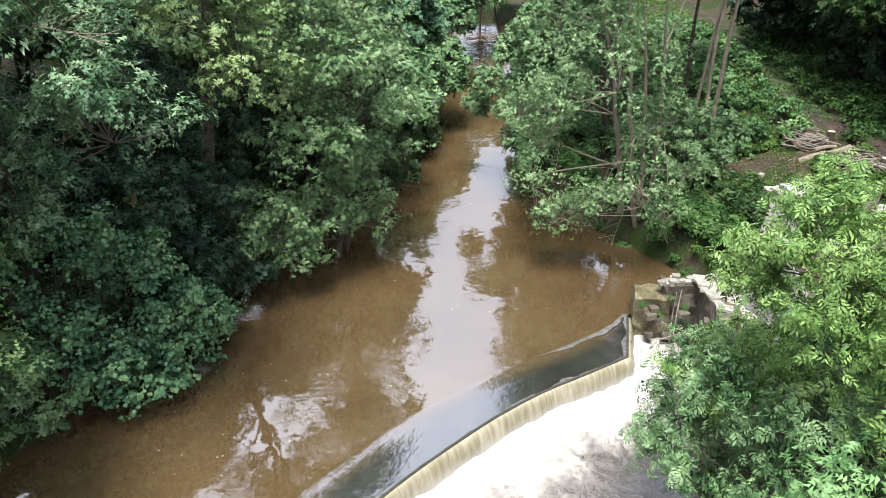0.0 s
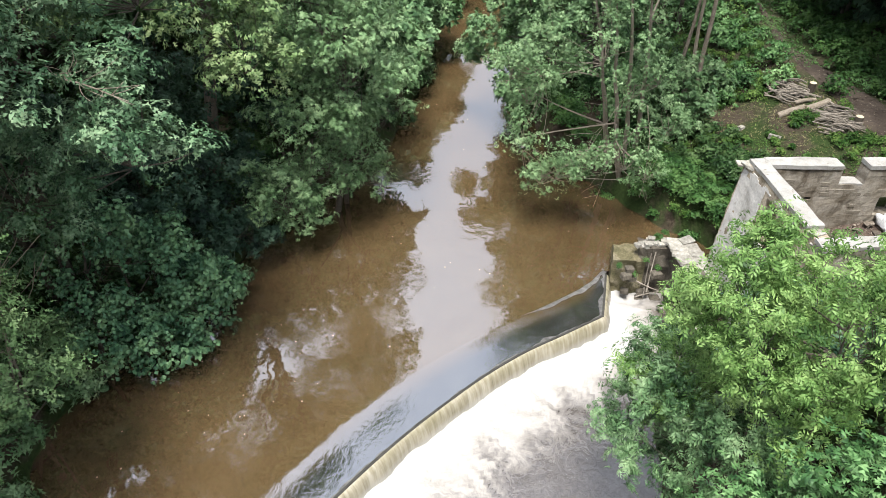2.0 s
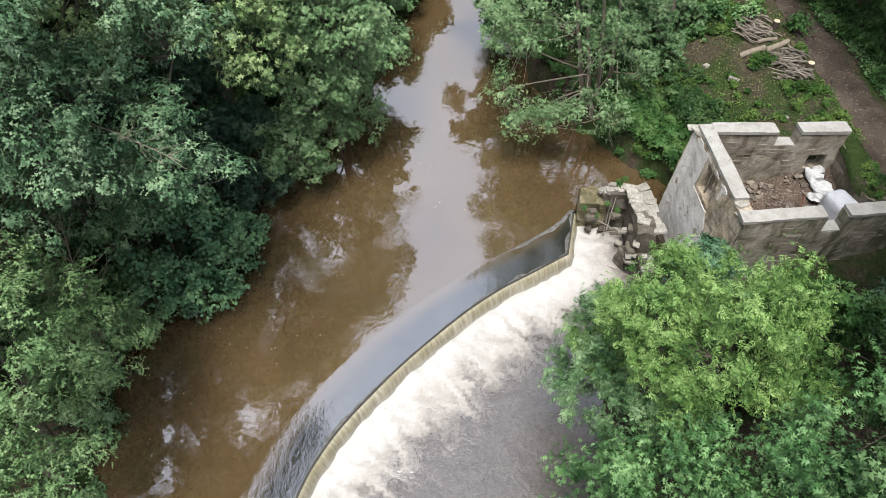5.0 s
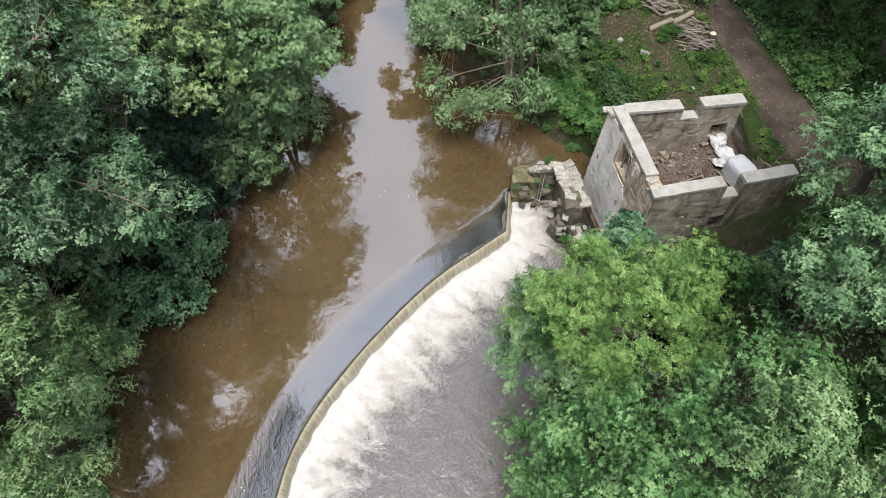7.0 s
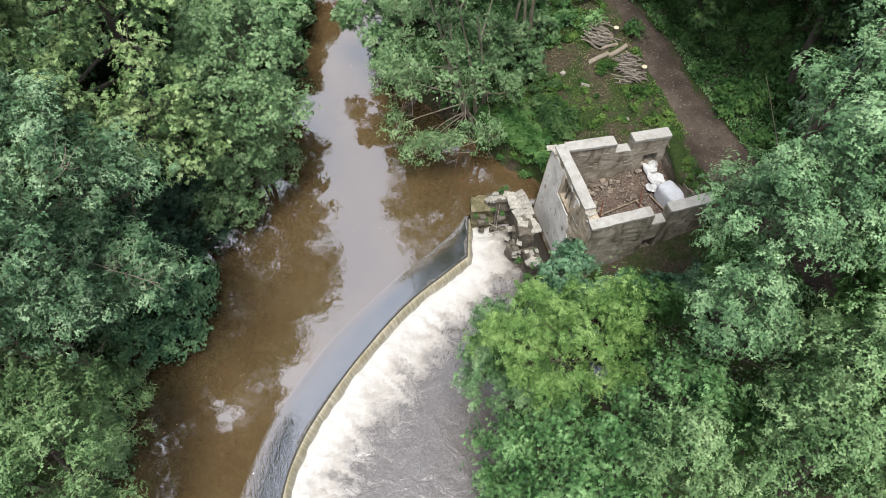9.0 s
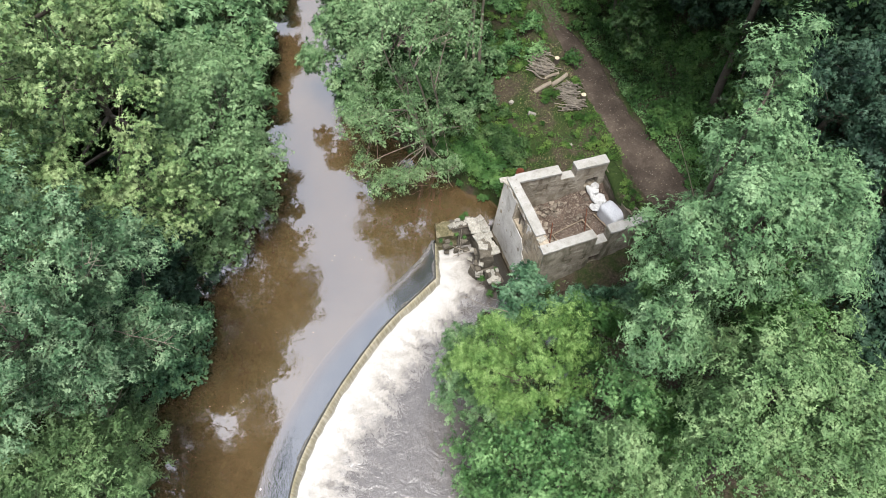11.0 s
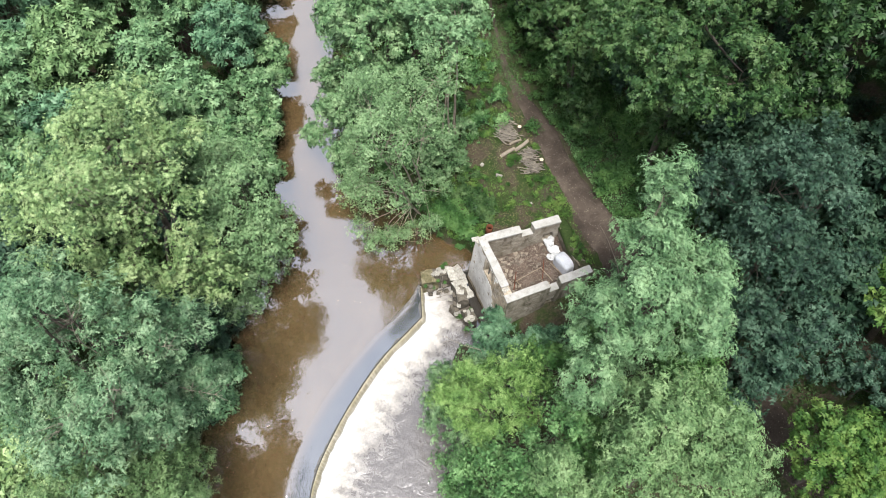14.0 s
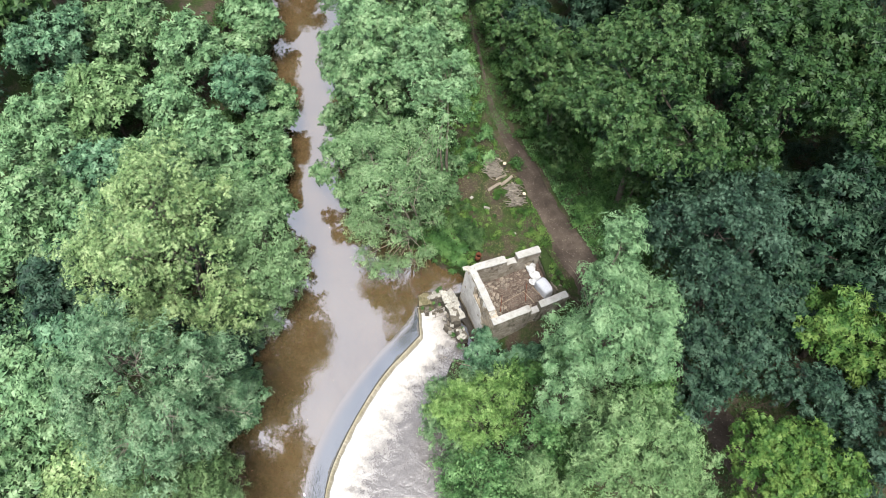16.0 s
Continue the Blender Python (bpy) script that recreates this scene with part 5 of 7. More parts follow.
def limb(vs, fs, a, b, r0, r1, rng, wander=0.12, n=6, sides=6, rise=0.0):
    a, b = Vector(a), Vector(b)
    ln = (b - a).length
    pts, rad = [], []
    kx, ky = rng.uniform(-1, 1) * wander * ln, rng.uniform(-1, 1) * wander * ln
    for j in range(n + 1):
        t = j / n
        s = math.sin(t * math.pi)
        pts.append(a.lerp(b, t) + Vector((kx * s + rng.uniform(-1, 1) * 0.005 * ln, ky * s + rng.uniform(-1, 1) * 0.005 * ln, rise * ln * s)))
        rad.append(r0 + (r1 - r0) * t)
    v, f = tube_data(pts, rad, sides)
    k = len(vs)
    vs += v
    fs += [tuple(i + k for i in g) for g in f]
    return pts


def tree(name, label, category, stems, lobes, leaf, length, width, clump=0.7, density=1.6, r=0.16, seed=1, bark=None, spread=0.4, droop=0.35, flat=0.62, low=-0.55, twigs=10, group="trees on the banks", bough=0.36, blades=10, core=0.55, tops_at=None):
    """Stems: base points; each lobe hangs on limbs from the nearest stem."""
    rng = np.random.RandomState(seed)
    pr = random.Random(seed)
    if stems[0][1] > 26 or not -11 < stems[0][0] < 23:   # trees that stay far off carry fewer, larger sprigs
        length, width = length * 1.35, width * 1.35
    if blades == 10:
        length, width = length * 2.3, width * 1.5
    root = tagged(new(name), label, category, group)
    vs, fs = [], []
    lob = sorted(lobes, key=lambda l: -l[2])
    tops = []
    for k, (x, y) in enumerate(stems):
        z = gh(x, y)
        near = min(lob[: max(1, len(lob) // 2 + 1)], key=lambda l: math.hypot(l[0] - x, l[1] - y) - 0.2 * l[2])
        rr = r * pr.uniform(0.75, 1.1)
        tx, ty = near[0] + pr.uniform(-0.3, 0.3) * near[3], near[1] + pr.uniform(-0.3, 0.3) * near[4]
        end = tops_at[k] if tops_at else (tx, ty, near[2] + 0.5 * near[5])
        tops.append((limb(vs, fs, (x, y, z - 0.25), end, rr, rr * 0.22, pr, 0.025, 9, 8), rr))
    P, N, C, S = crown_points(lobes, clump, density, rng, length * width * {10: 1.0, 28: 0.45}.get(blades, 0.5), low, flat, bough, True, core)
    for l in lobes:
        stem, rr = min(tops, key=lambda s: min((p - Vector(l[:3])).length for p in s[0]))
        a = min(stem[2:], key=lambda p: (p - Vector((l[0], l[1], l[2] - 0.45 * l[5]))).length)
        limb(vs, fs, a, (l[0], l[1], l[2] + 0.1 * l[5]), rr * 0.34, rr * 0.15, pr, 0.1, 5, 6)
        mine = [c for c in C if (((c - np.array(l[:3])) / np.array(l[3:])) ** 2).sum() < 1.6]
        for c in pr.sample(mine, min(twigs, len(mine))):
            limb(vs, fs, Vector(l[:3]).lerp(Vector(tuple(c)), 0.08) - Vector((0, 0, 0.2 * l[5])), tuple(c), min(rr * 0.11, 0.018), 0.006, pr, 0.16, 5, 5)
    mesh_obj("trunk", vs, fs, bark or M_BARK, root, "", True)
    leaf_mesh("crown", leaf_cloud(P, N, length, width, rng, droop, spread, 0.18, blades, size=S), leaf, root)
    LEAVES[0] += len(P)
    return root


# nearest trees on the right bank
tree("young_ash_tree", "bushy young tree with fresh yellow-green leaves at the water", "tree", [(6.6, 8.2), (7.0, 7.6)],
     [(4.8, 8.0, 6.8, 0.9, 0.9, 1.1), (5.4, 9.0, 6.8, 0.8, 0.9, 1.1), (4.2, 8.6, 6.3, 0.55, 0.6, 0.7), (4.9, 7.4, 6.4, 0.8, 0.8, 1.0), (6.0, 8.5, 5.0, 1.7, 1.7, 2.0), (6.3, 7.2, 6.3, 1.9, 1.8, 1.9), (4.6, 9.2, 4.0, 1.2, 1.2, 1.2), (7.6, 8.6, 5.6, 1.8, 1.7, 1.9)],
     L_YELLOW, 0.175, 0.08, 0.32, 0.44, 0.07, 11, twigs=14, blades=28, bough=0.3, core=0.35)
# The yellow-green tree's shaded low boughs, split off with their shade as greener colour
tree("elder_bush", "low boughs of the yellow-green tree, retinted mid-green for shade, over the foam", "bush", [(6.2, 8.8), (6.0, 7.4)],
     [(4.2, 9.5, 2.4, 1.2, 1.3, 1.4), (4.6, 10.4, 3.0, 1.0, 1.0, 1.3), (3.9, 8.2, 3.6, 1.1, 1.1, 1.4), (5.0, 7.2, 3.6, 1.4, 1.3, 2.0), (6.4, 9.9, 3.4, 1.5, 1.3, 1.6)],
     L_ALDER, 0.16, 0.085, 0.32, 0.44, 0.05, 53, twigs=12, blades=28, bough=0.3, core=0.35)
tree("elder_bush", "dense mid-green bush over the lower pool", "bush", [(7.2, 4.6), (6.4, 5.4)],
     [(5.2, 5.4, 4.6, 1.6, 1.7, 2.2), (4.2, 6.0, 2.2, 1.3, 1.5, 1.5), (4.0, 4.2, 2.4, 1.3, 1.4, 1.6), (6.8, 4.3, 6.3, 1.9, 1.7, 2.2), (4.9, 3.4, 5.4, 1.6, 1.5, 2.2), (8.6, 5.4, 6.6, 1.9, 1.6, 2.2), (6.4, 2.2, 6.0, 1.8, 1.6, 2.4)],
     L_GREEN, 0.056, 0.041, 0.3, 0.66, 0.1, 12)
tree("sallow_bush", "pale grey-green sallow bush", "bush", [(8.0, 3.2)], [(7.4, 3.6, 9.2, 1.3, 1.2, 1.9), (8.4, 2.4, 8.0, 1.3, 1.3, 1.9)], L_WILLOW, 0.075, 0.03, 0.3, 1.0, 0.09, 13)
tree("willow_tree", "broad willow with a pale leafy crown", "tree", [(12.4, 3.6), (12.0, 3.0)],
     [(11.6, 3.9, 11.2, 2.1, 2.0, 2.2), (13.4, 3.3, 10.6, 2.2, 2.1, 2.3), (10.4, 2.9, 10.1, 2.0, 1.9, 2.2), (12.6, 1.6, 10.2, 2.2, 2.0, 2.2), (14.4, 1.8, 8.6, 1.9, 1.9, 2.0), (12.0, 5.0, 8.6, 1.9, 1.6, 2.0)],
     L_WILLOW, 0.08, 0.031, 0.36, 0.9, 0.2, 14, spread=0.2)
tree("ash_tree", "tall ash with a pale feathery crown", "tree", [(13.2, 9.6), (12.4, 8.4)],
     [(14.1, 11.6, 14.6, 1.2, 1.2, 2.3), (13.5, 10.2, 12.8, 1.8, 1.7, 2.3), (12.2, 7.9, 12.8, 1.9, 1.8, 2.2), (10.7, 7.7, 11.9, 1.8, 1.6, 2.0), (11.3, 9.3, 9.9, 1.7, 1.5, 1.9), (13.6, 7.0, 12.6, 1.9, 1.8, 2.4), (15.2, 9.0, 11.6, 1.7, 1.7, 2.3), (11.6, 9.5, 4.6, 1.2, 0.9, 1.2), (12.6, 8.9, 5.6, 1.3, 1.0, 1.3), (12.4, 8.0, 6.4, 1.3, 1.1, 1.4), (10.0, 6.6, 9.4, 1.5, 1.4, 1.9), (14.9, 11.2, 9.4, 1.7, 1.7, 2.2)],
     L_ASH, 0.074, 0.031, 0.36, 0.92, 0.2, 15, spread=0.2)
tree("dark_shrub", "dark blue-green elder shrub below the building", "shrub", [(8.0, 12.0)], [(7.9, 12.0, 2.6, 1.2, 1.0, 1.4), (8.35, 13.0, 2.3, 0.75, 0.7, 1.0), (8.7, 11.2, 2.0, 1.0, 0.9, 1.3), (7.2, 11.2, 1.8, 0.9, 0.9, 1.3)], L_ELDER, 0.104, 0.056, 0.3, 1.22, 0.05, 16)
tree("dark_shrub", "dark blue-green shrub under the south wall", "shrub", [(10.4, 11.5)], [(10.0, 11.3, 2.4, 0.9, 0.7, 1.0), (11.1, 11.3, 2.3, 0.8, 0.5, 0.8), (12.4, 10.7, 2.6, 1.1, 0.8, 1.3), (10.6, 10.9, 2.0, 1.0, 0.8, 1.1)], L_ELDER, 0.104, 0.056, 0.3, 1.22, 0.05, 17)
tree("hazel_bush", "shaded green understory below the tall ash", "bush", [(15.4, 6.4), (14.6, 5.6)],
     [(15.4, 6.6, 6.4, 1.8, 1.7, 2.2), (14.2, 5.4, 6.2, 1.7, 1.5, 2.2), (16.4, 8.2, 6.6, 1.7, 1.6, 2.2), (9.4, 9.0, 4.4, 1.5, 1.3, 1.8), (9.9, 4.6, 6.0, 1.6, 1.5, 2.2), (16.0, 4.6, 5.4, 1.5, 1.4, 1.9), (12.6, 9.4, 5.6, 1.6, 1.3, 2.0)],
     L_FERN, 0.112, 0.064, 0.36, 0.9, 0.1, 39)
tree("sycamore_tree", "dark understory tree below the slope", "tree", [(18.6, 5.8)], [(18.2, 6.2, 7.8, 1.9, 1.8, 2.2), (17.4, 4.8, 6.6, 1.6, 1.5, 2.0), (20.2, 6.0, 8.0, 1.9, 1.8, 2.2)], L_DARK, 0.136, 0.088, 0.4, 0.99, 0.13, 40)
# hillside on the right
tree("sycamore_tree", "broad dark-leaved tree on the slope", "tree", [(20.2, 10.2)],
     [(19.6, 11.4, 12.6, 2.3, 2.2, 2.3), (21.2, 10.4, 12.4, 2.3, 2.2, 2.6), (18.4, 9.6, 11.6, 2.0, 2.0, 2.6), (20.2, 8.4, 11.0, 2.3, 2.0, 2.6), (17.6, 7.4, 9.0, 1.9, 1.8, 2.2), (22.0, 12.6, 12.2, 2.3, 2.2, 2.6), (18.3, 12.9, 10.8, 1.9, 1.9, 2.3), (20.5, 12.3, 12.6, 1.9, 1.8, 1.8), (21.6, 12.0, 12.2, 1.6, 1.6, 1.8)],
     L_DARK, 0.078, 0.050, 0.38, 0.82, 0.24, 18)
tree("oak_tree", "large oak on the slope above the track", "tree", [(19.6, 19.0)],
     [(16.6, 18.2, 14.4, 2.1, 2.2, 2.3), (19.4, 15.8, 15.0, 2.0, 1.9, 2.1), (19.6, 20.2, 15.8, 2.6, 2.5, 2.5), (16.5, 20.8, 13.0, 2.0, 2.0, 2.2), (19.6, 17.6, 11.6, 1.5, 1.4, 1.6), (21.4, 20.4, 14.4, 1.8, 1.8, 2.0), (18.8, 23.0, 13.6, 2.4, 2.3, 2.6), (17.6, 16.4, 14.2, 1.8, 1.8, 2.0)],
     L_OAK_LIT, 0.118, 0.072, 0.36, 0.9, 0.22, 19, core=0.5)
tree("oak_tree", "large oak high on the slope", "tree", [(26.0, 17.4)],
     [(25.4, 16.4, 15.6, 2.7, 2.6, 2.6), (27.8, 18.4, 16.4, 2.9, 2.7, 2.8), (24.6, 19.6, 16.0, 2.6, 2.6, 2.6), (27.4, 14.6, 15.0, 2.7, 2.5, 2.7), (29.8, 16.2, 15.6, 2.7, 2.6, 2.8), (23.6, 15.2, 12.4, 1.8, 1.8, 2.0)],
     L_OAK, 0.13, 0.08, 0.4, 0.82, 0.24, 20, core=0.5)
tree("oak_tree", "oak in the wood on the slope", "tree", [(25.4, 24.6)],
     [(23.6, 23.4, 15.2, 2.8, 2.7, 2.8), (26.4, 24.4, 16.2, 2.9, 2.9, 2.8), (22.6, 26.6, 15.2, 2.7, 2.7, 2.8), (28.8, 22.2, 16.2, 2.9, 2.7, 2.8), (25.6, 27.8, 16.4, 3.0, 2.8, 2.9)],
     L_OAK, 0.150, 0.090, 0.42, 0.76, 0.32, 21, core=0.5)
tree("beech_tree", "tree on the slope, its leaves darkened for shade", "tree", [(26.4, 10.6)],
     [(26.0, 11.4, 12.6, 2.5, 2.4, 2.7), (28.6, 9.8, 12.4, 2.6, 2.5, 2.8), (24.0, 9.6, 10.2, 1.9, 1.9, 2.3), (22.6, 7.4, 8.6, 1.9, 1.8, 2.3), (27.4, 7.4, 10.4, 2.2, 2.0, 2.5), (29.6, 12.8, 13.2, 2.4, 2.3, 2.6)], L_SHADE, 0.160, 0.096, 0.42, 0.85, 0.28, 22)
tree("field_maple_tree", "yellowing maple on the slope", "tree", [(24.6, 5.6)], [(24.2, 6.0, 10.0, 2.0, 2.0, 2.4), (25.8, 4.6, 9.4, 2.1, 2.0, 2.4)], L_HERB, 0.136, 0.088, 0.38, 0.99, 0.18, 23)
tree("field_maple_tree", "small yellow-green maple in the clearing", "tree", [(19.2, 0.8)],
     [(18.6, 1.4, 8.4, 1.8, 1.7, 2.0), (20.4, 0.8, 8.0, 1.9, 1.8, 2.0), (19.0, -0.6, 7.4, 1.9, 1.7, 2.0), (21.8, -0.6, 7.2, 1.7, 1.7, 1.9)], L_HERB, 0.120, 0.080, 0.36, 1.06, 0.16, 24)
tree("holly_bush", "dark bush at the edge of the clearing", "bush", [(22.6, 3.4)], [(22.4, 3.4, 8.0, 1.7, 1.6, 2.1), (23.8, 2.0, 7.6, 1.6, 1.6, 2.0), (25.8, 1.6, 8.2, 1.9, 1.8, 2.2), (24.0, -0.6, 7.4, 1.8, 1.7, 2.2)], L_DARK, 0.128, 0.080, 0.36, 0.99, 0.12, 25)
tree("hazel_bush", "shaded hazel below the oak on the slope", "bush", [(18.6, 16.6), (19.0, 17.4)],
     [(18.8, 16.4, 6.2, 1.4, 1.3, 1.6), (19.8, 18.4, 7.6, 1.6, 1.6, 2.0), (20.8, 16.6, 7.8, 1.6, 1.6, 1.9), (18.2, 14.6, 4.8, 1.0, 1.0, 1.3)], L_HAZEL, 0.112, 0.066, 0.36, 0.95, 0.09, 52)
tree("hazel_bush", "green hazel leaning over the track", "bush", [(17.4, 25.6), (17.8, 26.4)],
     [(16.3, 24.6, 7.6, 1.6, 1.7, 2.4), (17.3, 26.6, 9.2, 1.9, 2.0, 2.6), (16.4, 22.6, 5.6, 1.2, 1.4, 1.9), (17.0, 29.2, 8.6, 1.7, 2.0, 2.6), (15.8, 28.6, 6.6, 1.0, 1.5, 1.4), (15.6, 31.4, 6.8, 1.1, 1.7, 1.5), (15.9, 34.6, 7.0, 1.2, 1.8, 1.6), (16.4, 38.4, 7.2, 1.3, 2.0, 1.6)], L_OAK_LIT, 0.120, 0.072, 0.36, 0.99, 0.1, 26)
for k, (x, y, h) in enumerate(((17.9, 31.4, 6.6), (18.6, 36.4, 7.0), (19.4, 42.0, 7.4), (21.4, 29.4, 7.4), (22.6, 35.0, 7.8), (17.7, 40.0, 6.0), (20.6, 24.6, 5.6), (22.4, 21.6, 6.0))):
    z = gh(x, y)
    tree("hazel_bush", "many-stemmed hazel, its leaves darkened for the slope's shade", "bush", [(x, y), (x + 0.3, y + 0.3)],
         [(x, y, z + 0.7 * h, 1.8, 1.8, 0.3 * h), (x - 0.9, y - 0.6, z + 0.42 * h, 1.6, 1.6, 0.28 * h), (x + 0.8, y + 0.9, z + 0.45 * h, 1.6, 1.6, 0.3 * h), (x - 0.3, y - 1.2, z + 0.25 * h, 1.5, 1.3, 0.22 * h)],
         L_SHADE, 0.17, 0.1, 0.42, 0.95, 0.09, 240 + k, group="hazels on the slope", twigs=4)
# alders along the right bank upstream
tree("alder_tree", "many-stemmed alder leaning over the pool", "tree", [(6.4, 21.6), (6.55, 21.7), (7.0, 22.4), (6.1, 22.2)],
     [(4.5, 19.7, 10.9, 1.8, 1.8, 2.4), (6.4, 20.4, 10.0, 1.7, 1.6, 2.3), (7.9, 21.8, 12.0, 1.4, 1.4, 1.8), (3.3, 20.9, 5.2, 1.2, 1.4, 2.0), (3.1, 22.6, 3.4, 0.9, 1.4, 1.7), (4.4, 22.4, 10.6, 1.9, 2.0, 2.6), (4.8, 19.6, 6.2, 1.5, 1.3, 2.0), (6.6, 22.4, 10.2, 1.7, 1.7, 2.4), (4.4, 19.2, 2.4, 1.5, 0.9, 1.1), (5.8, 19.1, 2.8, 1.1, 0.8, 1.4), (3.3, 19.5, 1.9, 0.9, 0.7, 0.9), (2.7, 20.2, 2.9, 0.8, 0.8, 1.2), (5.0, 21.2, 7.0, 1.0, 1.0, 1.2), (7.8, 21.6, 2.6, 0.9, 0.9, 1.0), (7.0, 21.2, 4.6, 0.8, 0.7, 1.0), (6.0, 20.8, 4.2, 0.8, 0.7, 1.0), (6.6, 21.4, 6.6, 0.9, 0.8, 1.0), (7.4, 22.4, 8.4, 1.0, 1.1, 1.5), (6.7, 19.8, 1.9, 0.9, 0.6, 0.9), (3.4, 22.2, 7.4, 1.1, 1.2, 1.6), (3.9, 20.1, 1.7, 0.9, 0.6, 0.8), (2.3, 21.6, 4.6, 0.7, 0.9, 1.1)],
     L_PALE, 0.042, 0.029, 0.28, 0.43, 0.10, 27, bark=M_BARK_PALE, twigs=11, core=0.15,
     tops_at=[(4.8, 19.6, 8.6), (5.1, 20.2, 9.4), (5.9, 20.2, 8.4), (4.2, 21.4, 9.0)])
tree("alder_tree", "pale-crowned alder with bare twin trunks", "tree", [(9.4, 25.1), (9.75, 25.4), (9.0, 25.5)],
     [(9.0, 24.1, 12.0, 1.6, 1.6, 1.6), (10.0, 25.6, 11.8, 1.6, 1.6, 1.8), (8.2, 25.8, 11.6, 1.6, 1.7, 1.9), (9.0, 27.4, 12.0, 1.7, 1.7, 1.9)], L_ASH, 0.112, 0.056, 0.34, 0.99, 0.11, 28, bark=M_BARK_PALE, twigs=14)
tree("hazel_bush", "green bushes round the feet of the twin-trunked alder", "bush", [(8.7, 23.9), (9.4, 23.6)],
     [(8.3, 23.6, 2.0, 1.0, 0.9, 1.4), (9.5, 23.7, 1.9, 0.9, 0.8, 1.1), (8.9, 24.2, 3.2, 0.9, 0.8, 1.2), (10.4, 25.6, 2.4, 1.0, 0.9, 1.2), (7.7, 24.6, 3.0, 1.0, 1.0, 1.6)], L_ALDER, 0.08, 0.05, 0.28, 0.9, 0.04, 46)
tree("alder_tree", "rounded alder on the bank upstream", "tree", [(6.6, 28.0), (6.9, 28.8)],
     [(5.6, 27.2, 10.8, 2.1, 2.1, 2.6), (6.8, 29.6, 11.2, 2.2, 2.2, 2.6), (4.6, 29.2, 8.2, 1.6, 1.8, 2.5), (5.4, 25.6, 7.6, 1.6, 1.6, 2.3), (4.3, 26.6, 4.2, 1.2, 1.6, 2.0), (3.3, 27.8, 2.8, 1.1, 1.5, 1.5), (3.7, 30.6, 3.4, 1.1, 1.6, 1.8), (3.0, 25.2, 2.4, 0.9, 1.2, 1.3)], L_ALDER, 0.104, 0.064, 0.36, 0.99, 0.16, 29)
tree("alder_tree", "thin alder boughs reaching far out over the river", "tree", [(4.2, 27.2), (3.9, 31.6)],
     [(2.6, 25.4, 3.2, 0.9, 0.9, 0.9), (1.7, 26.4, 4.0, 0.8, 1.0, 0.9), (2.5, 27.4, 4.8, 1.0, 1.0, 1.0), (3.3, 26.6, 5.8, 1.1, 1.1, 1.1), (1.3, 27.4, 3.0, 0.7, 0.8, 0.7), (3.0, 30.2, 4.6, 0.9, 1.2, 1.0)],
     L_ALDER, 0.075, 0.05, 0.3, 0.55, 0.06, 47, twigs=12, core=0.1)
tree("bank_tree", "leafy tree closing the view at the bend upstream", "tree", [(4.6, 52.0), (-1.6, 50.4)],
     [(1.2, 49.0, 4.2, 2.2, 1.6, 2.0), (3.2, 51.0, 4.6, 2.4, 2.0, 2.4), (-0.6, 50.6, 5.2, 2.2, 2.0, 2.6)], L_ASH, 0.16, 0.09, 0.42, 0.9, 0.12, 48)
tree("alder_tree", "alder on the bank farther upstream", "tree", [(7.8, 34.0)],
     [(6.6, 32.6, 10.0, 2.0, 2.1, 2.7), (8.2, 34.6, 10.8, 2.3, 2.3, 2.8), (6.8, 37.0, 9.2, 2.1, 2.3, 2.7), (5.6, 34.6, 5.6, 1.4, 1.8, 2.4), (4.4, 36.6, 3.6, 1.2, 1.7, 1.9), (6.4, 41.0, 6.0, 1.8, 2.0, 2.6), (7.4, 45.4, 6.4, 1.9, 2.2, 2.8)], L_ASH, 0.128, 0.072, 0.4, 0.95, 0.16, 30)
tree("alder_tree", "alder between river and track", "tree", [(11.0, 32.6)], [(10.6, 31.4, 9.4, 1.9, 1.9, 2.5), (11.6, 34.0, 10.0, 2.1, 2.2, 2.7)], L_ALDER, 0.128, 0.080, 0.4, 0.91, 0.15, 31)
# left bank
tree("ash_tree", "tall feathery ash on the far bank", "tree", [(-9.3, 13.7), (-9.9, 14.2)],
     [(-8.6, 12.8, 14.6, 2.1, 2.1, 2.7), (-10.4, 12.2, 13.2, 2.1, 2.1, 2.8), (-6.6, 12.4, 12.2, 1.6, 1.7, 2.2), (-8.2, 10.8, 11.2, 1.9, 1.8, 2.4), (-7.7, 9.6, 13.0, 1.6, 1.6, 2.0), (-7.2, 9.9, 9.6, 1.3, 1.3, 1.7), (-9.7, 8.8, 11.4, 1.8, 1.7, 2.1), (-8.6, 12.3, 6.0, 1.5, 1.2, 2.0), (-9.9, 12.6, 5.0, 1.5, 1.2, 1.9), (-9.2, 12.0, 8.4, 1.4, 1.2, 1.8), (-5.7, 11.6, 7.4, 1.5, 1.5, 2.1), (-5.6, 13.3, 9.8, 1.4, 1.4, 1.9), (-8.4, 10.3, 8.4, 1.6, 1.5, 2.0), (-10.6, 10.4, 11.0, 2.0, 1.9, 2.4), (-10.4, 15.2, 9.6, 1.7, 1.5, 2.0), (-7.3, 11.7, 9.2, 1.4, 1.3, 1.6)],
     L_FEATHER, 0.078, 0.031, 0.36, 0.8, 0.2, 32, twigs=18, spread=0.2, core=0.25)
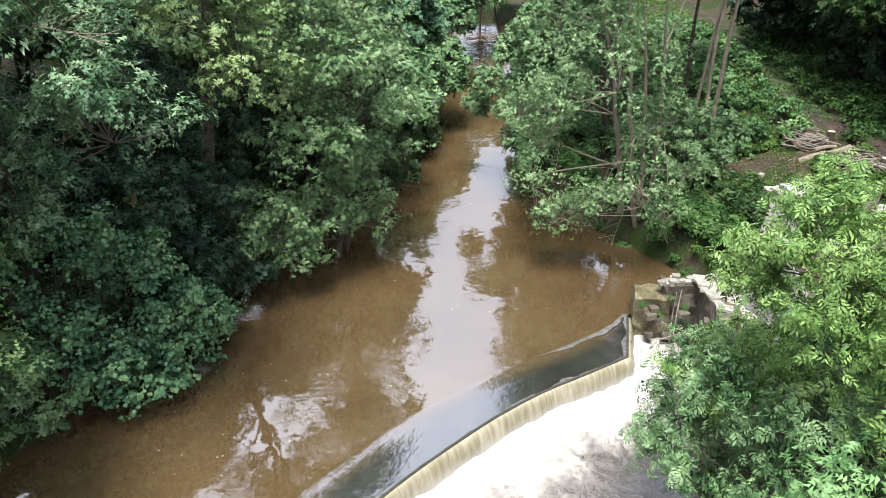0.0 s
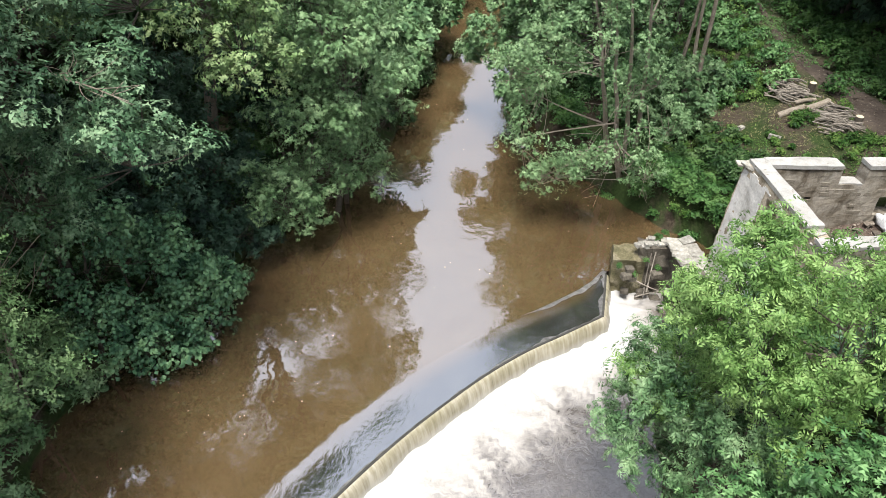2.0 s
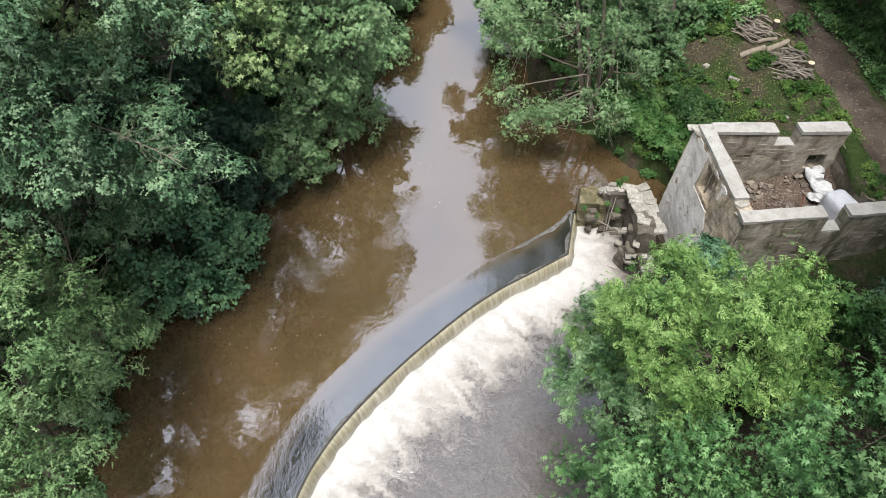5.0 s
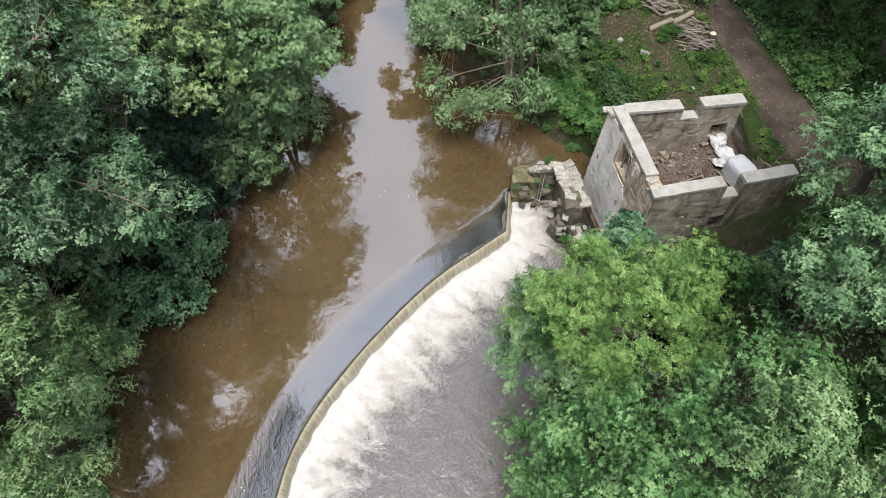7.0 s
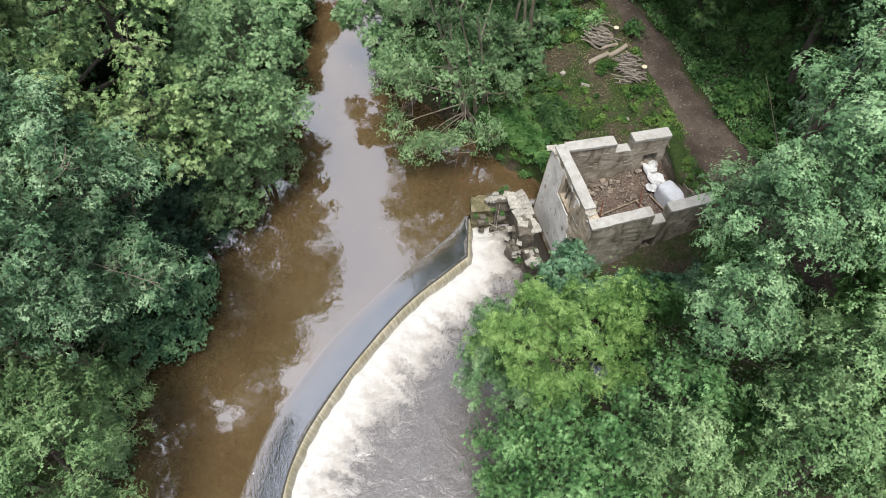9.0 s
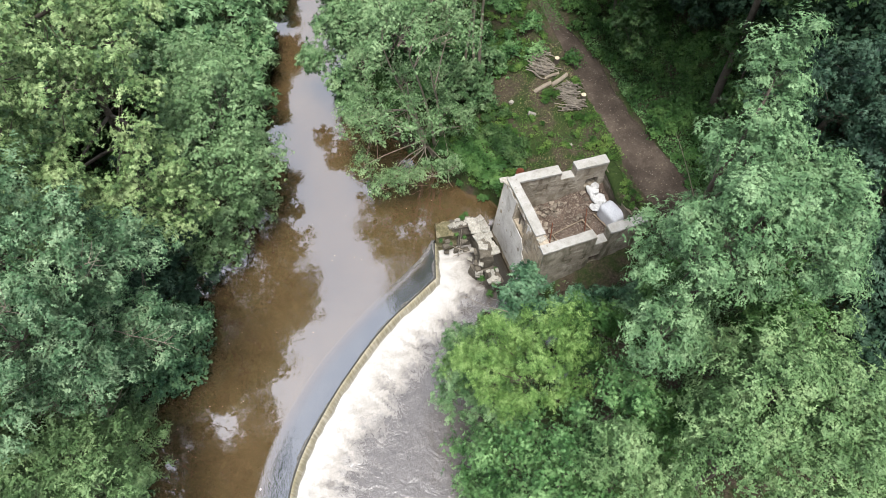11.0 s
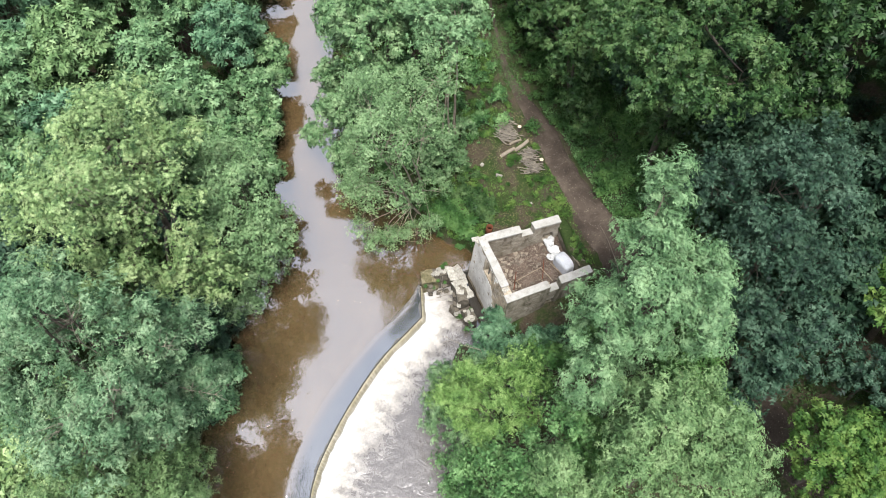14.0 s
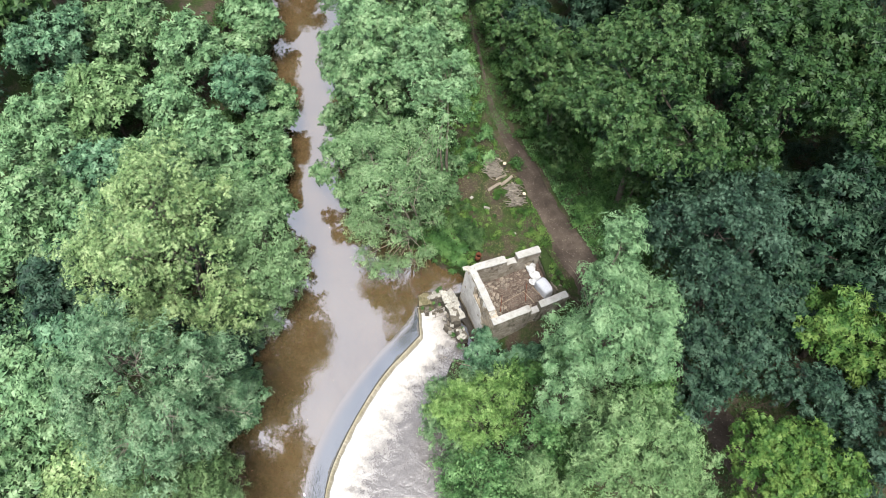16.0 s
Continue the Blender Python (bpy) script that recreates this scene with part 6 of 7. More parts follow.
tree("ash_tree", "younger ash on the far bank downstream", "tree", [(-9.4, 6.9), (-9.8, 7.6)],
     [(-7.9, 7.0, 7.0, 1.6, 1.6, 2.0), (-8.9, 8.3, 7.2, 1.5, 1.5, 1.7), (-8.0, 8.8, 4.6, 1.5, 1.6, 2.2), (-9.8, 6.2, 7.8, 1.9, 1.9, 2.2), (-8.1, 5.6, 4.4, 1.4, 1.4, 2.0), (-11.6, 8.0, 9.0, 2.0, 1.9, 2.4)],
     L_WILLOW, 0.07, 0.026, 0.32, 0.85, 0.14, 33, core=0.25)
tree("maple_tree", "big yellow-green maple on the far bank", "tree", [(-7.4, 19.8)],
     [(-6.8, 20.6, 14.0, 2.3, 2.3, 2.4), (-5.0, 20.4, 12.2, 2.0, 2.0, 2.3), (-8.8, 20.0, 13.2, 2.2, 2.3, 2.4), (-7.0, 18.2, 12.4, 2.1, 2.0, 2.3), (-5.3, 18.5, 12.0, 1.9, 1.8, 2.2), (-7.6, 17.3, 14.8, 2.0, 1.9, 2.2), (-5.0, 17.2, 9.6, 1.4, 1.3, 1.8), (-9.0, 17.8, 11.8, 2.1, 2.0, 2.3), (-6.8, 22.8, 12.6, 2.2, 2.0, 2.4), (-4.8, 17.0, 7.0, 1.5, 1.4, 2.2), (-10.6, 19.2, 11.6, 2.0, 2.0, 2.4), (-8.0, 16.2, 9.6, 1.7, 1.5, 2.2), (-6.2, 16.2, 8.6, 1.3, 1.2, 1.8), (-9.8, 15.6, 9.0, 1.9, 1.6, 2.2)],
     L_MAPLE, 0.072, 0.050, 0.34, 0.9, 0.26, 34, core=0.25, spread=0.28)
tree("alder_tree", "rounded light green alder overhanging the far bank", "tree", [(-3.8, 20.4), (-3.4, 21.2)],
     [(-2.8, 20.2, 8.6, 1.9, 1.8, 2.4), (-3.0, 18.5, 7.0, 1.4, 1.3, 1.9), (-3.3, 23.8, 7.0, 1.8, 1.8, 2.0), (-2.2, 19.4, 5.6, 1.5, 1.4, 2.1), (-3.7, 18.6, 4.4, 1.6, 1.4, 2.3), (-3.9, 18.8, 7.6, 1.6, 1.5, 2.2), (-2.4, 21.8, 7.4, 1.6, 1.6, 2.3), (-2.6, 20.4, 2.6, 1.3, 1.3, 1.7), (-4.6, 17.6, 2.4, 1.2, 1.0, 1.5), (-3.4, 18.9, 2.6, 1.1, 0.9, 1.5), (-2.4, 19.9, 1.6, 1.0, 1.0, 1.2), (-4.2, 18.2, 1.4, 1.1, 0.9, 1.2), (-1.6, 21.6, 3.6, 1.1, 1.2, 1.9)],
     L_PALE, 0.056, 0.042, 0.3, 0.82, 0.13, 35, core=0.15)
tree("ash_tree", "mid-green ash behind the maple on the far bank", "tree", [(-7.4, 26.4), (-6.6, 26.0)],
     [(-6.2, 25.2, 7.0, 1.8, 1.8, 2.2), (-7.8, 27.0, 8.4, 2.1, 2.1, 2.4), (-6.0, 28.0, 6.4, 1.8, 1.8, 2.2), (-8.8, 25.0, 6.2, 1.8, 1.8, 2.2), (-5.0, 26.4, 4.4, 1.4, 1.4, 1.8), (-5.6, 22.6, 4.6, 1.3, 1.3, 1.8)],
     L_ALDER, 0.1, 0.06, 0.36, 0.32, 0.14, 51, twigs=8, core=0.05)
tree("ivy_thicket", "thicket smothered in dark glossy ivy hanging to the water", "ivy", [(-7.8, 13.2), (-8.6, 12.8)],
     [(-7.0, 13.0, 0.9, 1.1, 0.95, 1.2), (-6.3, 14.0, 1.1, 1.0, 1.1, 1.2), (-8.0, 12.6, 1.5, 1.2, 1.0, 1.5), (-7.0, 14.2, 2.5, 1.3, 1.2, 1.4), (-8.3, 13.4, 3.4, 1.4, 1.2, 1.5), (-6.1, 15.2, 0.9, 0.9, 0.9, 1.0)],
     L_IVY, 0.112, 0.108, 0.24, 1.35, 0.08, 36, droop=0.9, spread=0.45, low=-0.75, blades=4)
# Added to block bright sky from the pool's reflection
tree("dark_shrub", "added shrub under the maple that keeps sky out of the pool", "shrub", [(-5.6, 22.8)], [(-6.9, 22.2, 4.0, 1.4, 1.3, 1.8), (-6.0, 22.6, 2.6, 1.0, 1.0, 1.2)], L_DARK, 0.13, 0.08, 0.38, 0.95, 0.07, 49, twigs=5)
tree("sallow_bush", "grey-green bush at the water on the far bank", "bush", [(-9.4, 10.4)],
     [(-9.5, 10.0, 1.3, 0.9, 0.9, 1.3), (-9.3, 8.8, 2.2, 1.2, 1.3, 1.8), (-10.5, 11.3, 2.5, 1.2, 1.1, 1.8), (-9.0, 11.7, 0.9, 0.9, 0.7, 0.8)], L_ALDER, 0.104, 0.040, 0.32, 1.06, 0.08, 37)
# Filler whose dark leaves stand for the shade between ash and alder
tree("dark_shrub", "dark filler shrub standing for shade between the far-bank trees", "shrub", [(-7.6, 16.2)], [(-6.8, 16.2, 1.7, 1.3, 1.2, 1.5), (-7.8, 15.6, 3.6, 1.5, 1.4, 1.8), (-5.6, 17.2, 1.2, 1.0, 0.9, 1.1), (-7.6, 17.6, 4.6, 1.8, 1.5, 2.4), (-9.4, 15.4, 4.8, 1.7, 1.6, 2.2), (-6.4, 18.4, 2.6, 1.3, 1.2, 1.6)], L_DARK, 0.104, 0.064, 0.34, 0.99, 0.07, 38)
for k, (x, y, z, r, leaf) in enumerate(((-1.9, 29.4, 2.3, 1.3, L_ALDER), (-5.2, 30.4, 5.2, 2.0, L_ASH), (-2.4, 34.6, 5.6, 1.9, L_ELDER), (-5.2, 38.0, 6.0, 2.3, L_ASH), (-11.0, 35.0, 6.6, 2.4, L_WILLOW), (-15.0, 34.2, 5.6, 2.6, L_ASH),
                                         (-14.8, 40.2, 6.2, 2.8, L_ELDER), (-9.8, 41.2, 5.6, 2.5, L_ALDER), (-15.4, 25.8, 8.4, 2.8, L_ALDER), (-1.8, 38.6, 4.2, 1.7, L_ALDER), (-8.0, 29.2, 5.0, 2.3, L_WILLOW), (-11.8, 29.0, 5.6, 2.4, L_ELDER),
                                         (-13.6, 20.6, 7.6, 2.5, L_DARK), (-3.6, 26.6, 4.4, 2.0, L_ALDER), (-7.2, 33.8, 5.4, 2.1, L_ASH), (-15.0, 14.6, 8.0, 2.6, L_ASH), (-13.0, 11.0, 7.0, 2.4, L_MAPLE), (-0.6, 45.0, 6.4, 2.4, L_ALDER), (-2.0, 31.8, 3.0, 1.4, L_ASH), (-0.1, 34.4, 2.8, 1.3, L_ALDER), (-0.8, 41.8, 4.4, 1.8, L_ASH), (-17.4, 22.0, 7.0, 2.6, L_ALDER), (-17.6, 11.4, 6.4, 2.5, L_ALDER), (-13.2, 17.0, 8.2, 2.0, L_ELDER), (-17.6, 29.6, 6.4, 2.6, L_ASH), (-13.6, 7.4, 5.6, 2.2, L_ALDER), (-12.4, 24.4, 7.0, 2.3, L_ASH), (3.2, 58.6, 5.5, 2.6, L_ALDER), (0.2, 62.0, 6.0, 2.8, L_ASH))):
    rr = random.Random(500 + k)
    lob = [(x, y, z, r, r, r * 1.05)] + [(x + rr.uniform(-0.8, 0.8) * r, y + rr.uniform(-0.8, 0.8) * r, z + rr.uniform(-0.6, 0.15) * r, r * rr.uniform(0.6, 0.8), r * rr.uniform(0.6, 0.8), r * rr.uniform(0.6, 0.9)) for _ in range(3)]
    tree("sallow_bush" if z < 5 else "bank_tree", "bushy green tree in the thicket on the far bank", "tree", [(x - 0.5, y + 0.2)], lob, leaf, 0.162, 0.092, 0.42, 0.6, 0.11, 60 + k, group="thicket on the far bank", twigs=5)


def bare_branches(name, label, lines, r, seed, twigs=6, material=None):
    """Dead or leafless limbs with side twigs."""
    pr = random.Random(seed)
    vs, fs = [], []
    for a, b_ in lines:
        pts = limb(vs, fs, a, b_, r, r * 0.3, pr, 0.06, 8, 6, 0.06)
        ln = (Vector(b_) - Vector(a)).length
        for k in range(twigs):
            p = pts[pr.randint(3, 7)]
            d = (Vector(b_) - Vector(a)).normalized() * 0.6 + Vector((pr.uniform(-0.7, 0.7), pr.uniform(-0.7, 0.7), pr.uniform(-0.2, 0.7)))
            limb(vs, fs, p, p + d * ln * pr.uniform(0.15, 0.35), r * 0.35, 0.005, pr, 0.12, 5, 5)
    return tagged(mesh_obj(name, vs, fs, material or M_BARK_PALE, None, "", True), label, "branches", "bare branches")


bare_branches("bare_limb", "pale bare limb standing out of the ash crown", [((13.2, 11.1, 0.6), (12.7, 10.44, 11.0)), ((13.3, 11.0, 0.6), (13.67, 9.1, 10.5))], 0.07, 70)
bare_branches("dead_bush", "leafless grey bush among the greenery of the far bank", [((-9.6, 11.0, 0.5), (-8.8, 11.4, 6.2)), ((-9.7, 11.1, 0.5), (-10.0, 10.4, 6.8)), ((-9.6, 10.8, 0.5), (-8.2, 10.5, 5.6)), ((-9.8, 11.2, 0.5), (-9.2, 10.0, 6.6)), ((-9.6, 11.2, 0.5), (-10.8, 11.2, 6.4))], 0.042, 71, 14)
for k, (a, b_) in enumerate((((-8.2, 11.2, 11.6), (-6.7, 9.2, 15.2)), ((-8.4, 12.0, 12.6), (-7.4, 11.6, 16.9)), ((-7.2, 12.0, 11.4), (-5.4, 11.2, 13.2)), ((-9.2, 11.0, 12.0), (-9.4, 8.6, 14.0)), ((-7.4, 11.8, 8.8), (-4.9, 10.4, 8.9)))):
    bare_branches("bare_limb", "pale bare twigs standing out of the ash crown", [(a, b_)], 0.024, 90 + k, 14)
for k, (a, b_) in enumerate((((-7.4, 19.4, 11.8), (-5.6, 16.6, 14.0)), ((-7.6, 19.6, 12.6), (-7.0, 16.4, 16.6)))):
    bare_branches("bare_limb", "pale bare twigs standing out of the maple crown", [(a, b_)], 0.022, 96 + k, 12)
bare_branches("drooping_branch", "thin pale branch reaching over the water by the pier", [((7.9, 10.2, 0.6), (6.96, 11.31, 3.0)), ((6.96, 11.31, 3.0), (5.5, 12.88, 2.2))], 0.022, 72, 5)
for k, (p, q) in enumerate((((25.0, 18.2, 9.0), (24.7, 17.2, 12.6)), ((25.1, 18.2, 9.0), (25.6, 17.2, 12.7)), ((24.9, 18.3, 9.0), (24.3, 17.6, 12.4)), ((25.1, 18.3, 9.0), (25.1, 17.0, 12.3)))):
    bare_branches("dead_branch", "bare pale branch in a gap of the slope wood", [((25.0, 18.3, 5.0), p), (p, q)], 0.022, 73 + k, 14)
for k, (p, q) in enumerate((((6.2, 20.8, 4.6), (4.4, 18.9, 3.0)), ((6.4, 20.6, 3.2), (5.0, 19.0, 1.2)), ((6.6, 20.6, 4.0), (6.4, 18.9, 1.6)), ((6.2, 21.2, 5.6), (3.2, 20.6, 4.6)))):
    bare_branches("hanging_branch", "bare alder branch hanging over the pool", [(p, q)], 0.014, 84 + k, 9)


# ---- woods in the distance and over the rest of the slopes: one mass of foliage each ----
def woods(name, label, spots, leaf, length, width, clump, density, seed):
    rng = np.random.RandomState(seed)
    pr = random.Random(seed)
    lobes, vs, fs = [], [], []
    for (x, y, h, r) in spots:
        z = gh(x, y)
        limb(vs, fs, (x, y, z - 0.3), (x + pr.uniform(-0.5, 0.5), y, z + h * 0.85), 0.2, 0.05, pr, 0.04, 5, 6)
        for q in range(4):
            a = pr.uniform(0, 6.28)
            lobes.append((x + 0.55 * r * math.cos(a), y + 0.55 * r * math.sin(a), z + h * pr.uniform(0.5, 0.85), r * 0.75, r * 0.75, r * 0.8))
        lobes.append((x, y, z + h - r * 0.7, r * 0.8, r * 0.8, r * 0.8))
    P, N, C, S = crown_points(lobes, clump, density, rng, length * width * 0.5, -0.3, 0.65, 0.42, True, 0.25)
    root = tagged(new(name), label, "woods", kind="stuff")
    leaf_mesh("foliage", leaf_cloud(P, N, length, width, rng, size=S), leaf, root)
    mesh_obj("trunks", vs, fs, M_BARK, root, "", True)
    LEAVES[0] += len(P)


rw = random.Random(99)
far_spots = []
for _ in range(900):
    x, y = rw.uniform(-52, 62), rw.uniform(42, 105)
    if len(far_spots) < 80 and poly_distance(np.array([x]), np.array([y]), CHANNEL)[0] > 2.2 and all(math.hypot(x - a, y - b) > 4.6 for a, b, *_ in far_spots) and abs(x) < 12 + 0.68 * y:
        if line_distance(np.array([x]), np.array([y]), PATH)[0] > 2.0:
            far_spots.append((x, y, rw.uniform(8, 14), rw.uniform(2.6, 3.6)))
woods("distant_woods", "mixed deciduous woods upstream", far_spots[::2], L_ALDER, 0.58, 0.35, 0.75, 0.65, 201)
woods("distant_woods", "mixed deciduous woods upstream and on the slope", far_spots[1::2], L_HAZEL, 0.58, 0.36, 0.75, 0.65, 202)
side_spots = []
for _ in range(900):
    x, y = (rw.uniform(20, 36), rw.uniform(-2, 44)) if rw.random() < 0.55 else (rw.uniform(-26, -13), rw.uniform(2, 48))
    taken = [(20, 10), (20, 19), (26, 17), (25, 25), (26, 10), (24.5, 5.6), (19, 1), (22.6, 3.4), (17.5, 26), (-15, 34), (-15, 40), (-15, 26), (-14, 21), (-15, 14), (-13, 11), (18, 31), (18.6, 36), (19.4, 42), (21.4, 29.4), (22.6, 35), (17.7, 40), (20.6, 24.6), (22.4, 21.6)]
    if len(side_spots) < 46 and all(math.hypot(x - a, y - b) > 4.4 for a, b in taken) and all(math.hypot(x - a, y - b) > 4.4 for a, b, *_ in side_spots):
        side_spots.append((x, y, rw.uniform(7, 10) if x > 0 else rw.uniform(6, 10), rw.uniform(2.4, 3.2)))
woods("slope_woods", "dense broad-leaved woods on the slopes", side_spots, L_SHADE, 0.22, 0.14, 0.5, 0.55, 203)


# ---- low growth on the banks ----
def herbs(name, label, x0, x1, y0, y1, per_m2, leaf, length, width, height, seed, keep, clumpy=0.5):
    rng = np.random.RandomState(seed)
    n = int((x1 - x0) * (y1 - y0) * per_m2)
    x, y = rng.uniform(x0, x1, n), rng.uniform(y0, y1, n)
    f = fbm(x, y, seed, 1.3)
    ok = keep(x, y) & (f > -clumpy + rng.normal(0, 0.5, n))
    x, y, f = x[ok], y[ok], f[ok]
    top = height * (0.45 + 0.5 * smooth_step(-0.6, 1.2, f + rng.normal(0, 0.3, len(x))))
    z = ground_height(x, y) + top * rng.uniform(0.1, 1.0, len(x)) ** 0.6
    N = np.c_[rng.normal(0, 0.35, (len(x), 2)), np.ones(len(x))]
    ob = leaf_mesh(name, leaf_cloud(np.c_[x, y, z], N, length, width, rng, 0.1, 0.35), leaf)
    LEAVES[0] += len(x)
    return tagged(ob, label, "undergrowth", kind="stuff")


def off_path(x, y, margin=1.0):
    u, v = (x - B_X) * B_U[0] + (y - B_Y) * B_U[1], (x - B_X) * B_V[0] + (y - B_Y) * B_V[1]
    house_ = (u > -0.3) & (u < 5.15) & (v > -0.25) & (v < 4.3)
    return (poly_distance(x, y, CHANNEL) > 0.25) & (line_distance(x, y, PATH) > margin) & ~house_


def bare(x, y):
    """Cleared patches by the wood piles, where brown litter shows."""
    return (np.hypot((x - 11.3) / 1.1, (y - 23.6) / 1.3) < 1.0) | (np.hypot((x - 11.2) / 1.6, (y - 18.7) / 0.75) < 1.0) | (np.hypot(x - 13.1, y - 23.6) < 1.15) | (np.hypot(x - 13.3, (y - 24.9) / 1.1) < 0.9) | (np.hypot(x - 13.7, (y - 21.6) / 1.1) < 0.9)


def mounds(name, label, x0, x1, y0, y1, count, rmin, rmax, leaf, length, width, clump, density, seed, keep):
    """Tufts of leafy plants, each a small mound of sprays."""
    rng = np.random.RandomState(seed)
    x, y = rng.uniform(x0, x1, count * 6), rng.uniform(y0, y1, count * 6)
    ok = keep(x, y)
    x, y = x[ok][:count], y[ok][:count]
    r = rng.uniform(rmin, rmax, len(x)) * (1 + 0.35 * fbm(x, y, seed, 0.8)).clip(0.5, 1.5)
    z = ground_height(x, y)
    lobes = [(a, b_, c + 0.45 * q, q, q, q * 0.9) for a, b_, c, q in zip(x, y, z, r)]
    P, N, C, S = crown_points(lobes, clump, density, rng, length * width * 0.5, -0.1, 0.6, 0.5, False, 0.15)
    LEAVES[0] += len(P)
    return tagged(leaf_mesh(name, leaf_cloud(P, N, length, width, rng, 0.2, 0.4, size=S), leaf), label, "undergrowth", kind="stuff")


def far_strip(x, y):
    return off_path(x, y, 0.5) & (x < np.interp(y, [24, 30, 36, 44], [13.6, 14.2, 15.0, 16.2]))


def cleared(x, y):
    return off_path(x, y, 1.0) & ~bare(x, y) & (fbm(x, y, 61, 0.9) < 0.7)


mounds("nettle_bed", "nettles, brambles and docks on the cleared bank", 7.2, 14.6, 17.7, 32, 330, 0.12, 0.3, L_HERB, 0.075, 0.05, 0.15, 0.85, 301, cleared)
mounds("bramble_patch", "taller dark brambles along the river side of the clearing", 6.8, 10.6, 18.8, 31, 120, 0.3, 0.6, L_OAK_LIT, 0.1, 0.06, 0.2, 1.0, 311, cleared)
mounds("bramble_patch", "green brambles and ivy along the upper edge of the track", 14.2, 21, 12, 42, 420, 0.25, 0.6, L_FERN, 0.12, 0.085, 0.22, 0.7, 312, lambda x, y: off_path(x, y, np.where(y > 24, 0.6, 1.0)) & (x > np.where(y > 24, 14.3, 15.8)))
mounds("bank_growth", "rank green growth along the water's edge", -10, 4, 2, 44, 260, 0.3, 0.65, L_ALDER, 0.14, 0.08, 0.25, 1.1, 313, lambda x, y: (poly_distance(x, y, CHANNEL) > 0.1) & (poly_distance(x, y, CHANNEL) < 1.6) & (x < 2))
mounds("bank_growth", "rank green growth on the bank by the pool", 4.6, 9, 18.6, 34, 90, 0.3, 0.55, L_FERN, 0.1, 0.06, 0.22, 1.1, 314, lambda x, y: (poly_distance(x, y, CHANNEL) > 0.05) & (poly_distance(x, y, CHANNEL) < 1.2) & (x > 3))
mounds("bramble_patch", "tall green growth between river and track upstream", 5.5, 16.5, 24.5, 46, 280, 0.35, 0.75, L_GREEN, 0.14, 0.08, 0.26, 0.8, 315, far_strip)
# Fills black gaps of the slope wood; their shade is in the leaf colour
mounds("undergrowth", "undergrowth between the trees of the slope, darkened for shade", 21, 33, 8, 32, 220, 0.5, 1.1, L_SHADE, 0.14, 0.085, 0.34, 0.6, 316, lambda x, y: x > 20)
# Dark leaf colour carries the deep shade between the far-bank trunks
mounds("undergrowth", "far-bank undergrowth, darkened for the shade between its trees", -19, -2, 11, 46, 300, 0.45, 1.0, L_HAZEL, 0.22, 0.13, 0.32, 0.85, 317, lambda x, y: poly_distance(x, y, CHANNEL) > 1.2)
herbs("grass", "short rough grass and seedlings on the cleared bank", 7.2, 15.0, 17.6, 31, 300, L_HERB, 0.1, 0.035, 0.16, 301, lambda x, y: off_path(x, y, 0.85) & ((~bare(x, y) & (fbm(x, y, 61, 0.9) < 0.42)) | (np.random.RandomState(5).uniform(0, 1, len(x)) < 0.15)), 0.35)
# The slope's shade is put into these dark leaves
herbs("undergrowth", "undergrowth on the slope above the track, darkened for shade", 15.8, 24, -3, 34, 110, L_HAZEL, 0.13, 0.08, 0.5, 302, lambda x, y: off_path(x, y, 1.05), 0.6)
herbs("grass", "rough grass closing over the upper track", 13.8, 16.4, 26.5, 40, 260, L_FERN, 0.12, 0.04, 0.16, 309, lambda x, y: line_distance(x, y, PATH) < 0.4 + 0.6 * smooth_step(27.0, 31.0, y), 0.6)
herbs("ivy_carpet", "green ivy and herbs carpeting the bank above the track", 15.4, 20.0, 12.5, 26.0, 330, L_GREEN, 0.095, 0.07, 0.3, 308, lambda x, y: off_path(x, y, np.where(y > 24, 0.6, 0.95)) & (x > 15.2), 0.9)
herbs("undergrowth", "shaded undergrowth below the building", 5.2, 17.5, -3, 13.2, 120, L_ALDER, 0.14, 0.08, 0.5, 303, lambda x, y: off_path(x, y, 1.1) & ~((x > 8.6) & (x < 14.5) & (y > 11.6 + 0.09 * (x - 9))), 0.3)
# Dark leaves again, coloured for the shade below the far-bank crowns
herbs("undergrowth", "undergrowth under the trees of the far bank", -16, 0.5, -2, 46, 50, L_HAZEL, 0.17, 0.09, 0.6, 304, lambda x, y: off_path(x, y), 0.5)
herbs("undergrowth", "undergrowth along the river upstream", 3, 16, 30, 60, 60, L_HERB, 0.2, 0.1, 0.6, 305, lambda x, y: off_path(x, y, 0.9), 0.5)
herbs("weeds", "weeds growing on the earth behind the east wall", 13.9, 14.7, 13.6, 17.2, 200, L_HERB, 0.1, 0.05, 0.25, 306, lambda x, y: off_path(x, y, 0.6), -0.1)


herbs("dry_grass", "straw-coloured dry grass in patches on the cleared bank", 9.4, 14.6, 17.6, 27, 150, L_DRY, 0.11, 0.018, 0.1, 307, lambda x, y: off_path(x, y, 0.7) & ((fbm(x, y, 61, 0.9) > 0.5) | bare(x, y)), 0.9)


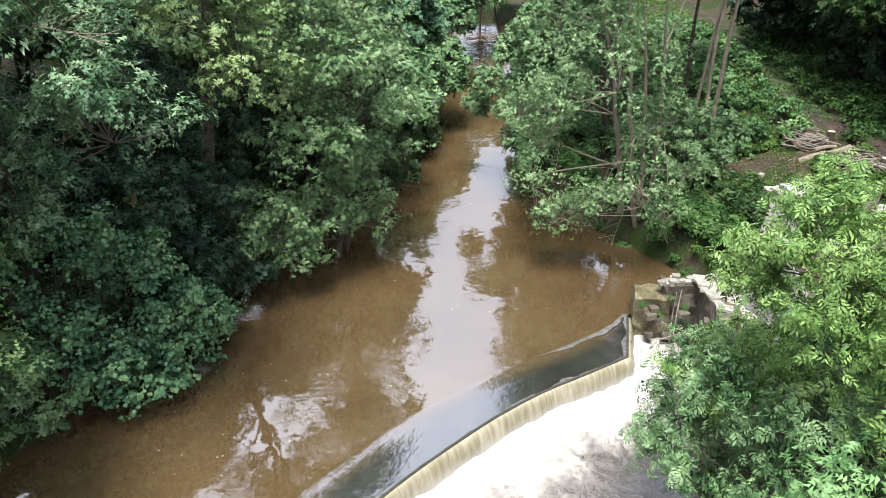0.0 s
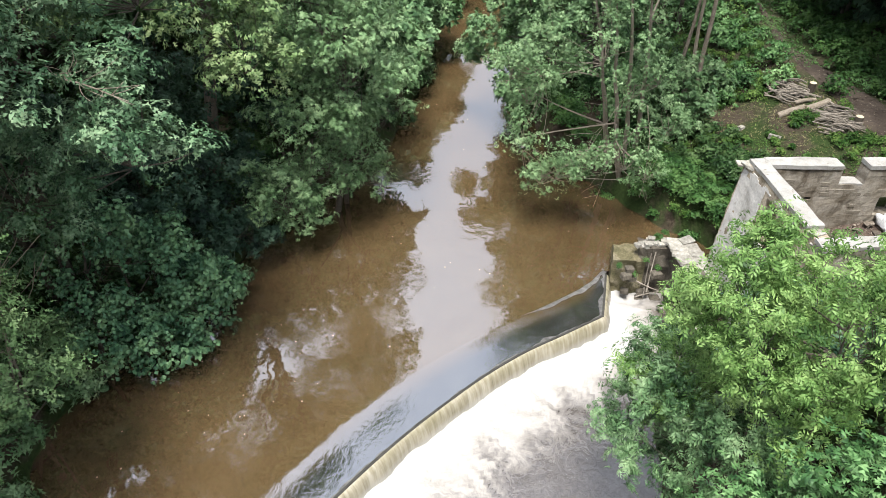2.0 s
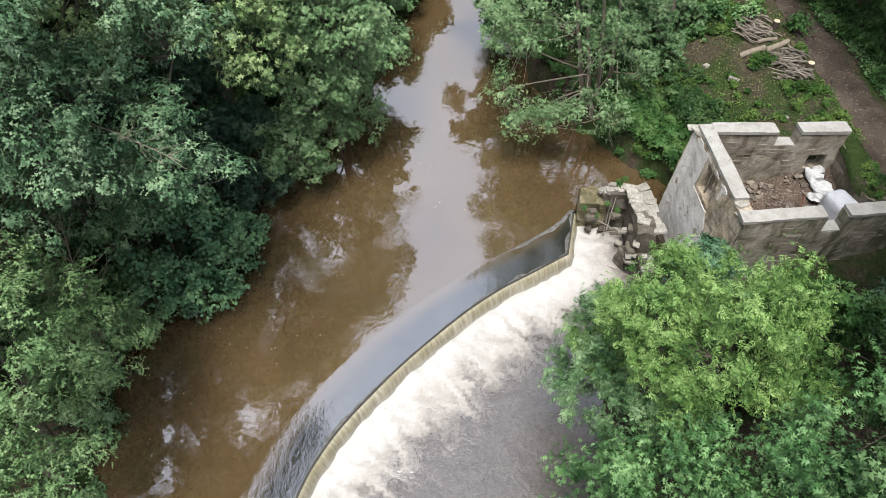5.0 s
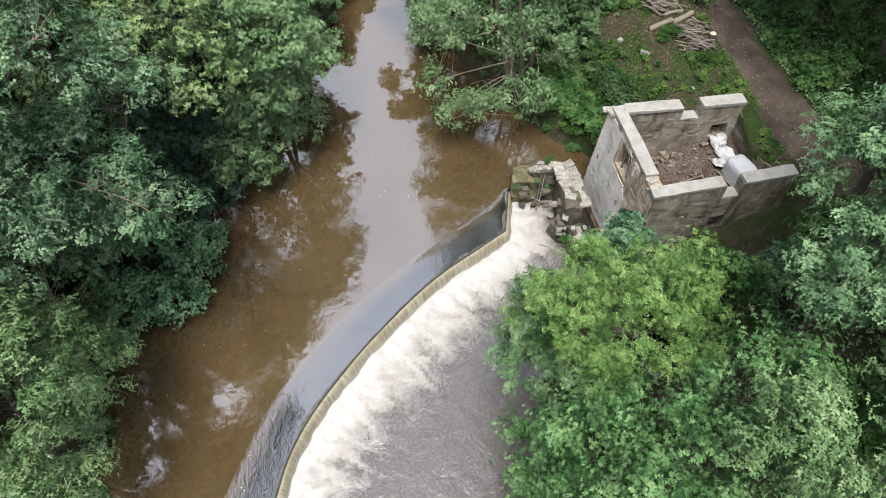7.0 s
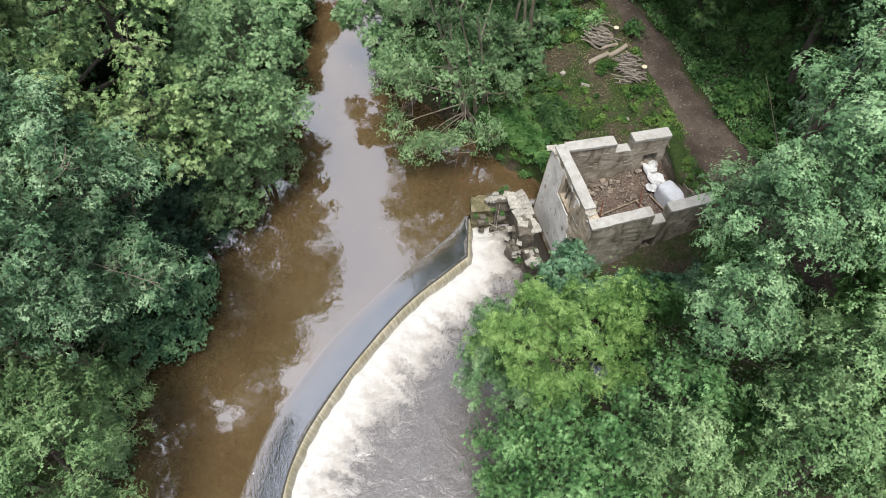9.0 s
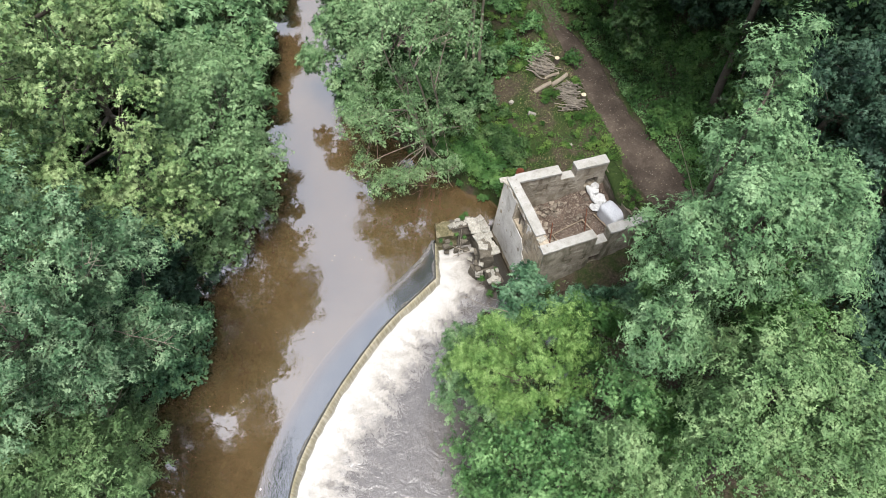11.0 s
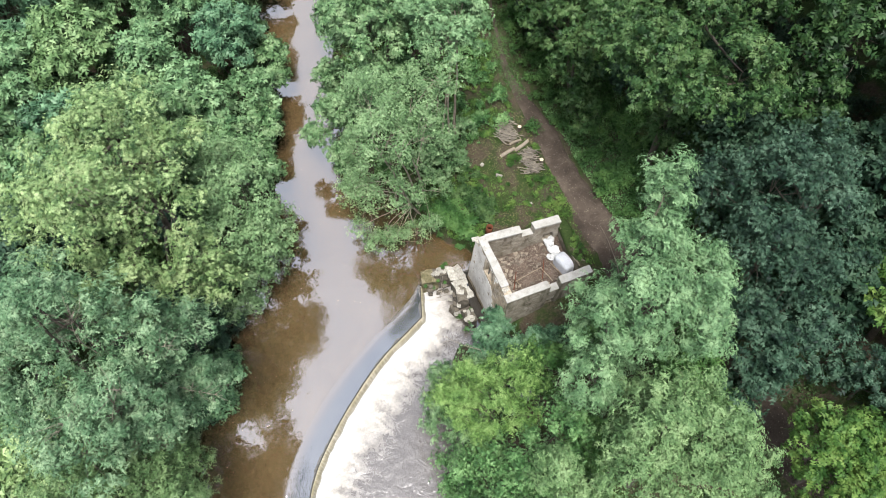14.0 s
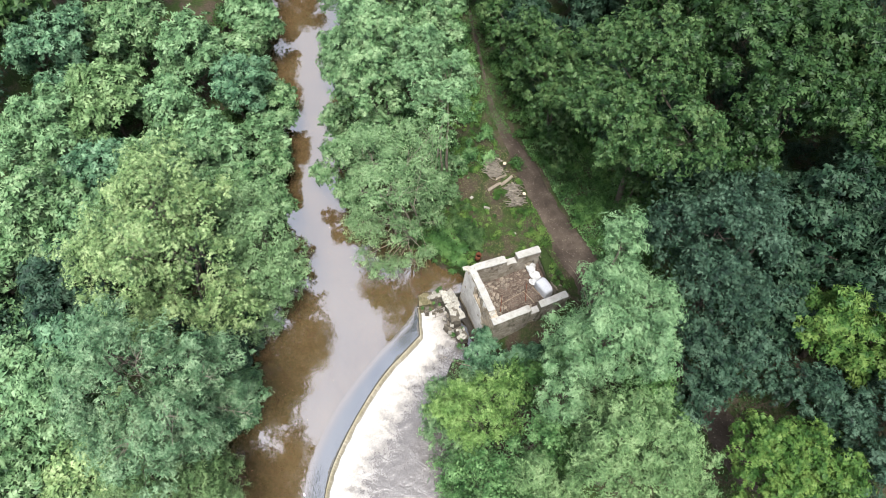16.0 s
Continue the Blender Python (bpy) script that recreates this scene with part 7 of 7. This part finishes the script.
def litter(name, label, line, half, count, material, length, width, seed):
    """Fallen leaves and chips lying on the track."""
    rng = np.random.RandomState(seed)
    c = spline(line, 0.3)
    c = c[(c[:, 1] > 8) & (c[:, 1] < 36)]
    k = rng.randint(0, len(c), count)
    p = c[k] + rng.normal(0, half * 0.55, (count, 2))
    z = ground_height(p[:, 0], p[:, 1]) + 0.03 * fbm(p[:, 0], p[:, 1], 9, 3.0) + 0.075
    N = np.c_[rng.normal(0, 0.2, (count, 2)), np.ones(count)]
    ob = leaf_mesh(name, leaf_cloud(np.c_[p, z], N, length, width, rng, 0.0, 0.2, 0.1, 4), material)
    tagged(ob, label, "leaf litter", kind="stuff")


litter("leaf_litter", "yellowed fallen leaves scattered on the track", PATH, 1.0, 520, M_STICK, 0.055, 0.04, 330)
litter("leaf_litter", "brown chips and small stones on the track", PATH, 1.0, 900, M_DIRT, 0.1, 0.07, 331)


def tufts(name, label, spots, leaf, length, width, seed):
    rng = np.random.RandomState(seed)
    P, N, C, S = crown_points([(x, y, z, r, r, r * 0.8) for x, y, z, r in spots], 0.1, 1.3, rng, length * width * 0.5, -0.2, 0.6, 0.5, False, 0.1)
    tagged(leaf_mesh(name, leaf_cloud(P, N, length, width, rng, 0.5, 0.4, size=S), leaf), label, "plants", kind="stuff")


tufts("wall_plants", "small ferns and moss on the mossy pier", [(5.5, 16.68, 0.6, 0.14), (5.9, 16.55, 0.4, 0.17), (6.25, 16.72, 0.8, 0.13), (6.75, 17.3, 1.2, 0.2), (6.9, 17.4, 1.3, 0.16), (6.6, 16.6, 0.6, 0.13), (7.05, 15.1, 0.1, 0.18), (7.3, 13.9, 0.45, 0.14), (7.6, 14.6, 0.55, 0.1), (6.95, 14.6, -0.1, 0.2), (7.1, 13.7, -0.1, 0.22)], L_FERN, 0.055, 0.02, 340)
tufts("wall_plants", "weeds growing along the top of the low east wall", [(*at_building(5.0 + rs.uniform(-0.1, 0.35), v), 3.35 + rs.uniform(-0.1, 0.1), rs.uniform(0.1, 0.24)) for v in (0.7, 0.9, 1.1, 1.25, 1.4, 1.6, 1.8, 2.0, 2.1, 2.3, 2.4, 2.6, 2.8, 3.0, 3.2, 3.4)], L_HERB, 0.065, 0.03, 341)


# ---- ferns by the water ----
def fern(x, y, size, seed):
    rng = np.random.RandomState(seed)
    z = gh(x, y)
    P, N = [], []
    for k in range(9):
        a = 2 * math.pi * k / 9 + rng.uniform(-0.25, 0.25)
        ln = size * rng.uniform(0.8, 1.1)
        for t in np.linspace(0.15, 1, 13):
            w = 0.28 * ln * math.sin(math.pi * min(1, t * 0.92)) ** 0.7
            cx, cy = x + math.cos(a) * ln * t, y + math.sin(a) * ln * t
            cz = z + 0.1 + 0.75 * ln * math.sin(t * 2.2) * 0.8
            for s in (-1, -0.4, 0.4, 1):
                P.append((cx - math.sin(a) * w * s * 0.6, cy + math.cos(a) * w * s * 0.6, cz - abs(s) * 0.03))
                N.append((0.3 * math.cos(a), 0.3 * math.sin(a), 1))
    root = leaf_mesh("fern", leaf_cloud(np.array(P), np.array(N), 0.13, 0.045, rng, 0.1, 0.15, 0.1, 4), L_FERN)
    tagged(root, "bright green fern with arching fronds by the water", "fern", "ferns on the bank")


for k, (x, y, s) in enumerate(((8.3, 19.9, 0.6), (8.9, 20.6, 0.7), (8.0, 20.7, 0.55), (9.2, 19.7, 0.5), (8.5, 21.4, 0.6), (9.7, 21.2, 0.55), (8.7, 19.1, 0.5))):
    fern(x, y, s, 400 + k)
